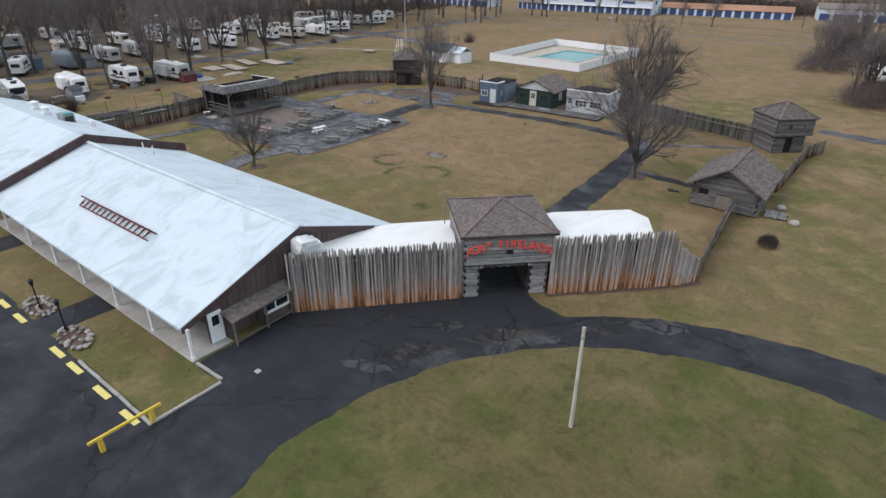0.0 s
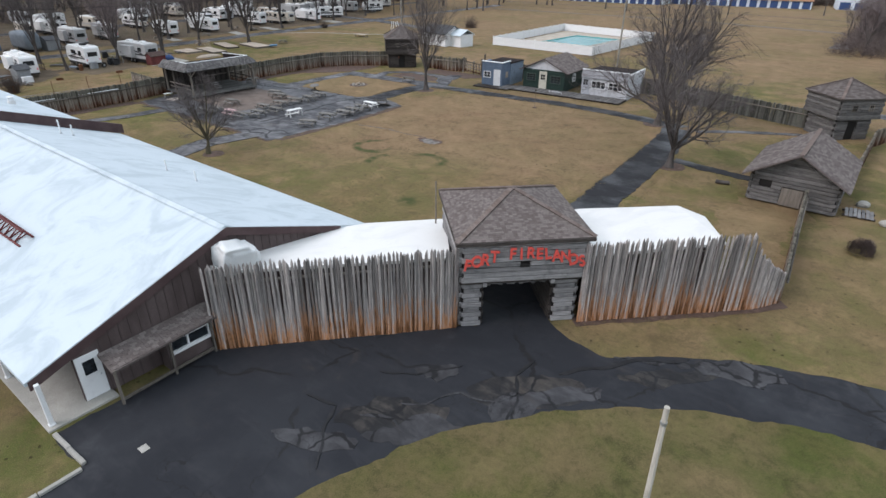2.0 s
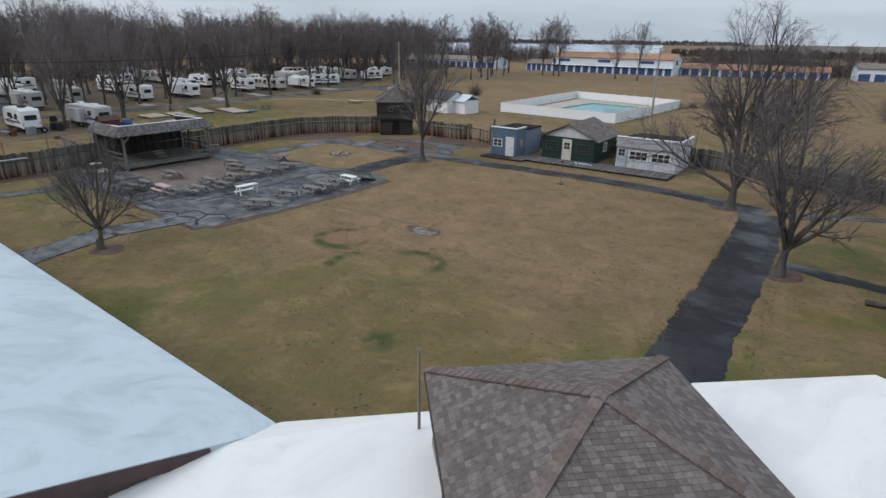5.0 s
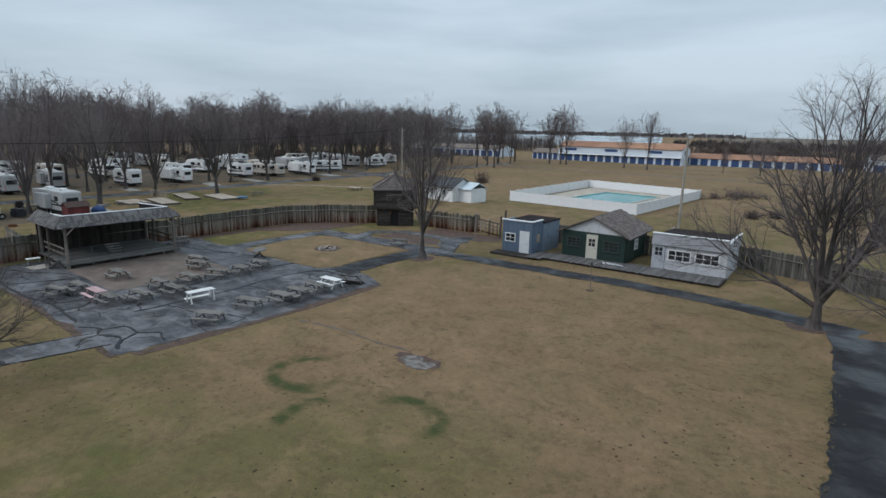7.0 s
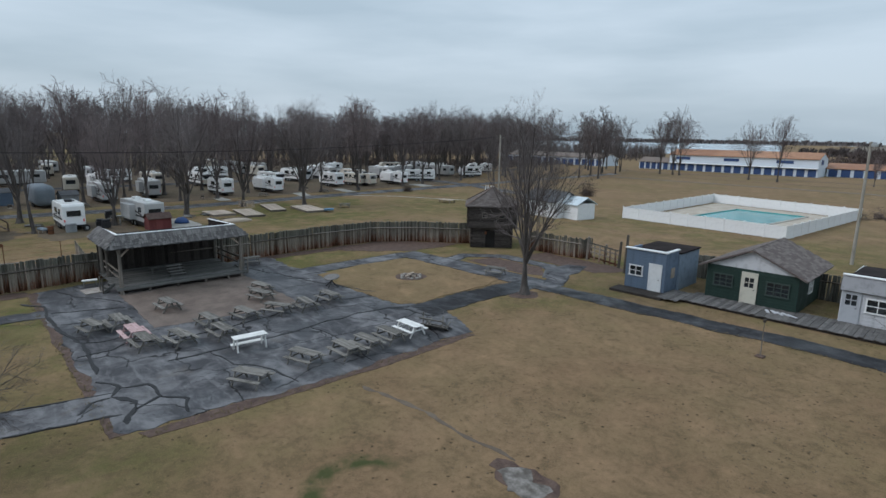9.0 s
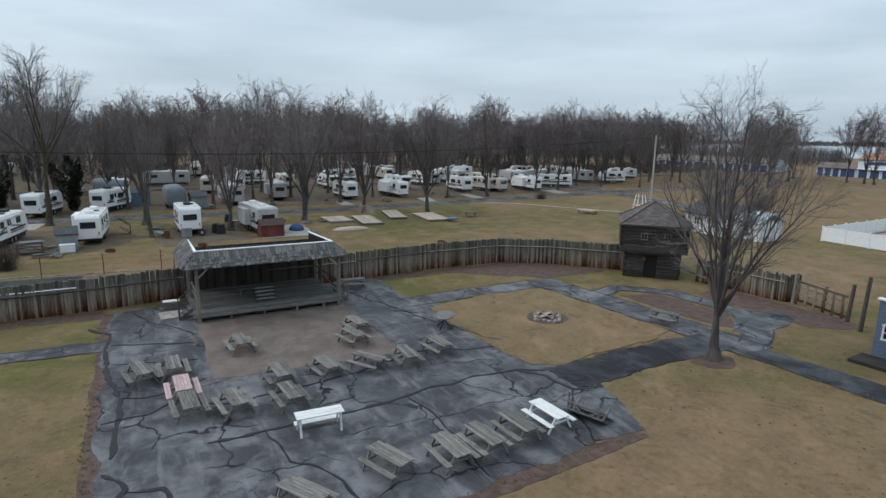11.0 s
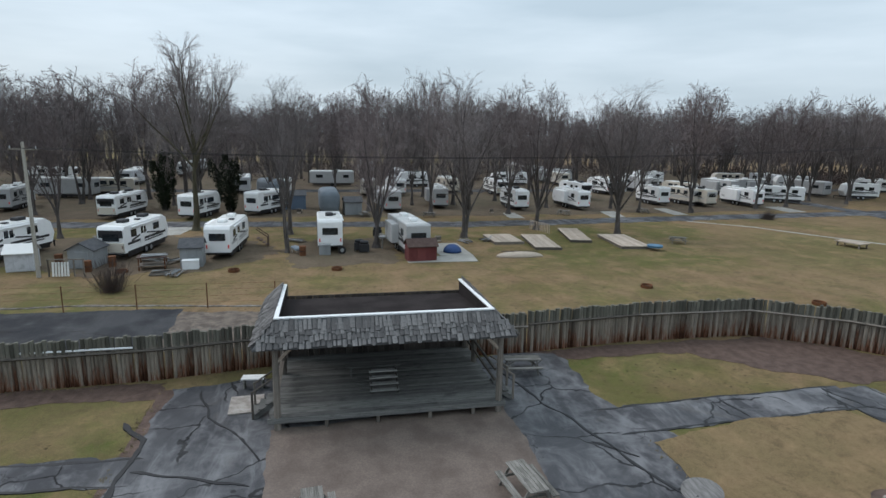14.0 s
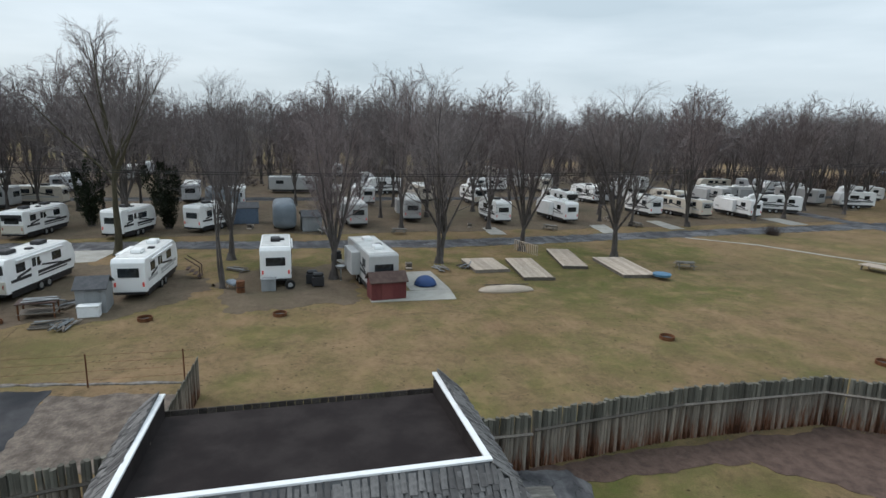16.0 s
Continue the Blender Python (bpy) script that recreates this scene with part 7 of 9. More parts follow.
# low dark evergreen bush in the grass beside the fort
bsh = thing("juniper_bush", pose(-4.9, 48.2, 0), "low round dark bush on the grass", "bush")
rn = random.Random(12)
vs, fs = [], []
for i in range(2600):
    a, b = rn.uniform(0, 6.283), math.asin(rn.uniform(0, 1))
    r = rn.uniform(0.55, 1.0) * (0.85 + 0.3 * noise.noise((math.cos(a) * 1.5, math.sin(a) * 1.5, b)))
    c = Vector((0.85 * r * math.cos(a) * math.cos(b), 0.85 * r * math.sin(a) * math.cos(b), 0.1 + 0.95 * r * math.sin(b)))
    d = (c + Vector((rn.uniform(-0.3, 0.3), rn.uniform(-0.3, 0.3), rn.uniform(-0.1, 0.4)))).normalized()
    s = d.cross(Vector((rn.random(), rn.random(), rn.random()))).normalized() * 0.022
    n = len(vs)
    vs += [c - s, c + s, c + d * rn.uniform(0.1, 0.2)]
    fs.append((n, n + 1, n + 2))
me = bpy.data.meshes.new("foliage")
me.from_pydata(vs, [], fs)
me.materials.append(SHRUB)
ob = new("foliage", me)
ob.parent = bsh
tagged(ob, kind="stuff")
part("stem", rod(bmesh.new(), (0, 0, 0), (0, 0, 0.5), 0.06, 0.03, 6), BARK, bsh)

# ---- travel trailers ----
def trailer(L=8.5, W=2.45, H=3.15, wall=RV_WHITE, band=RV_GREY, style=0, label="white travel trailer with grey stripes parked on grass", nose=True):
    """A trailer, its tail at the origin facing +x, its nose towards -x."""
    th = thing("travel_trailer", pose(0, 0, 0), label, "trailer", "parked trailers")
    z0 = 0.62
    bm = bmesh.new()
    prof = [(0, z0), (0.06, H - 0.25), (-0.12, H), (-L + 0.9, H), (-L + 0.3, H - 0.35), (-L, z0 + 0.85), (-L + 0.35, z0)] if nose else [(0, z0), (0, H - 0.12), (-0.12, H), (-L + 0.15, H), (-L, H - 0.15), (-L, z0)]
    a = [bm.verts.new((x, -W / 2, z)) for x, z in prof]
    b = [bm.verts.new((x, W / 2, z)) for x, z in prof]
    n = len(prof)
    bm.faces.new(a)
    bm.faces.new(b[::-1])
    for i in range(n):
        bm.faces.new((a[i], a[(i + 1) % n], b[(i + 1) % n], b[i]))
    bmesh.ops.recalc_face_normals(bm, faces=bm.faces)
    bmesh.ops.bevel(bm, geom=list(bm.edges), offset=0.06, segments=2, affect="EDGES", profile=0.6)
    body = part("body", bm, wall, th)
    part("roof", boxes(((-L / 2 + 0.15, 0, H + 0.015), (L - 1.5, W - 0.25, 0.05)), bevel=0.02), RV_ROOF, th, "dull white roof membrane")
    for x in ((-2.0, -5.4) if L > 7 else (-2.4,)):
        ac = part("air_conditioner", boxes(((x, 0, H + 0.17), (0.95, 0.7, 0.3)), bevel=0.06), RV_WHITE if style % 2 else RV_DARK, th)
    part("roof_vent", boxes(((-L * 0.45, 0.45, H + 0.09), (0.42, 0.42, 0.14)), bevel=0.03), RV_DARK, th)
    rear = part("rear_window", boxes(((0.07, 0, 1.95), (0.06, W * 0.62, 0.62)), bevel=0.02), GLASS, th)
    for s in (-1, 1):
        y = s * (W / 2 + 0.012)
        part("stripe", boxes(((-L / 2 + 0.1, y, 1.35), (L * 0.86, 0.02, 0.2)), ((-L * 0.62, y, 1.12), (L * 0.45, 0.02, 0.1))), band, th)
        for x, w in ((-1.5, 0.9), (-3.2, 0.7), (-L + 2.4, 1.1)):
            part("side_window", boxes(((x, y, 2.1), (w, 0.035, 0.6)), bevel=0.01), GLASS, th)
        part("skirt_trim", boxes(((-L / 2, y, z0 + 0.06), (L * 0.9, 0.03, 0.12))), RV_DARK, th)
        part("tail_light", boxes(((0.05, s * (W / 2 - 0.18), 1.15), (0.06, 0.12, 0.3)), bevel=0.01), RED_PAINT, th)
        for x in (-L * 0.5 - 0.45, -L * 0.5 + 0.45):
            bmw = bmesh.new()
            rod(bmw, (x, s * (W / 2 - 0.28), 0.36), (x, s * (W / 2 - 0.03), 0.36), 0.36, n=16)
            wh = part("wheel", bmw, TYRE, th)
            part("rim", rod(bmesh.new(), (x, s * (W / 2 - 0.04), 0.36), (x, s * (W / 2 - 0.02), 0.36), 0.2, n=12), STEEL, wh)
        sw = part("graphic", boxes(((-L * 0.3, y * 1.002, 1.75), (L * 0.34, 0.02, 0.16), (0, 11, 0)), ((-L * 0.62, y * 1.002, 1.62), (L * 0.3, 0.02, 0.12), (0, -8, 0))), RV_DARK if style else band, th)
        part("underskirt", boxes(((-L / 2, s * (W / 2 - 0.12), 0.44), (L * 0.86, 0.04, 0.36))), RV_DARK, th)
    d = part("door", boxes(((-L * 0.36, W / 2 + 0.02, 1.6), (0.68, 0.05, 1.75)), bevel=0.02), wall, th)
    part("door_window", boxes(((-L * 0.36, W / 2 + 0.05, 2.15), (0.4, 0.02, 0.6))), GLASS, d)
    part("bumper", boxes(((0.12, 0, 0.58), (0.14, W * 0.9, 0.14)), bevel=0.02), BLACK_METAL, th)
    part("hitch", boxes(((-L - 0.55, 0, 0.52), (1.3, 0.14, 0.12)), ((-L - 1.1, 0, 0.28), (0.1, 0.1, 0.5))), BLACK_METAL, th)
    part("chassis", boxes(((-L / 2, 0, 0.55), (L * 0.92, 1.7, 0.16))), BLACK_METAL, th)
    part("awning_roll", rod(bmesh.new(), (-1.0, W / 2 + 0.1, H - 0.22), (-L + 1.8, W / 2 + 0.1, H - 0.22), 0.07, n=8), RV_WHITE, th)
    if style == 1:
        part("slide_out", boxes(((-L * 0.55, -W / 2 - 0.3, 1.75), (2.8, 0.75, 1.75)), bevel=0.04), wall, th)
    if style == 2:
        part("rear_cap", boxes(((0.03, 0, H - 0.62), (0.14, W * 0.9, 0.62)), bevel=0.03), band, th)
        part("tail_panel", boxes(((0.05, 0, 1.1), (0.06, W * 0.96, 0.8)), bevel=0.02), RV_BEIGE, th, "dull beige tail panel")
    return th


rv_a = trailer(7.7, 2.1, 2.85, RV_WHITE, RV_GREY, 1, "large white travel trailer with a grey swoosh stripe")
rv_b = trailer(7.9, 2.15, 2.85, RV_WHITE, RV_DARK, 2, "long white trailer with a dark tail cap and stripes")
rv_c = trailer(6.2, 2.2, 3.0, RV_WHITE, RV_DARK, 0, "short white trailer with black stripes")
rv_d = trailer(7.6, 2.2, 2.95, RV_GREY, RV_DARK, 1, "older grey-white trailer with a slide-out room", nose=False)
rv_e = trailer(6.9, 2.2, 2.75, RV_BEIGE, RV_GREY, 2, "cream-coloured travel trailer under bare trees")
rv_a.matrix_world = pose(-100.4, 38.4, 0, 0, 0, -4)
rv_b.matrix_world = pose(-101.0, 30.2, 0, 0, 0, -10)
rv_c.matrix_world = pose(-102.5, 47.6, 0, 0, 0, 1)
rv_d.matrix_world = pose(-99.3, 55.1, 0, 0, 0, 6)
rv_e.matrix_world = pose(-132.4, 106.2, 0, 0, 0, 6)
kinds = {"a": rv_a, "b": rv_b, "c": rv_c, "d": rv_d, "e": rv_e}
SITES = "b -99.6 20.4 -17;a -101.5 11.5 -8;c -104.5 3 2;b -103 -8 -4;c -126.0 38.2 -30;c -122.9 31.2 -18;b -123.4 22.4 -10;d -127.3 56.3 3;d -131.0 63.6 -4;c -128.5 75.0 3;a -128.3 84.5 6;c -132.8 100.5 4;e -130.8 107.6 8;a -129.8 115.4 2;b -134.5 128.5 52;d -131 8 4;a -132 -4 -8;b -141 91 5;e -143 113 12;d -146 124 8;c -146 41 5;e -150 18 85;a -148 60 4;b -147 78 2;c -149 100 12;d -150 135 85;a -160 115 80;c -165 68 95;b -168 90 90;a -172 125 85;e -170 145 75;b -160 155 70;a -150 165 60;c -140 150 70;b -175 0 92;e -160 -10 88"
for item in SITES.split(";"):
    k, x, y, a = item.split()
    copy_thing(kinds[k], pose(float(x), float(y), 0, 0, 0, float(a)))
# plainer trailers in the rows at the back of the campground
def back_trailer(L, H, wall, label):
    th = thing("travel_trailer", pose(0, 0, 0), label, "trailer", "parked trailers")
    bm = boxes(((-L / 2, 0, 0.6 + (H - 0.6) / 2), (L, 2.4, H - 0.6)), bevel=0.14)
    part("body", bm, wall, th)
    part("roof", boxes(((-L / 2, 0, H + 0.02), (L - 0.5, 2.1, 0.06)), ((-L * 0.4, 0, H + 0.18), (0.9, 0.7, 0.28)), bevel=0.02), RV_ROOF, th)
    part("rear_window", boxes(((0.01, 0, 2.0), (0.05, 1.4, 0.7)), bevel=0.01), GLASS, th)
    for s in (-1, 1):
        for x, w in ((-1.6, 1.1), (-L + 1.9, 1.3)):
            part("side_window", boxes(((x, s * 1.205, 2.0), (w, 0.03, 0.6))), GLASS, th)
        part("stripe", boxes(((-L / 2, s * 1.21, 1.3), (L * 0.9, 0.02, 0.24))), RV_GREY, th)
        part("wheel", rod(bmesh.new(), (-L / 2, s * 0.95, 0.36), (-L / 2, s * 1.18, 0.36), 0.36, n=12), TYRE, th)
    part("underbody", boxes(((-L / 2, 0, 0.45), (L * 0.86, 2.1, 0.3))), RV_DARK, th)
    return th


back = [back_trailer(8.0, 2.9, WHITE_WORN, "white trailer in a back row under trees"), back_trailer(6.9, 2.8, RV_BEIGE, "cream trailer in a back row under trees"), back_trailer(8.6, 3.0, RV_GREY, "grey trailer in a back row under trees")]
rb = random.Random(61)
for k in range(3):
    back[k].matrix_world = pose(-151, (34, 70, 110)[k], 0, 0, 0, 6)
for k in range(22):
    column = (-146, -166, -174, -188, -200)[k % 5]
    x, y = column + rb.uniform(-3, 3), -30 + 44 * (k // 5) + rb.uniform(-5, 5)
    copy_thing(back[k % 3], pose(x, y, 0, 0, 0, rb.uniform(-10, 16) + (90 if k % 6 == 5 else 0)))
copy_thing(rv_c, pose(-2.0, 133.0, 0, 0, 0, -70))

# trailer under a fitted grey cover
def covered(m, L, label):
    bm = bmesh.new()
    bmesh.ops.create_cube(bm, size=1.0, matrix=Matrix.Translation((-L / 2, 0, 1.75)) @ Matrix.Diagonal((L, 2.6, 2.9, 1)))
    bmesh.ops.bevel(bm, geom=list(bm.edges), offset=0.75, segments=4, affect="EDGES", profile=0.5)
    for v in bm.verts:
        v.co += Vector((0, 0, 0.06)) * noise.noise(v.co * 1.5) + v.normal * 0.05 * noise.noise(v.co * 2.2)
    th = thing("covered_trailer", m, label, "trailer", "parked trailers")
    part("cover", bm, RV_COVER, th, "grey fitted cover", True)
    for s in (-1, 1):
        for x in (-L / 2 - 0.5, -L / 2 + 0.5):
            part("wheel", rod(bmesh.new(), (x, s * 0.95, 0.34), (x, s * 1.2, 0.34), 0.34, n=14), TYRE, th)


covered(pose(-125.5, 47.9, 0, 0, 0, 2), 7.0, "trailer under a blue-grey fitted cover")
covered(pose(-140.0, 41.0, 0, 0, 0, 25), 8.0, "trailer under a slate-grey fitted cover")


# ---- sheds and clutter of the campground ----
def small_shed(m, w, d, h, wall, roof, label, ridge_x=False):
    th = thing("garden_shed", m, label, "shed", "garden sheds")
    part("body", boxes(((0, 0, h / 2), (w, d, h)), bevel=0.02), wall, th)
    for s in (-1, 1):
        bm = bmesh.new()
        if ridge_x:
            slab(bm, [(-w / 2 - 0.12, 0, h + 0.55), (w / 2 + 0.12, 0, h + 0.55), (w / 2 + 0.12, s * (d / 2 + 0.15), h - 0.05), (-w / 2 - 0.12, s * (d / 2 + 0.15), h - 0.05)], 0.06)
        else:
            slab(bm, [(0, -d / 2 - 0.12, h + 0.55), (0, d / 2 + 0.12, h + 0.55), (s * (w / 2 + 0.15), d / 2 + 0.12, h - 0.05), (s * (w / 2 + 0.15), -d / 2 - 0.12, h - 0.05)], 0.06)
        part("roof", bm, roof, th)
    part("door", boxes(((w / 2 + 0.02, 0.1, h * 0.46), (0.05, d * 0.5, h * 0.85)), bevel=0.01), wall, th)
    part("gable", extrude_x(bmesh.new(), [(-d / 2, h - 0.02), (0, h + 0.5), (d / 2, h - 0.02)], w / 2 - 0.04, w / 2 + 0.01) if ridge_x else boxes(((0, 0, h + 0.1), (w * 0.5, d * 0.98, 0.3))), wall, th)
    return th


small_shed(pose(-98.95, 36.75, 0, 0, 0, 4), 1.9, 1.65, 1.65, GREY_SHED, DARK_ROOF, "grey garden shed with a dark roof")
small_shed(pose(-99.55, 28.95, 0, 0, 0, -8), 2.2, 1.9, 1.5, GREY_SHED, DARK_ROOF, "pale grey garden shed with a slate roof", True)
small_shed(pose(-98.9, 24.7, 0, 0, 0, 10), 1.8, 1.8, 1.45, WHITE_WORN, RV_ROOF, "white garden shed beside trailers")
small_shed(pose(-98.7, 55.2, 0, 0, 0, 6), 1.4, 2.5, 1.35, RED_SHED, BROWN_ROOF, "dark red shed with a brown roof", False)
small_shed(pose(-127, 50.8, 0, 0, 0, 5), 2.4, 2.2, 1.8, GREY_SHED, DARK_ROOF, "small grey shed by the lane")
small_shed(pose(-133, 43.0, 0, 0, 0, 5), 2.4, 3.2, 2.0, BLUE_WALL, DARK_ROOF, "dark blue shed under the trees")
chest = thing("storage_chest", pose(-97.5, 36.85, 0, 0, 0, 4), "white plastic storage chest on the grass", "chest")
part("box", boxes(((0, 0, 0.33), (0.62, 1.18, 0.66)), bevel=0.04), WHITE_PAINT, chest)
part("lid", boxes(((0, 0, 0.7), (0.68, 1.24, 0.1)), bevel=0.03), WHITE_PAINT, chest)
hot = thing("tarp_covered_tub", pose(-101.3, 58.6, 0.1), "round tub under a dark blue tarp", "tub")
bm = bmesh.new()
bmesh.ops.create_icosphere(bm, subdivisions=3, radius=1.0)
for v in bm.verts:
    v.co = Vector((v.co.x * 0.85, v.co.y * 0.85, max(0, v.co.z) * 0.7 + 0.04 * noise.noise(v.co * 3)))
part("tarp", bm, BLUE_TARP, hot, smooth=True)
patch("trailer_pad", [(-105.5, 57.0), (-100.0, 57.2), (-99.8, 60.2), (-105.6, 60.0)], 0.05, CONCRETE, "concrete pad beside a trailer", "pad", amount=0.02)
patch("trailer_pad", [(-99.9, 54.0), (-97.6, 54.0), (-97.4, 60.0), (-99.9, 60.2)], 0.035, CONCRETE, "concrete pad beside a trailer", "pad", amount=0.05)
for x, y, a, w, d in ((-106.6, 65.2, 0, 4.4, 3.2), (-104.8, 68.6, -8, 7.0, 2.7), (-104.2, 77.5, -7, 6.8, 3.2), (-108.2, 73.8, -13, 7.4, 2.3)):
    dck = thing("wooden_deck", pose(x, y, 0, 0, 0, a), "low bare timber deck lying abandoned on grass", "deck", "decks")
    dmsh = mesh_of("deck_board", boxes(((0, 0, 0), (w, 0.24, 0.04)), bevel=0.004), DECK_TAN)
    for i in range(int(d / 0.25)):
        share("deck_board", dmsh, dck, pose(0.03 * math.sin(i * 3.1), -d / 2 + 0.125 + i * 0.25, 0.28))
    part("joist", boxes(((-w / 2 + 0.1, 0, 0.13), (0.1, d - 0.1, 0.26)), ((w / 2 - 0.1, 0, 0.13), (0.1, d - 0.1, 0.26)), ((0, -d / 2 + 0.1, 0.13), (w, 0.06, 0.26))), POST_WOOD, dck)
rl = thing("deck_railing", pose(-111.8, 71.2, 0, 0, 0, 17), "bare wooden deck railing", "railing")
part("top_rail", boxes(((0, 0, 1.0), (3.6, 0.1, 0.06))), DECK_TAN, rl)
for i in range(13):
    part("baluster", boxes(((-1.75 + i * 0.29, 0, 0.5), (0.05, 0.05, 1.0))), DECK_TAN, rl)
boat = thing("rowing_boat", pose(-98.9, 64.3, 0.0, 0, 0, 86), "overturned pale wooden boat on the grass", "boat")
bm = bmesh.new()
bmesh.ops.create_icosphere(bm, subdivisions=3, radius=1.0)
for v in bm.verts:
    t = v.co.x
    v.co = Vector((t * 2.2, v.co.y * 0.62 * (1 - 0.2 * t), max(0.0, v.co.z) * 0.5))
part("hull", bm, DECK_TAN, boat, smooth=True)
part("keel", boxes(((0, 0, 0.5), (3.4, 0.06, 0.06))), POST_WOOD, boat)
tub = thing("paddling_pool", pose(-100.2, 78.6, 0.3), "flat blue plastic paddling pool", "paddling pool")
bm = bmesh.new()
bmesh.ops.create_cone(bm, cap_ends=True, segments=24, radius1=0.7, radius2=0.75, depth=0.2, matrix=Matrix.Translation((0, 0, 0.1)))
part("basin", bm, plain("bright_blue_plastic", (0.07, 0.17, 0.27), 0.5), tub)
gt = copy_thing(first, pose(-103.3, 83.2, 0, 0, 0, 70))
gt["label"] = "old wooden picnic table on the campground lawn"
for x, y in ((-96.2, 40.2), (-95.8, 48.0), (-87.6, 70.1), (-82.0, 79.5), (-96.9, 32.1)):
    fg = thing("fire_pit", pose(x, y, 0), "rusty steel fire ring sunk in the grass", "fire pit", "fire pits")
    bm = bmesh.new()
    loops = [[bm.verts.new((r * math.cos(i / 16 * 6.2832), r * math.sin(i / 16 * 6.2832), z)) for i in range(16)] for r, z in ((0.42, 0.0), (0.44, 0.22), (0.40, 0.22), (0.38, 0.0))]
    for k in range(4):
        for i in range(16):
            bm.faces.new((loops[k][i], loops[k][(i + 1) % 16], loops[(k + 1) % 4][(i + 1) % 16], loops[(k + 1) % 4][i]))
    bmesh.ops.recalc_face_normals(bm, faces=bm.faces)
    part("ring", bm, RUST, fg)
    part("ash", rod(bmesh.new(), (0, 0, 0.0), (0, 0, 0.05), 0.4, n=14), ASH, fg)
rn = random.Random(44)
JUNK = ((-101.5, 45.2, 0), (-102.2, 50.6, 1), (-103.0, 50.2, 1), (-100.6, 33.6, 2), (-95.9, 35.3, 2), (-95.6, 36.2, 2), (-100.0, 34.9, 2), (-97.0, 22.6, 2), (-100.2, 26.6, 0), (-97.5, 29.6, 0), (-108, 44.5, 2), (-110, 52.5, 1), (-99.0, 30.8, 0), (-106, 61.0, 2), (-106.8, 63.4, 2))
for x, y, k in JUNK:
    if k == 0:
        o = thing("barrel", pose(x, y, 0), "dark steel barrel standing on grass", "barrel")
        part("drum", rod(bmesh.new(), (0, 0, 0), (0, 0, 0.85), 0.29, n=14), RUST, o)
        part("hoop", rod(bmesh.new(), (0, 0, 0.4), (0, 0, 0.44), 0.305, n=14), BLACK_METAL, o)
    elif k == 1:
        o = thing("grill", pose(x, y, 0), "black covered barbecue grill by a trailer", "grill")
        part("cabinet", boxes(((0, 0, 0.45), (0.5, 0.9, 0.7)), bevel=0.03), RV_DARK, o)
        part("hood", boxes(((0, 0, 0.95), (0.5, 0.8, 0.3)), bevel=0.1), RV_DARK, o)
        for s in (-0.35, 0.35):
            part("leg", boxes(((0, s, 0.06), (0.06, 0.06, 0.12))), STEEL, o)
    else:
        o = thing("timber_pile", pose(x, y, 0, 0, 0, rn.uniform(0, 180)), "untidy pile of old timber and poles", "timber pile")
        for i in range(9):
            part("pole", rod(bmesh.new(), (-0.9, rn.uniform(-0.6, 0.6), 0.08 + 0.05 * (i % 4)), (0.9, rn.uniform(-0.6, 0.6), 0.1 + 0.1 * rn.random() * (i % 4)), 0.06, 0.05, 6), POST_WOOD if i % 3 else GREY_SHED, o)
stp = thing("trailer_steps", pose(-106.2, 40.9, 0, 0, 0, 0), "dark wooden steps with rails at a trailer door", "steps")
for i in range(4):
    part("tread", boxes(((0, 0.9 - i * 0.26, 0.2 + i * 0.19), (1.0, 0.26, 0.05))), BROWN_ROOF, stp)
for x in (-0.5, 0.5):
    part("rail", rod(bmesh.new(), (x, 1.0, 0.95), (x, 0.0, 1.7), 0.04, n=6), BROWN_ROOF, stp)
    part("newel", boxes(((x, 1.0, 0.48), (0.08, 0.08, 0.96))), BROWN_ROOF, stp)
sf = thing("scrap_table", pose(-98.0, 34.0, 0, 0, 0, 8), "rusty frame table heaped with scrap boards", "scrap")
for x in (-0.55, 0.55):
    for y in (-0.9, 0.9):
        part("leg", boxes(((x, y, 0.5), (0.09, 0.09, 1.0)), bevel=0.008), RUST, sf)
part("shelf", boxes(((0, 0, 0.98), (1.3, 2.1, 0.07)), bevel=0.01), BROWN_ROOF, sf)
part("shelf", boxes(((0, 0, 0.35), (1.2, 2.0, 0.06)), bevel=0.01), POST_WOOD, sf)
for i in range(6):
    part("board", boxes(((-0.4 + 0.16 * i, 0.1 * (i % 3), 1.05 + 0.05 * (i % 2)), (0.15, 1.5 + 0.2 * (i % 3), 0.05), (0, 4 * (i % 2), 9 * (i % 3) - 8))), GREY_SHED if i % 2 else POST_WOOD, sf)
rk = thing("slatted_rack", pose(-96.0, 28.4, 0, 0, 0, -3), "white slatted wooden rack standing on the grass", "rack")
for i in range(6):
    part("slat", boxes(((0.02, -0.5 + 0.2 * i, 0.58), (0.03, 0.13, 1.05), (0, -6, 0)), bevel=0.004), TABLE_WHITE, rk)
for z in (0.3, 0.95):
    part("cross_rail", boxes(((-0.03, 0, z), (0.04, 1.2, 0.09))), TABLE_WOOD, rk)
for y in (-0.85, 0.85, 1.5):
    part("post", boxes(((-0.1, y, 0.65), (0.09, 0.09, 1.3)), bevel=0.006), POST_WOOD, rk)
part("top_rail", boxes(((-0.1, 0.35, 1.28), (0.08, 2.5, 0.08))), POST_WOOD, rk)
ub = thing("utility_box", pose(-101.7, 47.1, 0), "grey plastic utility box behind a trailer", "box")
part("body", boxes(((0, 0, 0.42), (0.6, 1.0, 0.84)), bevel=0.03), GREY_SHED, ub)
part("lid", boxes(((0, 0, 0.88), (0.66, 1.06, 0.08)), bevel=0.02), GREY_SHED, ub)
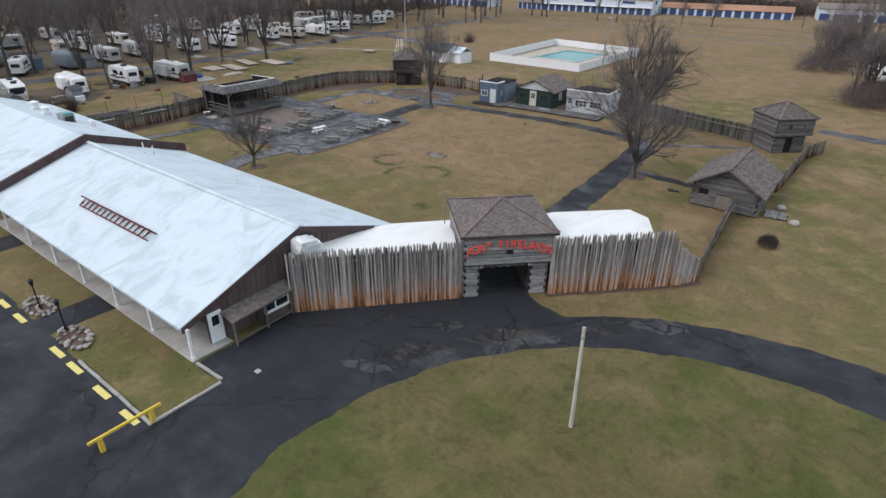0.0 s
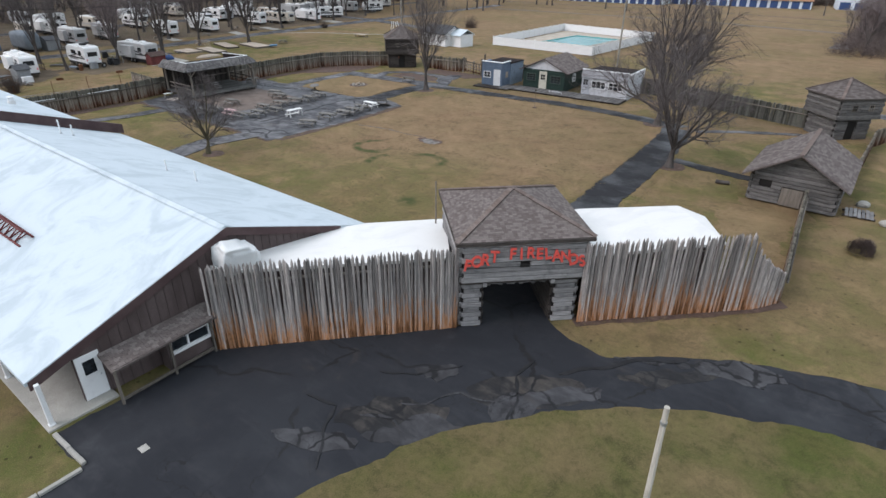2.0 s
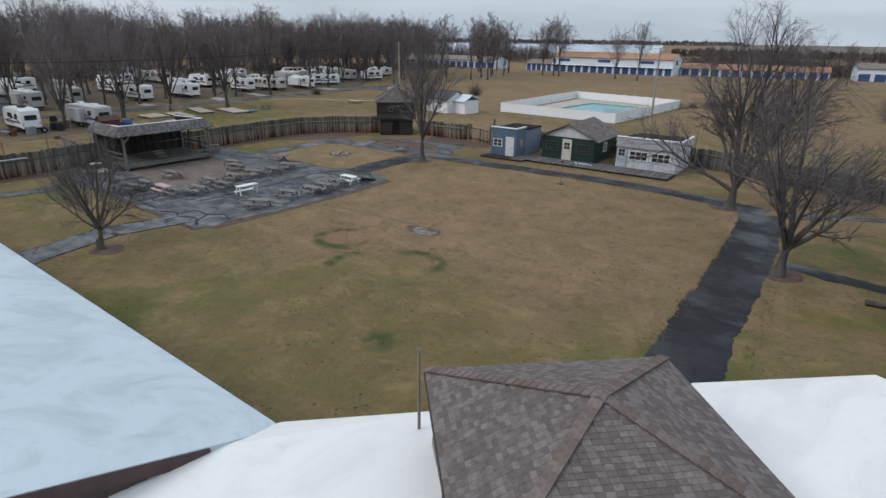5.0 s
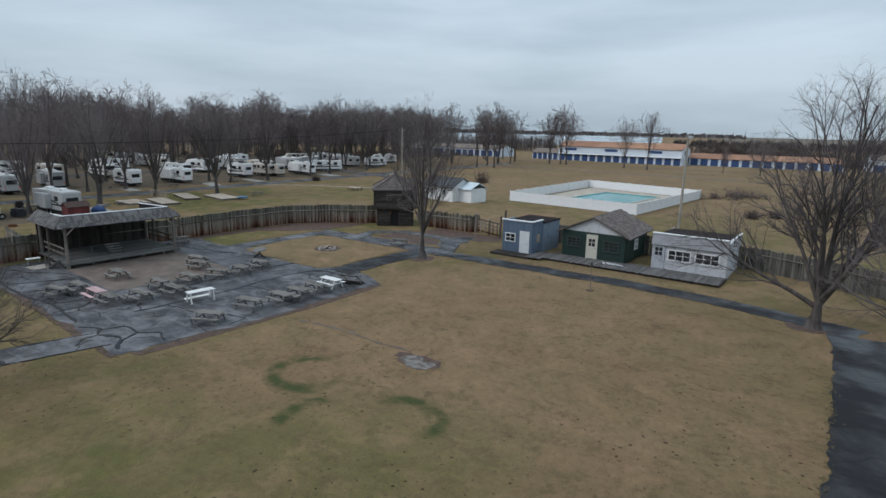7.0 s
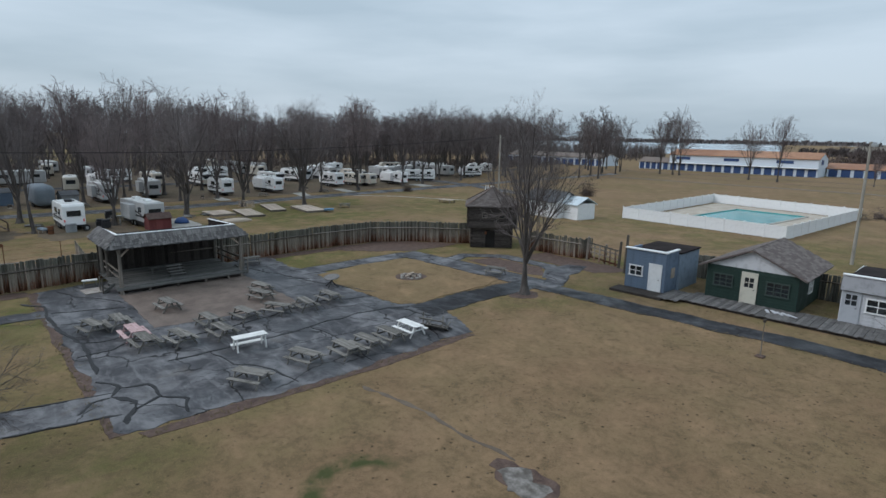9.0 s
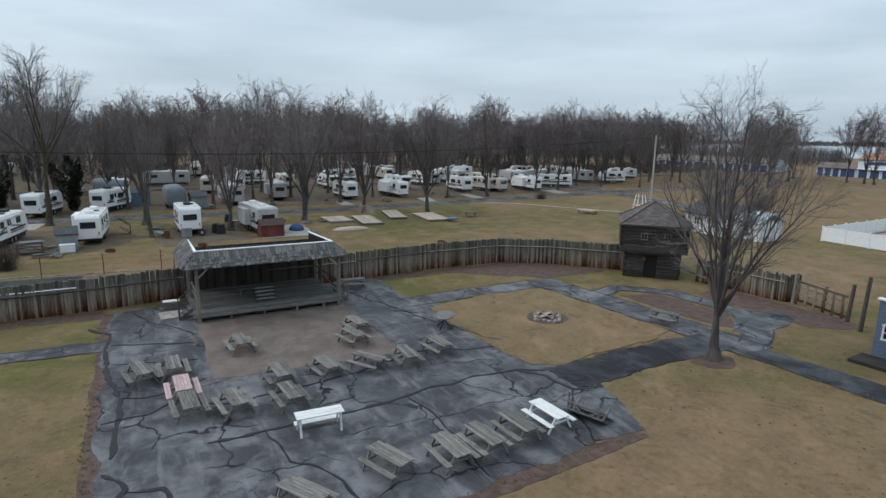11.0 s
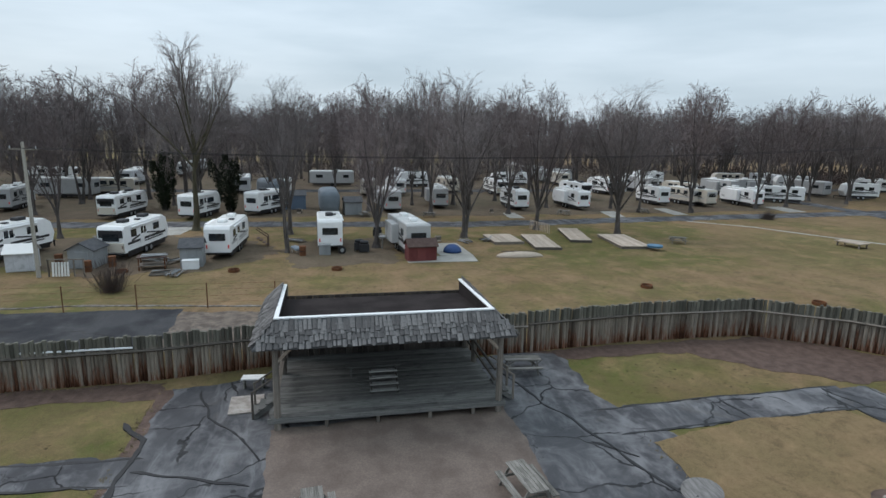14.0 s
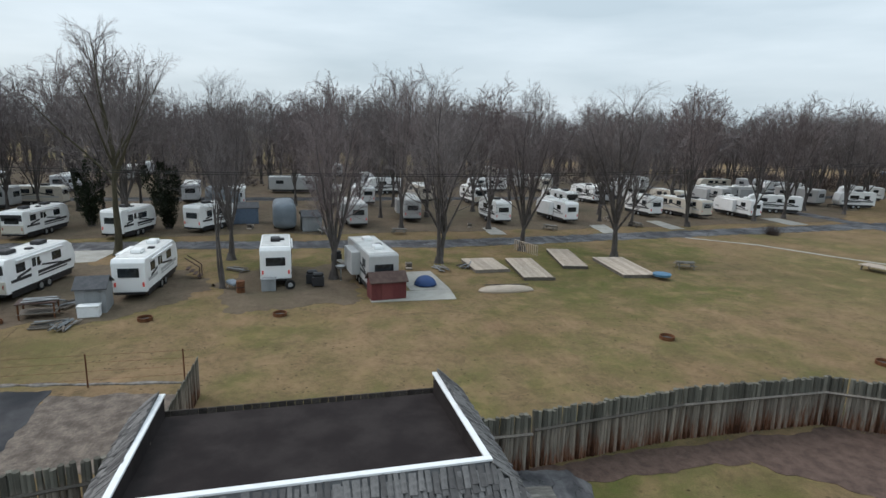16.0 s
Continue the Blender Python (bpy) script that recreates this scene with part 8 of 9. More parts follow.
for x, y, a in ((-101.8, 48.6, 10), (-104.9, 31.6, 30)):
    ty = thing("spare_tyre", pose(x, y, 0, 0, 0, a), "black spare tyre standing by a trailer", "tyre")
    part("tyre", rod(bmesh.new(), (-0.1, 0, 0.36), (0.1, 0, 0.36), 0.36, n=18), TYRE, ty)
    part("hub", rod(bmesh.new(), (0.08, 0, 0.36), (0.13, 0, 0.36), 0.17, n=12), STEEL, ty)
bb = thing("bird_bath", pose(-103.8, 52.4, 0), "pale basin on a thin stand under a tree", "bird bath")
part("stand", rod(bmesh.new(), (0, 0, 0), (0, 0, 1.0), 0.06, n=8), STEEL, bb)
part("basin", rod(bmesh.new(), (0, 0, 1.0), (0, 0, 1.18), 0.3, 0.42, 16), STEEL, bb)
wheelb = thing("wheelbarrow", pose(-102.6, 44.6, 0, 0, 0, 40), "faded blue-grey wheelbarrow standing on the grass", "wheelbarrow")
part("tray", boxes(((0, 0, 0.45), (0.95, 0.65, 0.26), (0, 8, 0)), bevel=0.08), RV_COVER, wheelb)
part("wheel", rod(bmesh.new(), (0.62, -0.05, 0.2), (0.62, 0.05, 0.2), 0.2, n=14), TYRE, wheelb)
for y in (-0.25, 0.25):
    part("shaft", rod(bmesh.new(), (0.55, y * 0.3, 0.22), (-0.95, y, 0.55), 0.025, n=6), POST_WOOD, wheelb)
    part("leg", rod(bmesh.new(), (-0.3, y, 0.0), (-0.25, y, 0.4), 0.02, n=6), STEEL, wheelb)
for x, y, a in ((-107.6, 52.8, 20), (-123.4, 60.5, 70), (-124.6, 52.2, 15), (-124.2, 79.6, 40), (-125.4, 92.4, 10), (-110.6, 26.2, 30)):
    pt = copy_thing(first, pose(x, y, 0, 0, 0, a))
    pt["label"] = "old wooden picnic table beside the trailers"
for x, y, a, L in ((-108.5, 47.2, 12, 3.2), (-128.3, 44.0, 80, 3.6), (-127.0, 70.0, 75, 4.0), (-131.0, 91.5, 85, 4.2), (-107.0, 58.4, 84, 2.6)):
    lb = thing("log_pile", pose(x, y, 0, 0, 0, a), "low stack of split firewood by a trailer", "log pile")
    for i in range(12):
        r, c = i // 5, i % 5
        part("log", rod(bmesh.new(), (-0.25, -0.6 + 0.25 * c + 0.12 * (r % 2), 0.12 + 0.2 * r), (0.25, -0.58 + 0.25 * c + 0.12 * (r % 2), 0.12 + 0.2 * r), 0.11, n=7), POST_WOOD if i % 3 else DECK_TAN, lb)
# wire fence by the lot behind the stage
cf = thing("wire_fence", pose(0, 0, 0), "rusty wire fence on thin posts behind the lot", "fence")
for i in range(9):
    part("post", rod(bmesh.new(), (-87.6 + 0.1 * i, 12 + i * 4.0, 0), (-87.6 + 0.1 * i, 12 + i * 4.0, 1.6), 0.035, n=6), RUST, cf)
for z in (0.4, 0.8, 1.2, 1.55):
    part("strand", rod(bmesh.new(), (-87.6, 12, z), (-86.7, 44.5, z), 0.006, n=4), RUST, cf)
pf = thing("plank_fence_stub", pose(0, 0, 0), "grey plank fence running back from the stage", "fence")
for i in range(40):
    part("plank", boxes(((-77.4 - i * 0.2, 44.4 + 0.012 * i, 0.85 + 0.01 * (i % 3)), (0.18, 0.04, 1.7 + 0.05 * (i % 4)), (0, 0, 3)), bevel=0.004), FENCE_WOOD, pf)

# ---- trees ----
def tube(vs, fs, pts, radii, sides):
    """A tapered branch through points, added to vertex and face lists."""
    n0 = len(vs)
    for i, (p, r) in enumerate(zip(pts, radii)):
        d = (pts[min(i + 1, len(pts) - 1)] - pts[max(i - 1, 0)]).normalized()
        u = d.orthogonal().normalized()
        w = d.cross(u)
        for k in range(sides):
            a = 6.2832 * k / sides
            vs.append(p + (u * math.cos(a) + w * math.sin(a)) * r)
    for i in range(len(pts) - 1):
        for k in range(sides):
            a, b = n0 + i * sides + k, n0 + i * sides + (k + 1) % sides
            fs.append((a, b, b + sides, a + sides))


def spike(vs, fs, a, b, r):
    """A twig: a thin three-sided spike."""
    d = (b - a).normalized()
    u = d.orthogonal().normalized()
    w = d.cross(u)
    n = len(vs)
    vs.extend((a + u * r, a - u * r * 0.5 + w * r * 0.87, a - u * r * 0.5 - w * r * 0.87, b))
    fs.extend(((n, n + 1, n + 3), (n + 1, n + 2, n + 3), (n + 2, n, n + 3)))


def grow(seed, height, radius, fork=0.2, limbs=7, kids=(8, 7, 6), r0=0.26, fine=0.009, lean=(10, 46), up=0.3, stems=1, coarse=False, dome=0.28, taper=0.9, girth_of=0.58):
    """Bare tree: a short trunk that parts into rising limbs, each with boughs, sprays and twigs; scaled to its height and radius.
    Gives lists for the woody frame and for the crown of twigs."""
    rn = random.Random(seed)
    wood, twigs = ([], []), ([], [])

    def branch(p, d, length, r, level):
        n, wild = ((4, 3, 1, 1) if coarse else (5, 4, 2, 1))[level], (0.13, 0.18, 0.2, 0.2)[level]
        lift = up * (0.16, 0.2, 0.2, 0.25)[level]
        pts, rad = [p.copy()], [r]
        for i in range(n):
            d = (d + Vector((rn.uniform(-wild, wild), rn.uniform(-wild, wild), rn.uniform(-wild, wild) * 0.6 + lift))).normalized()
            p = p + d * (length / n)
            pts.append(p.copy())
            rad.append(max(fine * 0.6, r * (1 - taper * (i + 1) / n)))
        if level == 3:
            if coarse:                # too far off to show more than one side
                o = (pts[-1] - pts[0]).cross(Vector((rn.uniform(-1, 1), rn.uniform(-1, 1), rn.uniform(-1, 1)))).normalized() * r
                m = len(twigs[0])
                twigs[0].extend((pts[0] - o, pts[0] + o, pts[-1]))
                twigs[1].append((m, m + 1, m + 2))
            else:
                spike(*twigs, pts[0], pts[-1], r)
            return
        tube(*(wood if level < 1 else twigs), pts, rad, (7, 4, 3)[level])
        for j in range(kids[level]):
            f = min(0.985, (0.2, 0.16, 0.12)[level] + (1 - (0.2, 0.16, 0.12)[level]) * (j + rn.random()) / kids[level])
            i = min(int(f * n), n - 1)
            q, axis = pts[i].lerp(pts[i + 1], f * n - i), (pts[i + 1] - pts[i]).normalized()
            side = Matrix.Rotation(rn.uniform(0, 6.283), 3, axis) @ axis.orthogonal().normalized()
            turn = radians(rn.uniform(20, 52))
            grown = length * rn.uniform(0.36, 0.62) * (1.2 - (0.42 if level == 0 else 0.55) * f)
            thick = max(fine * (2.2, 1.3, 0.9)[level], min(rad[i] * girth_of, r * (girth_of - 0.16)))
            branch(q, axis * math.cos(turn) + side * math.sin(turn), grown, thick, level + 1)

    for k in range(stems):
        p, d = Vector((0.16 * k, 0.12 * (k % 2), -0.1)), Vector((rn.uniform(-0.12, 0.12), rn.uniform(-0.12, 0.12), 1)).normalized()
        trunk, girth = [p.copy()], [r0 * (1 - 0.2 * (stems > 1))]
        rise = height * fork * rn.uniform(0.9, 1.1)
        for i in range(4):
            d = (d + Vector((rn.uniform(-0.07, 0.07), rn.uniform(-0.07, 0.07), 0.03))).normalized()
            p = p + d * (rise * 1.25 / 4)
            trunk.append(p.copy())
            girth.append(girth[0] * (1 - 0.1 * (i + 1)))
        tube(*wood, trunk, girth, 9)
        count = max(3, limbs // stems)
        for j in range(count):
            f = 1.0 if j == 0 else 0.66 + 0.34 * j / count
            i = min(int(f * 4), 3)
            q = trunk[i].lerp(trunk[i + 1], f * 4 - i)
            tilt = radians(lean[0] * 0.4 if j == 0 else rn.uniform(*lean))
            a = 2.4 * j + rn.uniform(-0.4, 0.4) + k * 1.3
            grown = (height - q.z) * (1.0 if j == 0 else rn.uniform(0.72, 0.98)) * 0.82
            branch(q, Vector((math.cos(a) * math.sin(tilt), math.sin(a) * math.sin(tilt), math.cos(tilt))), grown, girth[0] * (0.62 if j == 0 else rn.uniform(0.36, 0.52)), 0)
    tube(*wood, [Vector((0, 0, -0.15)), Vector((0, 0, 0.15)), Vector((0, 0, 0.6))], [r0 * 1.7, r0 * 1.3, r0 * 0.98], 9)
    tall = sorted(v.z for v in twigs[0])[int(len(twigs[0]) * 0.985)]
    out = sorted(math.hypot(v.x, v.y) for v in twigs[0])[int(len(twigs[0]) * 0.92)]
    for lists in (wood, twigs):
        for v in lists[0]:
            w = radius / out
            widen = 1 + (w - 1) * min(1, max(0, v.z / (height * fork)))
            v.x, v.y, v.z = v.x * widen, v.y * widen, v.z * height / tall
            crown = height * (1.0 - dome * min(1.6, (v.x * v.x + v.y * v.y) / radius ** 2)) * 0.9
            if v.z > crown:           # the outer twigs close to a rounded top
                v.z = crown + (v.z - crown) * 0.55
    return wood, twigs


def raw(name, lists, mat):
    me = bpy.data.meshes.new(name)
    me.from_pydata([tuple(v) for v in lists[0]], [], lists[1])
    me.materials.append(mat)
    me.shade_smooth()
    return me


def tree(m, label, bark=BARK, twig=TWIG, group="", **kw):
    wood, twigs = grow(**kw)
    th = thing("tree", m, label, "tree", group)
    share("trunk", raw("trunk", wood, bark), th, Matrix.Identity(4))
    share("crown", raw("crown", twigs, twig), th, Matrix.Identity(4))
    return th


tree(pose(-54.0, 67.5, 0), "tall bare maple on the fort lawn", twig=TWIG_DARK, seed=1, height=14.2, radius=4.2, limbs=10, kids=(10, 9, 9), r0=0.31, fork=0.15, fine=0.0068, lean=(10, 46), up=0.3)
tree(pose(-51.55, 34.75, 0, 0, 0, 40), "small spreading bare tree with mossy trunk", BARK_MOSS, TWIG_DARK, seed=2, height=7.2, radius=3.3, limbs=10, kids=(10, 9, 9), r0=0.19, fork=0.2, fine=0.0048, lean=(20, 78), up=0.24)
tree(pose(-19.05, 56.8, 0, 0, 0, 200), "broad bare tree beside the path", twig=TWIG_DARK, seed=13, height=10.8, radius=5.2, limbs=9, kids=(9, 9, 9), r0=0.27, fork=0.14, fine=0.0056, lean=(16, 68), up=0.2, dome=0.4, taper=0.84, girth_of=0.61)
tree(pose(-24.5, 69.7, 0, 0, 0, 70), "tall spreading bare tree near the sheds", twig=TWIG_DARK, seed=4, height=15.2, radius=6.6, limbs=11, kids=(10, 9, 10), r0=0.38, fork=0.11, fine=0.0066, lean=(10, 68), up=0.18, dome=0.4, taper=0.84, girth_of=0.61)
tree(pose(-115.5, 33.7, 0), "very tall open-crowned bare tree among trailers", BARK_MOSS, seed=5, height=20.6, radius=5.8, limbs=8, kids=(9, 8, 8), r0=0.36, fork=0.33, fine=0.0095, lean=(20, 50), up=0.16, dome=0.14, taper=0.82, girth_of=0.64)
ROW = ((-112.3, 43.5, 15.4, 3.5, 21), (-104.4, 51.9, 13.6, 2.9, 22), (-108.6, 61.5, 15.8, 4.6, 23), (-112.8, 71.2, 15.2, 4.2, 24), (-108.8, 79.3, 16.0, 4.7, 25))
for k, (x, y, h, r, s) in enumerate(ROW):
    tree(pose(x, y, 0, 0, 0, 50 * k), "bare upright tree with dense reddish-brown twigs", BARK, TWIG_RED if k % 2 else TWIG, "campground trees", seed=s, height=h * 1.06, radius=r * 1.22, limbs=10, kids=(9, 8, 9), r0=0.33, fork=0.15, fine=0.0085, stems=2 if k in (0, 2) else 1, lean=(6, 32), up=0.36)
tree(pose(-102.9, 43.8, 0, 0, -7, 0), "slim leaning bare tree with a forked trunk", seed=26, height=12.6, radius=2.0, limbs=6, kids=(7, 6, 5), r0=0.17, fork=0.3, fine=0.008, stems=2, lean=(6, 22), up=0.4)
# ivy-clad trees
for x, y, h, s in ((-129.3, 35.2, 7.6, 61), (-132.0, 26.6, 7.2, 62)):
    tv = tree(pose(x, y, 0), "bare tree with its trunk wrapped in dark ivy", BARK, TWIG, "ivy trees", seed=s, height=h + 4.6, radius=3.2, limbs=7, kids=(7, 6, 5), r0=0.3, fine=0.014)
    rn = random.Random(s)
    vs, fs = [], []
    stems = [(1.05 * i + rn.uniform(-0.4, 0.4), rn.uniform(0.06, 0.5), rn.uniform(0.6, 1.08)) for i in range(6)]
    for i in range(11000):
        way, tilt, tall = stems[i % 6]
        z = h * tall * rn.random() ** 0.8
        a, f = rn.uniform(0, 6.283), z / (h * tall)
        if noise.noise((math.cos(way) * 3 + math.cos(a), math.sin(way) * 3 + math.sin(a), z * 0.8 + s)) < -0.02:
            continue
        rr = (0.3 + 0.62 * math.sin(3.0 * min(1.0, f + 0.08))) * (1 + 0.7 * noise.noise((z * 0.9, s, i % 6))) * rn.random() ** 0.5
        c = Vector((z * tilt * math.cos(way) + rr * math.cos(a), z * tilt * math.sin(way) + rr * math.sin(a), z + 0.15))
        u = Vector((rn.uniform(-1, 1), rn.uniform(-1, 1), rn.uniform(-1, 1))).normalized() * 0.11
        w = u.orthogonal().normalized() * 0.09
        n = len(vs)
        vs += [c - u, c + w, c + u, c - w]
        fs.append((n, n + 1, n + 2, n + 3))
    o = share("ivy", raw("ivy", (vs, fs), IVY), tv, Matrix.Identity(4))
    tagged(o, "dark green ivy leaves", kind="stuff")

# the campground's wood: a few grown kinds, planted many times
KINDS = []
for k in range(9):
    far = k > 6                       # the last two kinds stand far back and carry fewer, stouter twigs
    wood, twigs = grow(seed=80 + k, height=17.4 + 0.8 * (k % 4), radius=4.5 + 0.5 * (k % 3), limbs=6 if far else 8, kids=(6, 5, 8) if far else (7, 6, 10), r0=0.29, fork=0.15 + 0.03 * (k % 3), fine=0.034 if far else 0.0225, stems=1 + (k % 3 == 1), lean=(6, 34), up=0.34, coarse=True)
    KINDS.append((raw("trunk", wood, BARK), raw("crown", twigs, TWIG if k % 2 else TWIG_RED)))


def plant(x, y, k, s, group="campground trees", label="bare campground tree with fine upright twigs"):
    th = thing("tree", pose(x, y, 0, 0, 0, (x * 37 + y * 91) % 360) @ Matrix.Scale(s, 4), label, "tree", group)
    share("trunk", KINDS[k][0], th, Matrix.Identity(4))
    share("crown", KINDS[k][1], th, Matrix.Identity(4))


rn = random.Random(77)
spots = []
tries = 0
while len(spots) < 215 and tries < 6000:
    tries += 1
    x, y = rn.uniform(-235, -122), rn.uniform(-70, 185)
    if abs(x + 121) < 4 or abs(x + 157.5) < 4 or (y > 135 and x > -150) or (y > 122 and x > -138):
        continue
    if all((x - a) ** 2 + (y - b) ** 2 > 34 for a, b in spots):
        spots.append((x, y))
spots += [(-106, 12), (-109, 1), (-112, 22), (-106, -10), (-113, -22), (-108.5, 17), (-125, 100), (-125.5, 66), (-126, 92), (-145, 138), (-139, 143), (-150, 146), (-134, 137), (-143, 152), (-155, 150), (-148, 158), (-160, 160), (-138, 133)]
while len(spots) < 268:
    x, y = rn.uniform(-205, -128), rn.uniform(132, 226)
    if (x + 26) * 0.72 + (y - 35) * 0.69 < 14 and abs(x + 157.5) > 4 and all((x - a) ** 2 + (y - b) ** 2 > 40 for a, b in spots):
        spots.append((x, y))
for i, (x, y) in enumerate(spots):
    plant(x, y, i % 7 if x > -178 else 7 + i % 2, rn.uniform(0.86, 1.12) * (0.8 if x > -114 else 1.0))
# the wood goes on past the lane and behind the pool field
for i, (x, y) in enumerate(((-124, 174), (-136, 166), (-119, 176), (-144, 208), (-131, 196), (-127, 184), (-140, 182), (-150, 192), (-134, 212), (-147, 224), (-128, 5), (-134, -12), (-139, 14), (-127, -22), (-143, -4), (-150, 8), (-138, -30), (-152, -18), (-147, 26), (-160, 2))):
    plant(x, y, 7 + i % 2, 0.98 + 0.04 * (i % 4))
# single trees along the far field
for i, (x, y, s) in enumerate(((-134, 201.4, 0.9), (-128.2, 199.8, 0.85), (-120.2, 213.2, 1.05), (-116.5, 214.5, 1.1), (-113.6, 213.2, 1.1), (-92.9, 213.3, 0.95), (-84.3, 210.4, 1.0), (-63.7, 217, 0.5), (-53.6, 216.5, 0.6), (-30, 238, 0.7), (-150, 215, 1.0), (-165, 205, 1.0), (-8, 215, 0.8), (14, 235, 0.9))):
    plant(x, y, i % 7, s, "field trees", "bare tree standing along the field edge")


def far_wood(name, strips, count, h, mat, label, seed, twigs=26, wide=0.06, reach=1.0):
    """A distant wood: thousands of thin upright stems and twigs over a band of ground, in one mesh."""
    rn = random.Random(seed)
    vs, fs = [], []
    for _ in range(count):
        (x0, y0), (x1, y1), depth = rn.choice(strips)
        f, g = rn.random(), rn.random() - 0.5
        L = math.hypot(x1 - x0, y1 - y0)
        bx, by = x0 + (x1 - x0) * f - (y1 - y0) / L * depth * g, y0 + (y1 - y0) * f + (x1 - x0) / L * depth * g
        hh = h * (0.78 + 0.4 * noise.noise((bx * 0.06, by * 0.06, seed))) * rn.uniform(0.75, 1.1)
        for j in range(twigs):
            a = rn.uniform(0, 6.283)
            z0 = hh * rn.uniform(0.08, 0.55) if j else 0.0
            c = Vector((bx + rn.gauss(0, hh * 0.03), by + rn.gauss(0, hh * 0.03), z0))
            r = hh * reach * rn.uniform(0.04, 0.3) if j else 0.3
            tip = Vector((bx + math.cos(a) * r, by + math.sin(a) * r, min(hh, z0 + hh * reach * rn.uniform(0.2, 0.5)) if j else hh * 0.8))
            w = wide if j else wide * 3
            u = Vector((math.cos(a + 1.57) * w, math.sin(a + 1.57) * w, 0))
            n = len(vs)
            vs += [c - u, c + u, tip, c + Vector((math.cos(a) * w, math.sin(a) * w, 0))]
            fs += [(n, n + 1, n + 2), (n + 1, n + 3, n + 2)]
    return tagged(new(name, raw(name, (vs, fs), mat)), label, "woods", kind="stuff")


far_wood("far_woods", [((-255, -120), (-245, 200), 50), ((-330, 40), (-300, 320), 60), ((-300, 250), (-180, 330), 50)], 1500, 13.5, TWIG, "distant bare woods beyond the campground", 3, wide=0.09)
far_wood("far_woods", [((-180, 575), (300, 580), 60)], 1000, 9.0, TWIG_DARK, "distant brown woods along the horizon", 4, wide=0.5)
far_wood("far_woods", [((-1760, 950), (-420, 1980), 90)], 1300, 17.0, TWIG_DARK, "thin dark treeline beyond the lake", 9, twigs=14, wide=3.0)
lake = [(-24 + d * math.cos(radians(a)), 34 + d * math.sin(radians(a))) for d, angles in ((470, range(108, 156, 4)), (1900, range(152, 104, -4))) for a in angles]
patch("far_ground", [(-170, 592), (1600, 620), (2600, 3200), (-700, 3200)], 0.3, LITTER, "brown leaf-strewn ground of the distant woods", "ground", amount=0.0, step=300.0)
patch("water", lake, 0.5, LAKE, "pale still lake beyond the storage halls", "water", amount=0.0, step=60.0)
def brush(spans, count, h, label, seed, thick=0.03):
    """A tangle of low bushes: short twigs that point every way, in one mesh."""
    rn = random.Random(seed)
    vs, fs = [], []
    for _ in range(count):
        x0, y0, x1, y1 = rn.choice(spans)
        bx, by = rn.uniform(x0, x1), rn.uniform(y0, y1)
        hh = h * (0.75 + 0.6 * noise.noise((bx * 0.1, by * 0.1, seed))) * rn.uniform(0.6, 1.15)
        for j in range(70):
            a, e = rn.uniform(0, 6.283), math.asin(rn.uniform(-0.1, 1.0))
            d = Vector((math.cos(a) * math.cos(e), math.sin(a) * math.cos(e), math.sin(e)))
            c = Vector((bx, by, 0.1)) + Vector((d.x, d.y, d.z * 1.2)) * hh * rn.uniform(0.1, 0.75)
            q = c + (d + Vector((rn.uniform(-1, 1), rn.uniform(-1, 1), rn.uniform(-0.6, 1)))).normalized() * hh * rn.uniform(0.15, 0.4)
            if thick < 0.05:
                spike(vs, fs, c, q, thick)
            else:                     # far off: one thin side is enough
                o = (q - c).cross(Vector((rn.uniform(-1, 1), rn.uniform(-1, 1), rn.uniform(-1, 1)))).normalized() * thick
                fs.append((len(vs), len(vs) + 1, len(vs) + 2))
                vs.extend((c - o, c + o, q))
    return tagged(new("thicket", raw("thicket", (vs, fs), SHRUB)), label, "thicket", kind="stuff")


brush([(-17, 140, -7, 205), (-6, 108, 8, 126), (-4, 128, 16, 215)], 620, 5.0, "dense bare thicket beyond the blockhouse", 6)
brush([(-96, 288, -20, 304), (-20, 296, 60, 314), (-84, 282, -40, 296), (60, 304, 170, 340)], 640, 10.5, "dense brown woods behind the storage rows", 12, thick=0.16)
brush([(-240, -60, -176, 60), (-240, 60, -176, 185), (-205, 150, -165, 230)], 560, 4.6, "tangled undergrowth at the back of the campground", 14, thick=0.1)
brush([(-50, 138, -43, 146), (-47, 144, -40, 150)], 40, 1.7, "low brown brush beyond the pool", 8)
rt = random.Random(19)
for i in range(46):
    x0, y0, x1, y1 = ((-17, 140, -7, 205), (-6, 110, 9, 126), (-2, 130, 16, 215))[i % 3]
    plant(rt.uniform(min(x0, x1), max(x0, x1)), rt.uniform(y0, y1), 7 + i % 2, rt.uniform(0.42, 0.68), "thicket trees", "low bare tree in the tangled thicket")
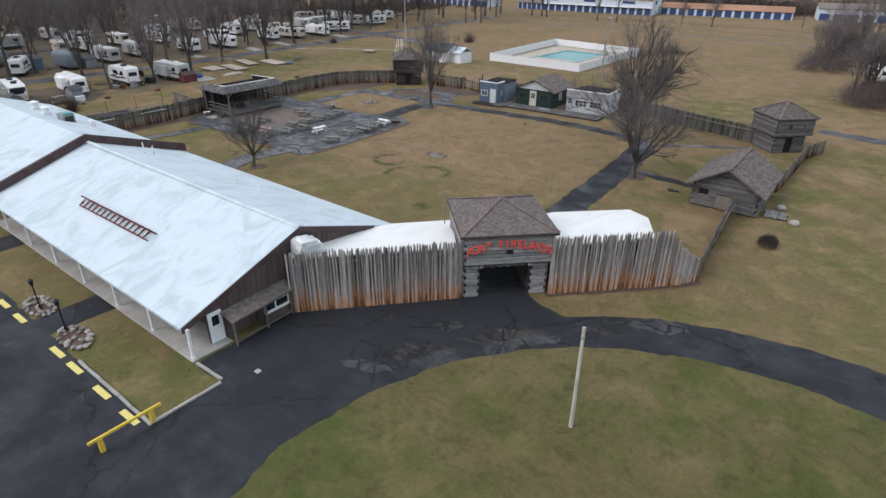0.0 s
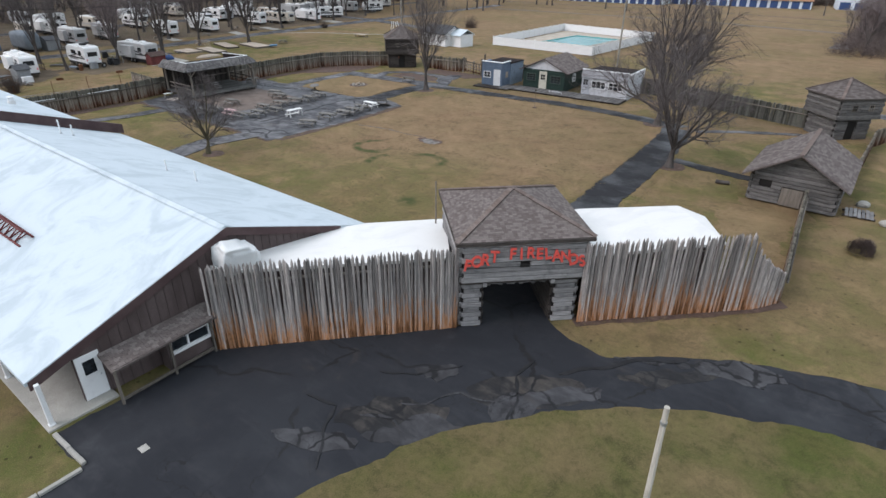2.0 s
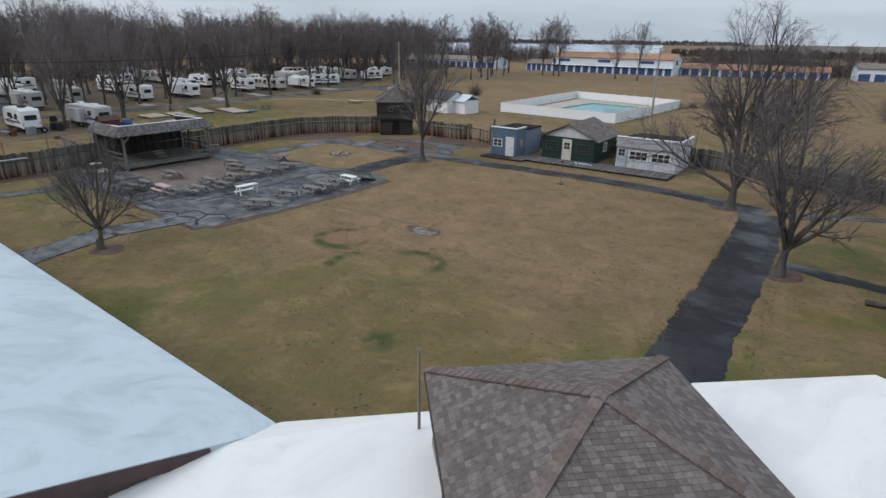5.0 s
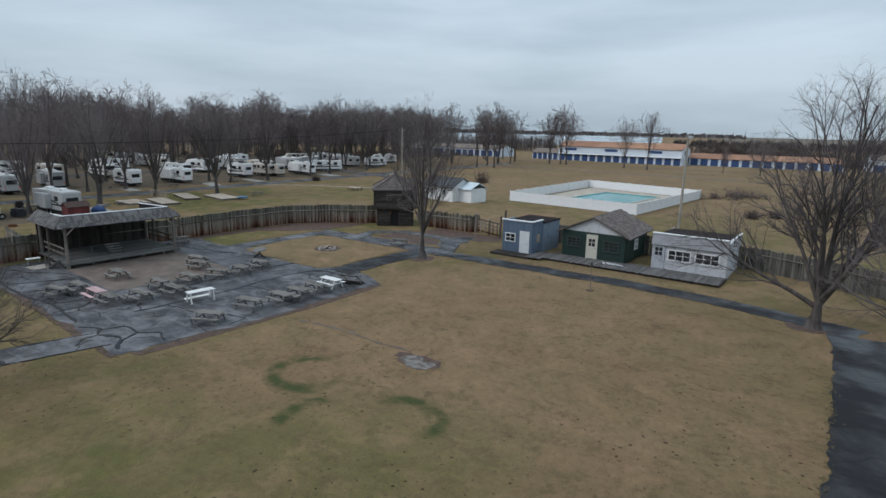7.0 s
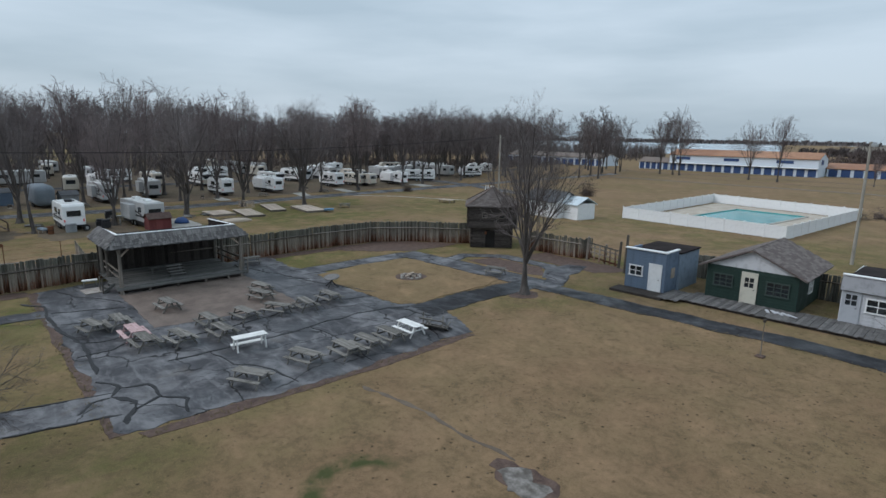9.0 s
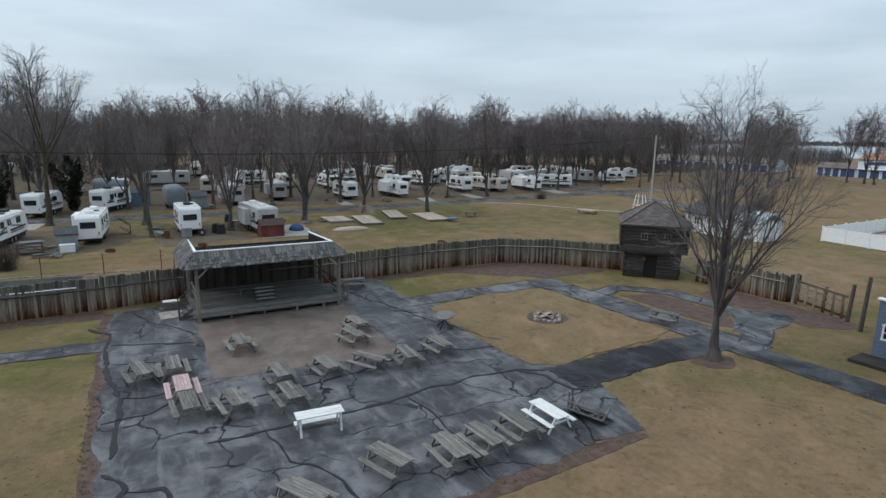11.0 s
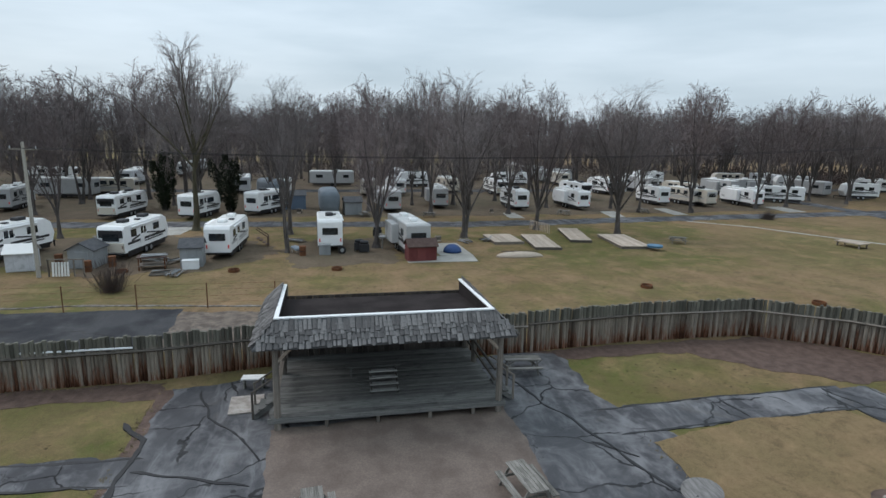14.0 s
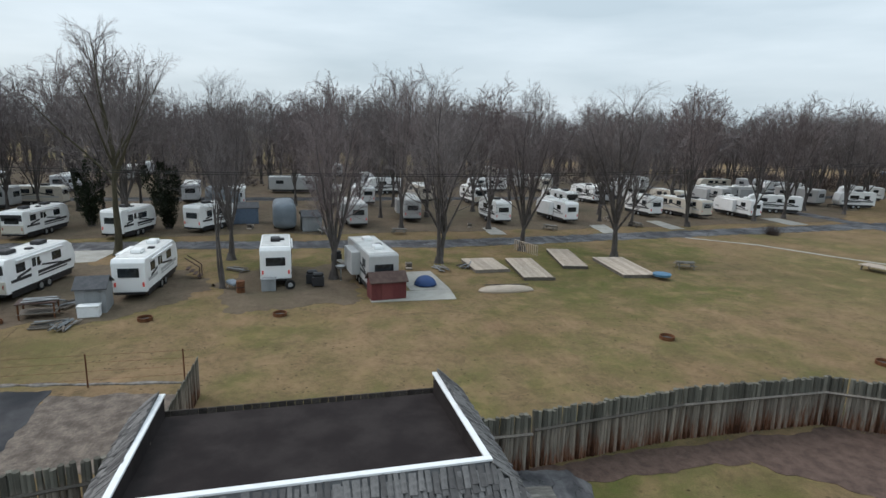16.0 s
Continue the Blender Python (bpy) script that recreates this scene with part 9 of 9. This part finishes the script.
# brush heap and little shrubs
for x, y, s, h in ((-92.3, 131.5, 2.4, 2.6), (-91.5, 33.2, 1.1, 2.0), (-118, 107, 1.2, 1.2), (-37, 118, 1.6, 1.2), (-34.5, 121, 1.6, 1.2)):
    rr = random.Random(int(x * 7 + y))
    vs, fs = [], []
    for i in range(260):
        a, e = rr.uniform(0, 6.283), rr.uniform(0.35, 1.45)
        d = Vector((math.cos(a) * math.cos(e), math.sin(a) * math.cos(e), math.sin(e)))
        c = Vector((rr.gauss(0, s * 0.25), rr.gauss(0, s * 0.25), 0))
        tube(vs, fs, [c, c + d * h * 0.5, c + (d + Vector((0, 0, 0.25))) * h * rr.uniform(0.6, 1.05)], [0.016, 0.011, 0.005], 3)
    sh = thing("bare_shrub", pose(x, y, 0), "bare twiggy brown shrub in the grass", "shrub", "shrubs")
    o = share("twig_mass", raw("twig_mass", (vs, fs), SHRUB), sh, Matrix.Identity(4))
    tagged(o, kind="stuff")

# dead weeds and leaf clumps, thick in places, over the fort's dry lawn
rw = random.Random(31)
vs, fs = [], []
made = 0
while made < 1700:
    x, y = rw.uniform(-49, -23), rw.uniform(38, 67)
    if noise.noise((x * 0.16, y * 0.16, 4.0)) + 0.35 * noise.noise((x * 0.7, y * 0.7, 9.0)) < rw.uniform(-0.1, 0.45) or (x + 36) ** 2 / 196 + (y - 52) ** 2 / 240 > 1:
        continue
    made += 1
    s = rw.uniform(0.02, 0.05)
    for j in range(4):
        a = rw.uniform(0, 6.283)
        c = Vector((x + rw.uniform(-s, s) * 0.5, y + rw.uniform(-s, s) * 0.5, -0.005))
        spike(vs, fs, c, c + Vector((math.cos(a) * s * 1.2, math.sin(a) * s * 1.2, s * rw.uniform(0.4, 1.1))), s * 0.38)
tagged(new("dead_weeds", raw("dead_weeds", (vs, fs), TUFT)), "scattered dead weeds and leaf clumps on dry lawn", "weeds", kind="stuff")
# tufts of taller grass along the plaza, path and driveway edges
vs, fs = [], []
EDGES = ([(-50.2, 40.6), (-49.9, 46.8), (-50.2, 53.2), (-50.4, 58.8)], [(-75.2, 40.3), (-50.8, 40.3)], [(-18.0, 35), (-18.3, 45.7), (-18.9, 54), (-19.6, 62)], [(-21.4, 35.4), (-21.9, 45.7), (-22.3, 54), (-22.9, 62)], [(-53.9, 69.1), (-45, 69.8), (-37, 70.6), (-29, 70.4)], [(-68.3, 58.4), (-57.4, 58.6)], [(-57.0, 59.5), (-57.2, 68.5)], [(-15.2, 30.6), (-8.3, 37.2)], [(-77.3, 57.0), (-77.4, 70.0), (-74.9, 74.0)], [(-76.9, 44.6), (-76.3, 39.8), (-76.0, 33.5)])
for line in EDGES:
    for (x0, y0), (x1, y1) in zip(line, line[1:]):
        for i in range(int(math.hypot(x1 - x0, y1 - y0) * 7)):
            f = rw.random()
            bx, by = x0 + (x1 - x0) * f + rw.gauss(0, 0.16), y0 + (y1 - y0) * f + rw.gauss(0, 0.16)
            for j in range(5):
                a, h = rw.uniform(0, 6.283), rw.uniform(0.05, 0.13)
                c = Vector((bx + rw.uniform(-0.05, 0.05), by + rw.uniform(-0.05, 0.05), 0.0))
                spike(vs, fs, c, c + Vector((math.cos(a) * h * 0.5, math.sin(a) * h * 0.5, h)), 0.014)
tagged(new("grass_tufts", raw("grass_tufts", (vs, fs), GRASS_TUFT)), "ragged tufts of dry grass along the paving edges", "grass", kind="stuff")
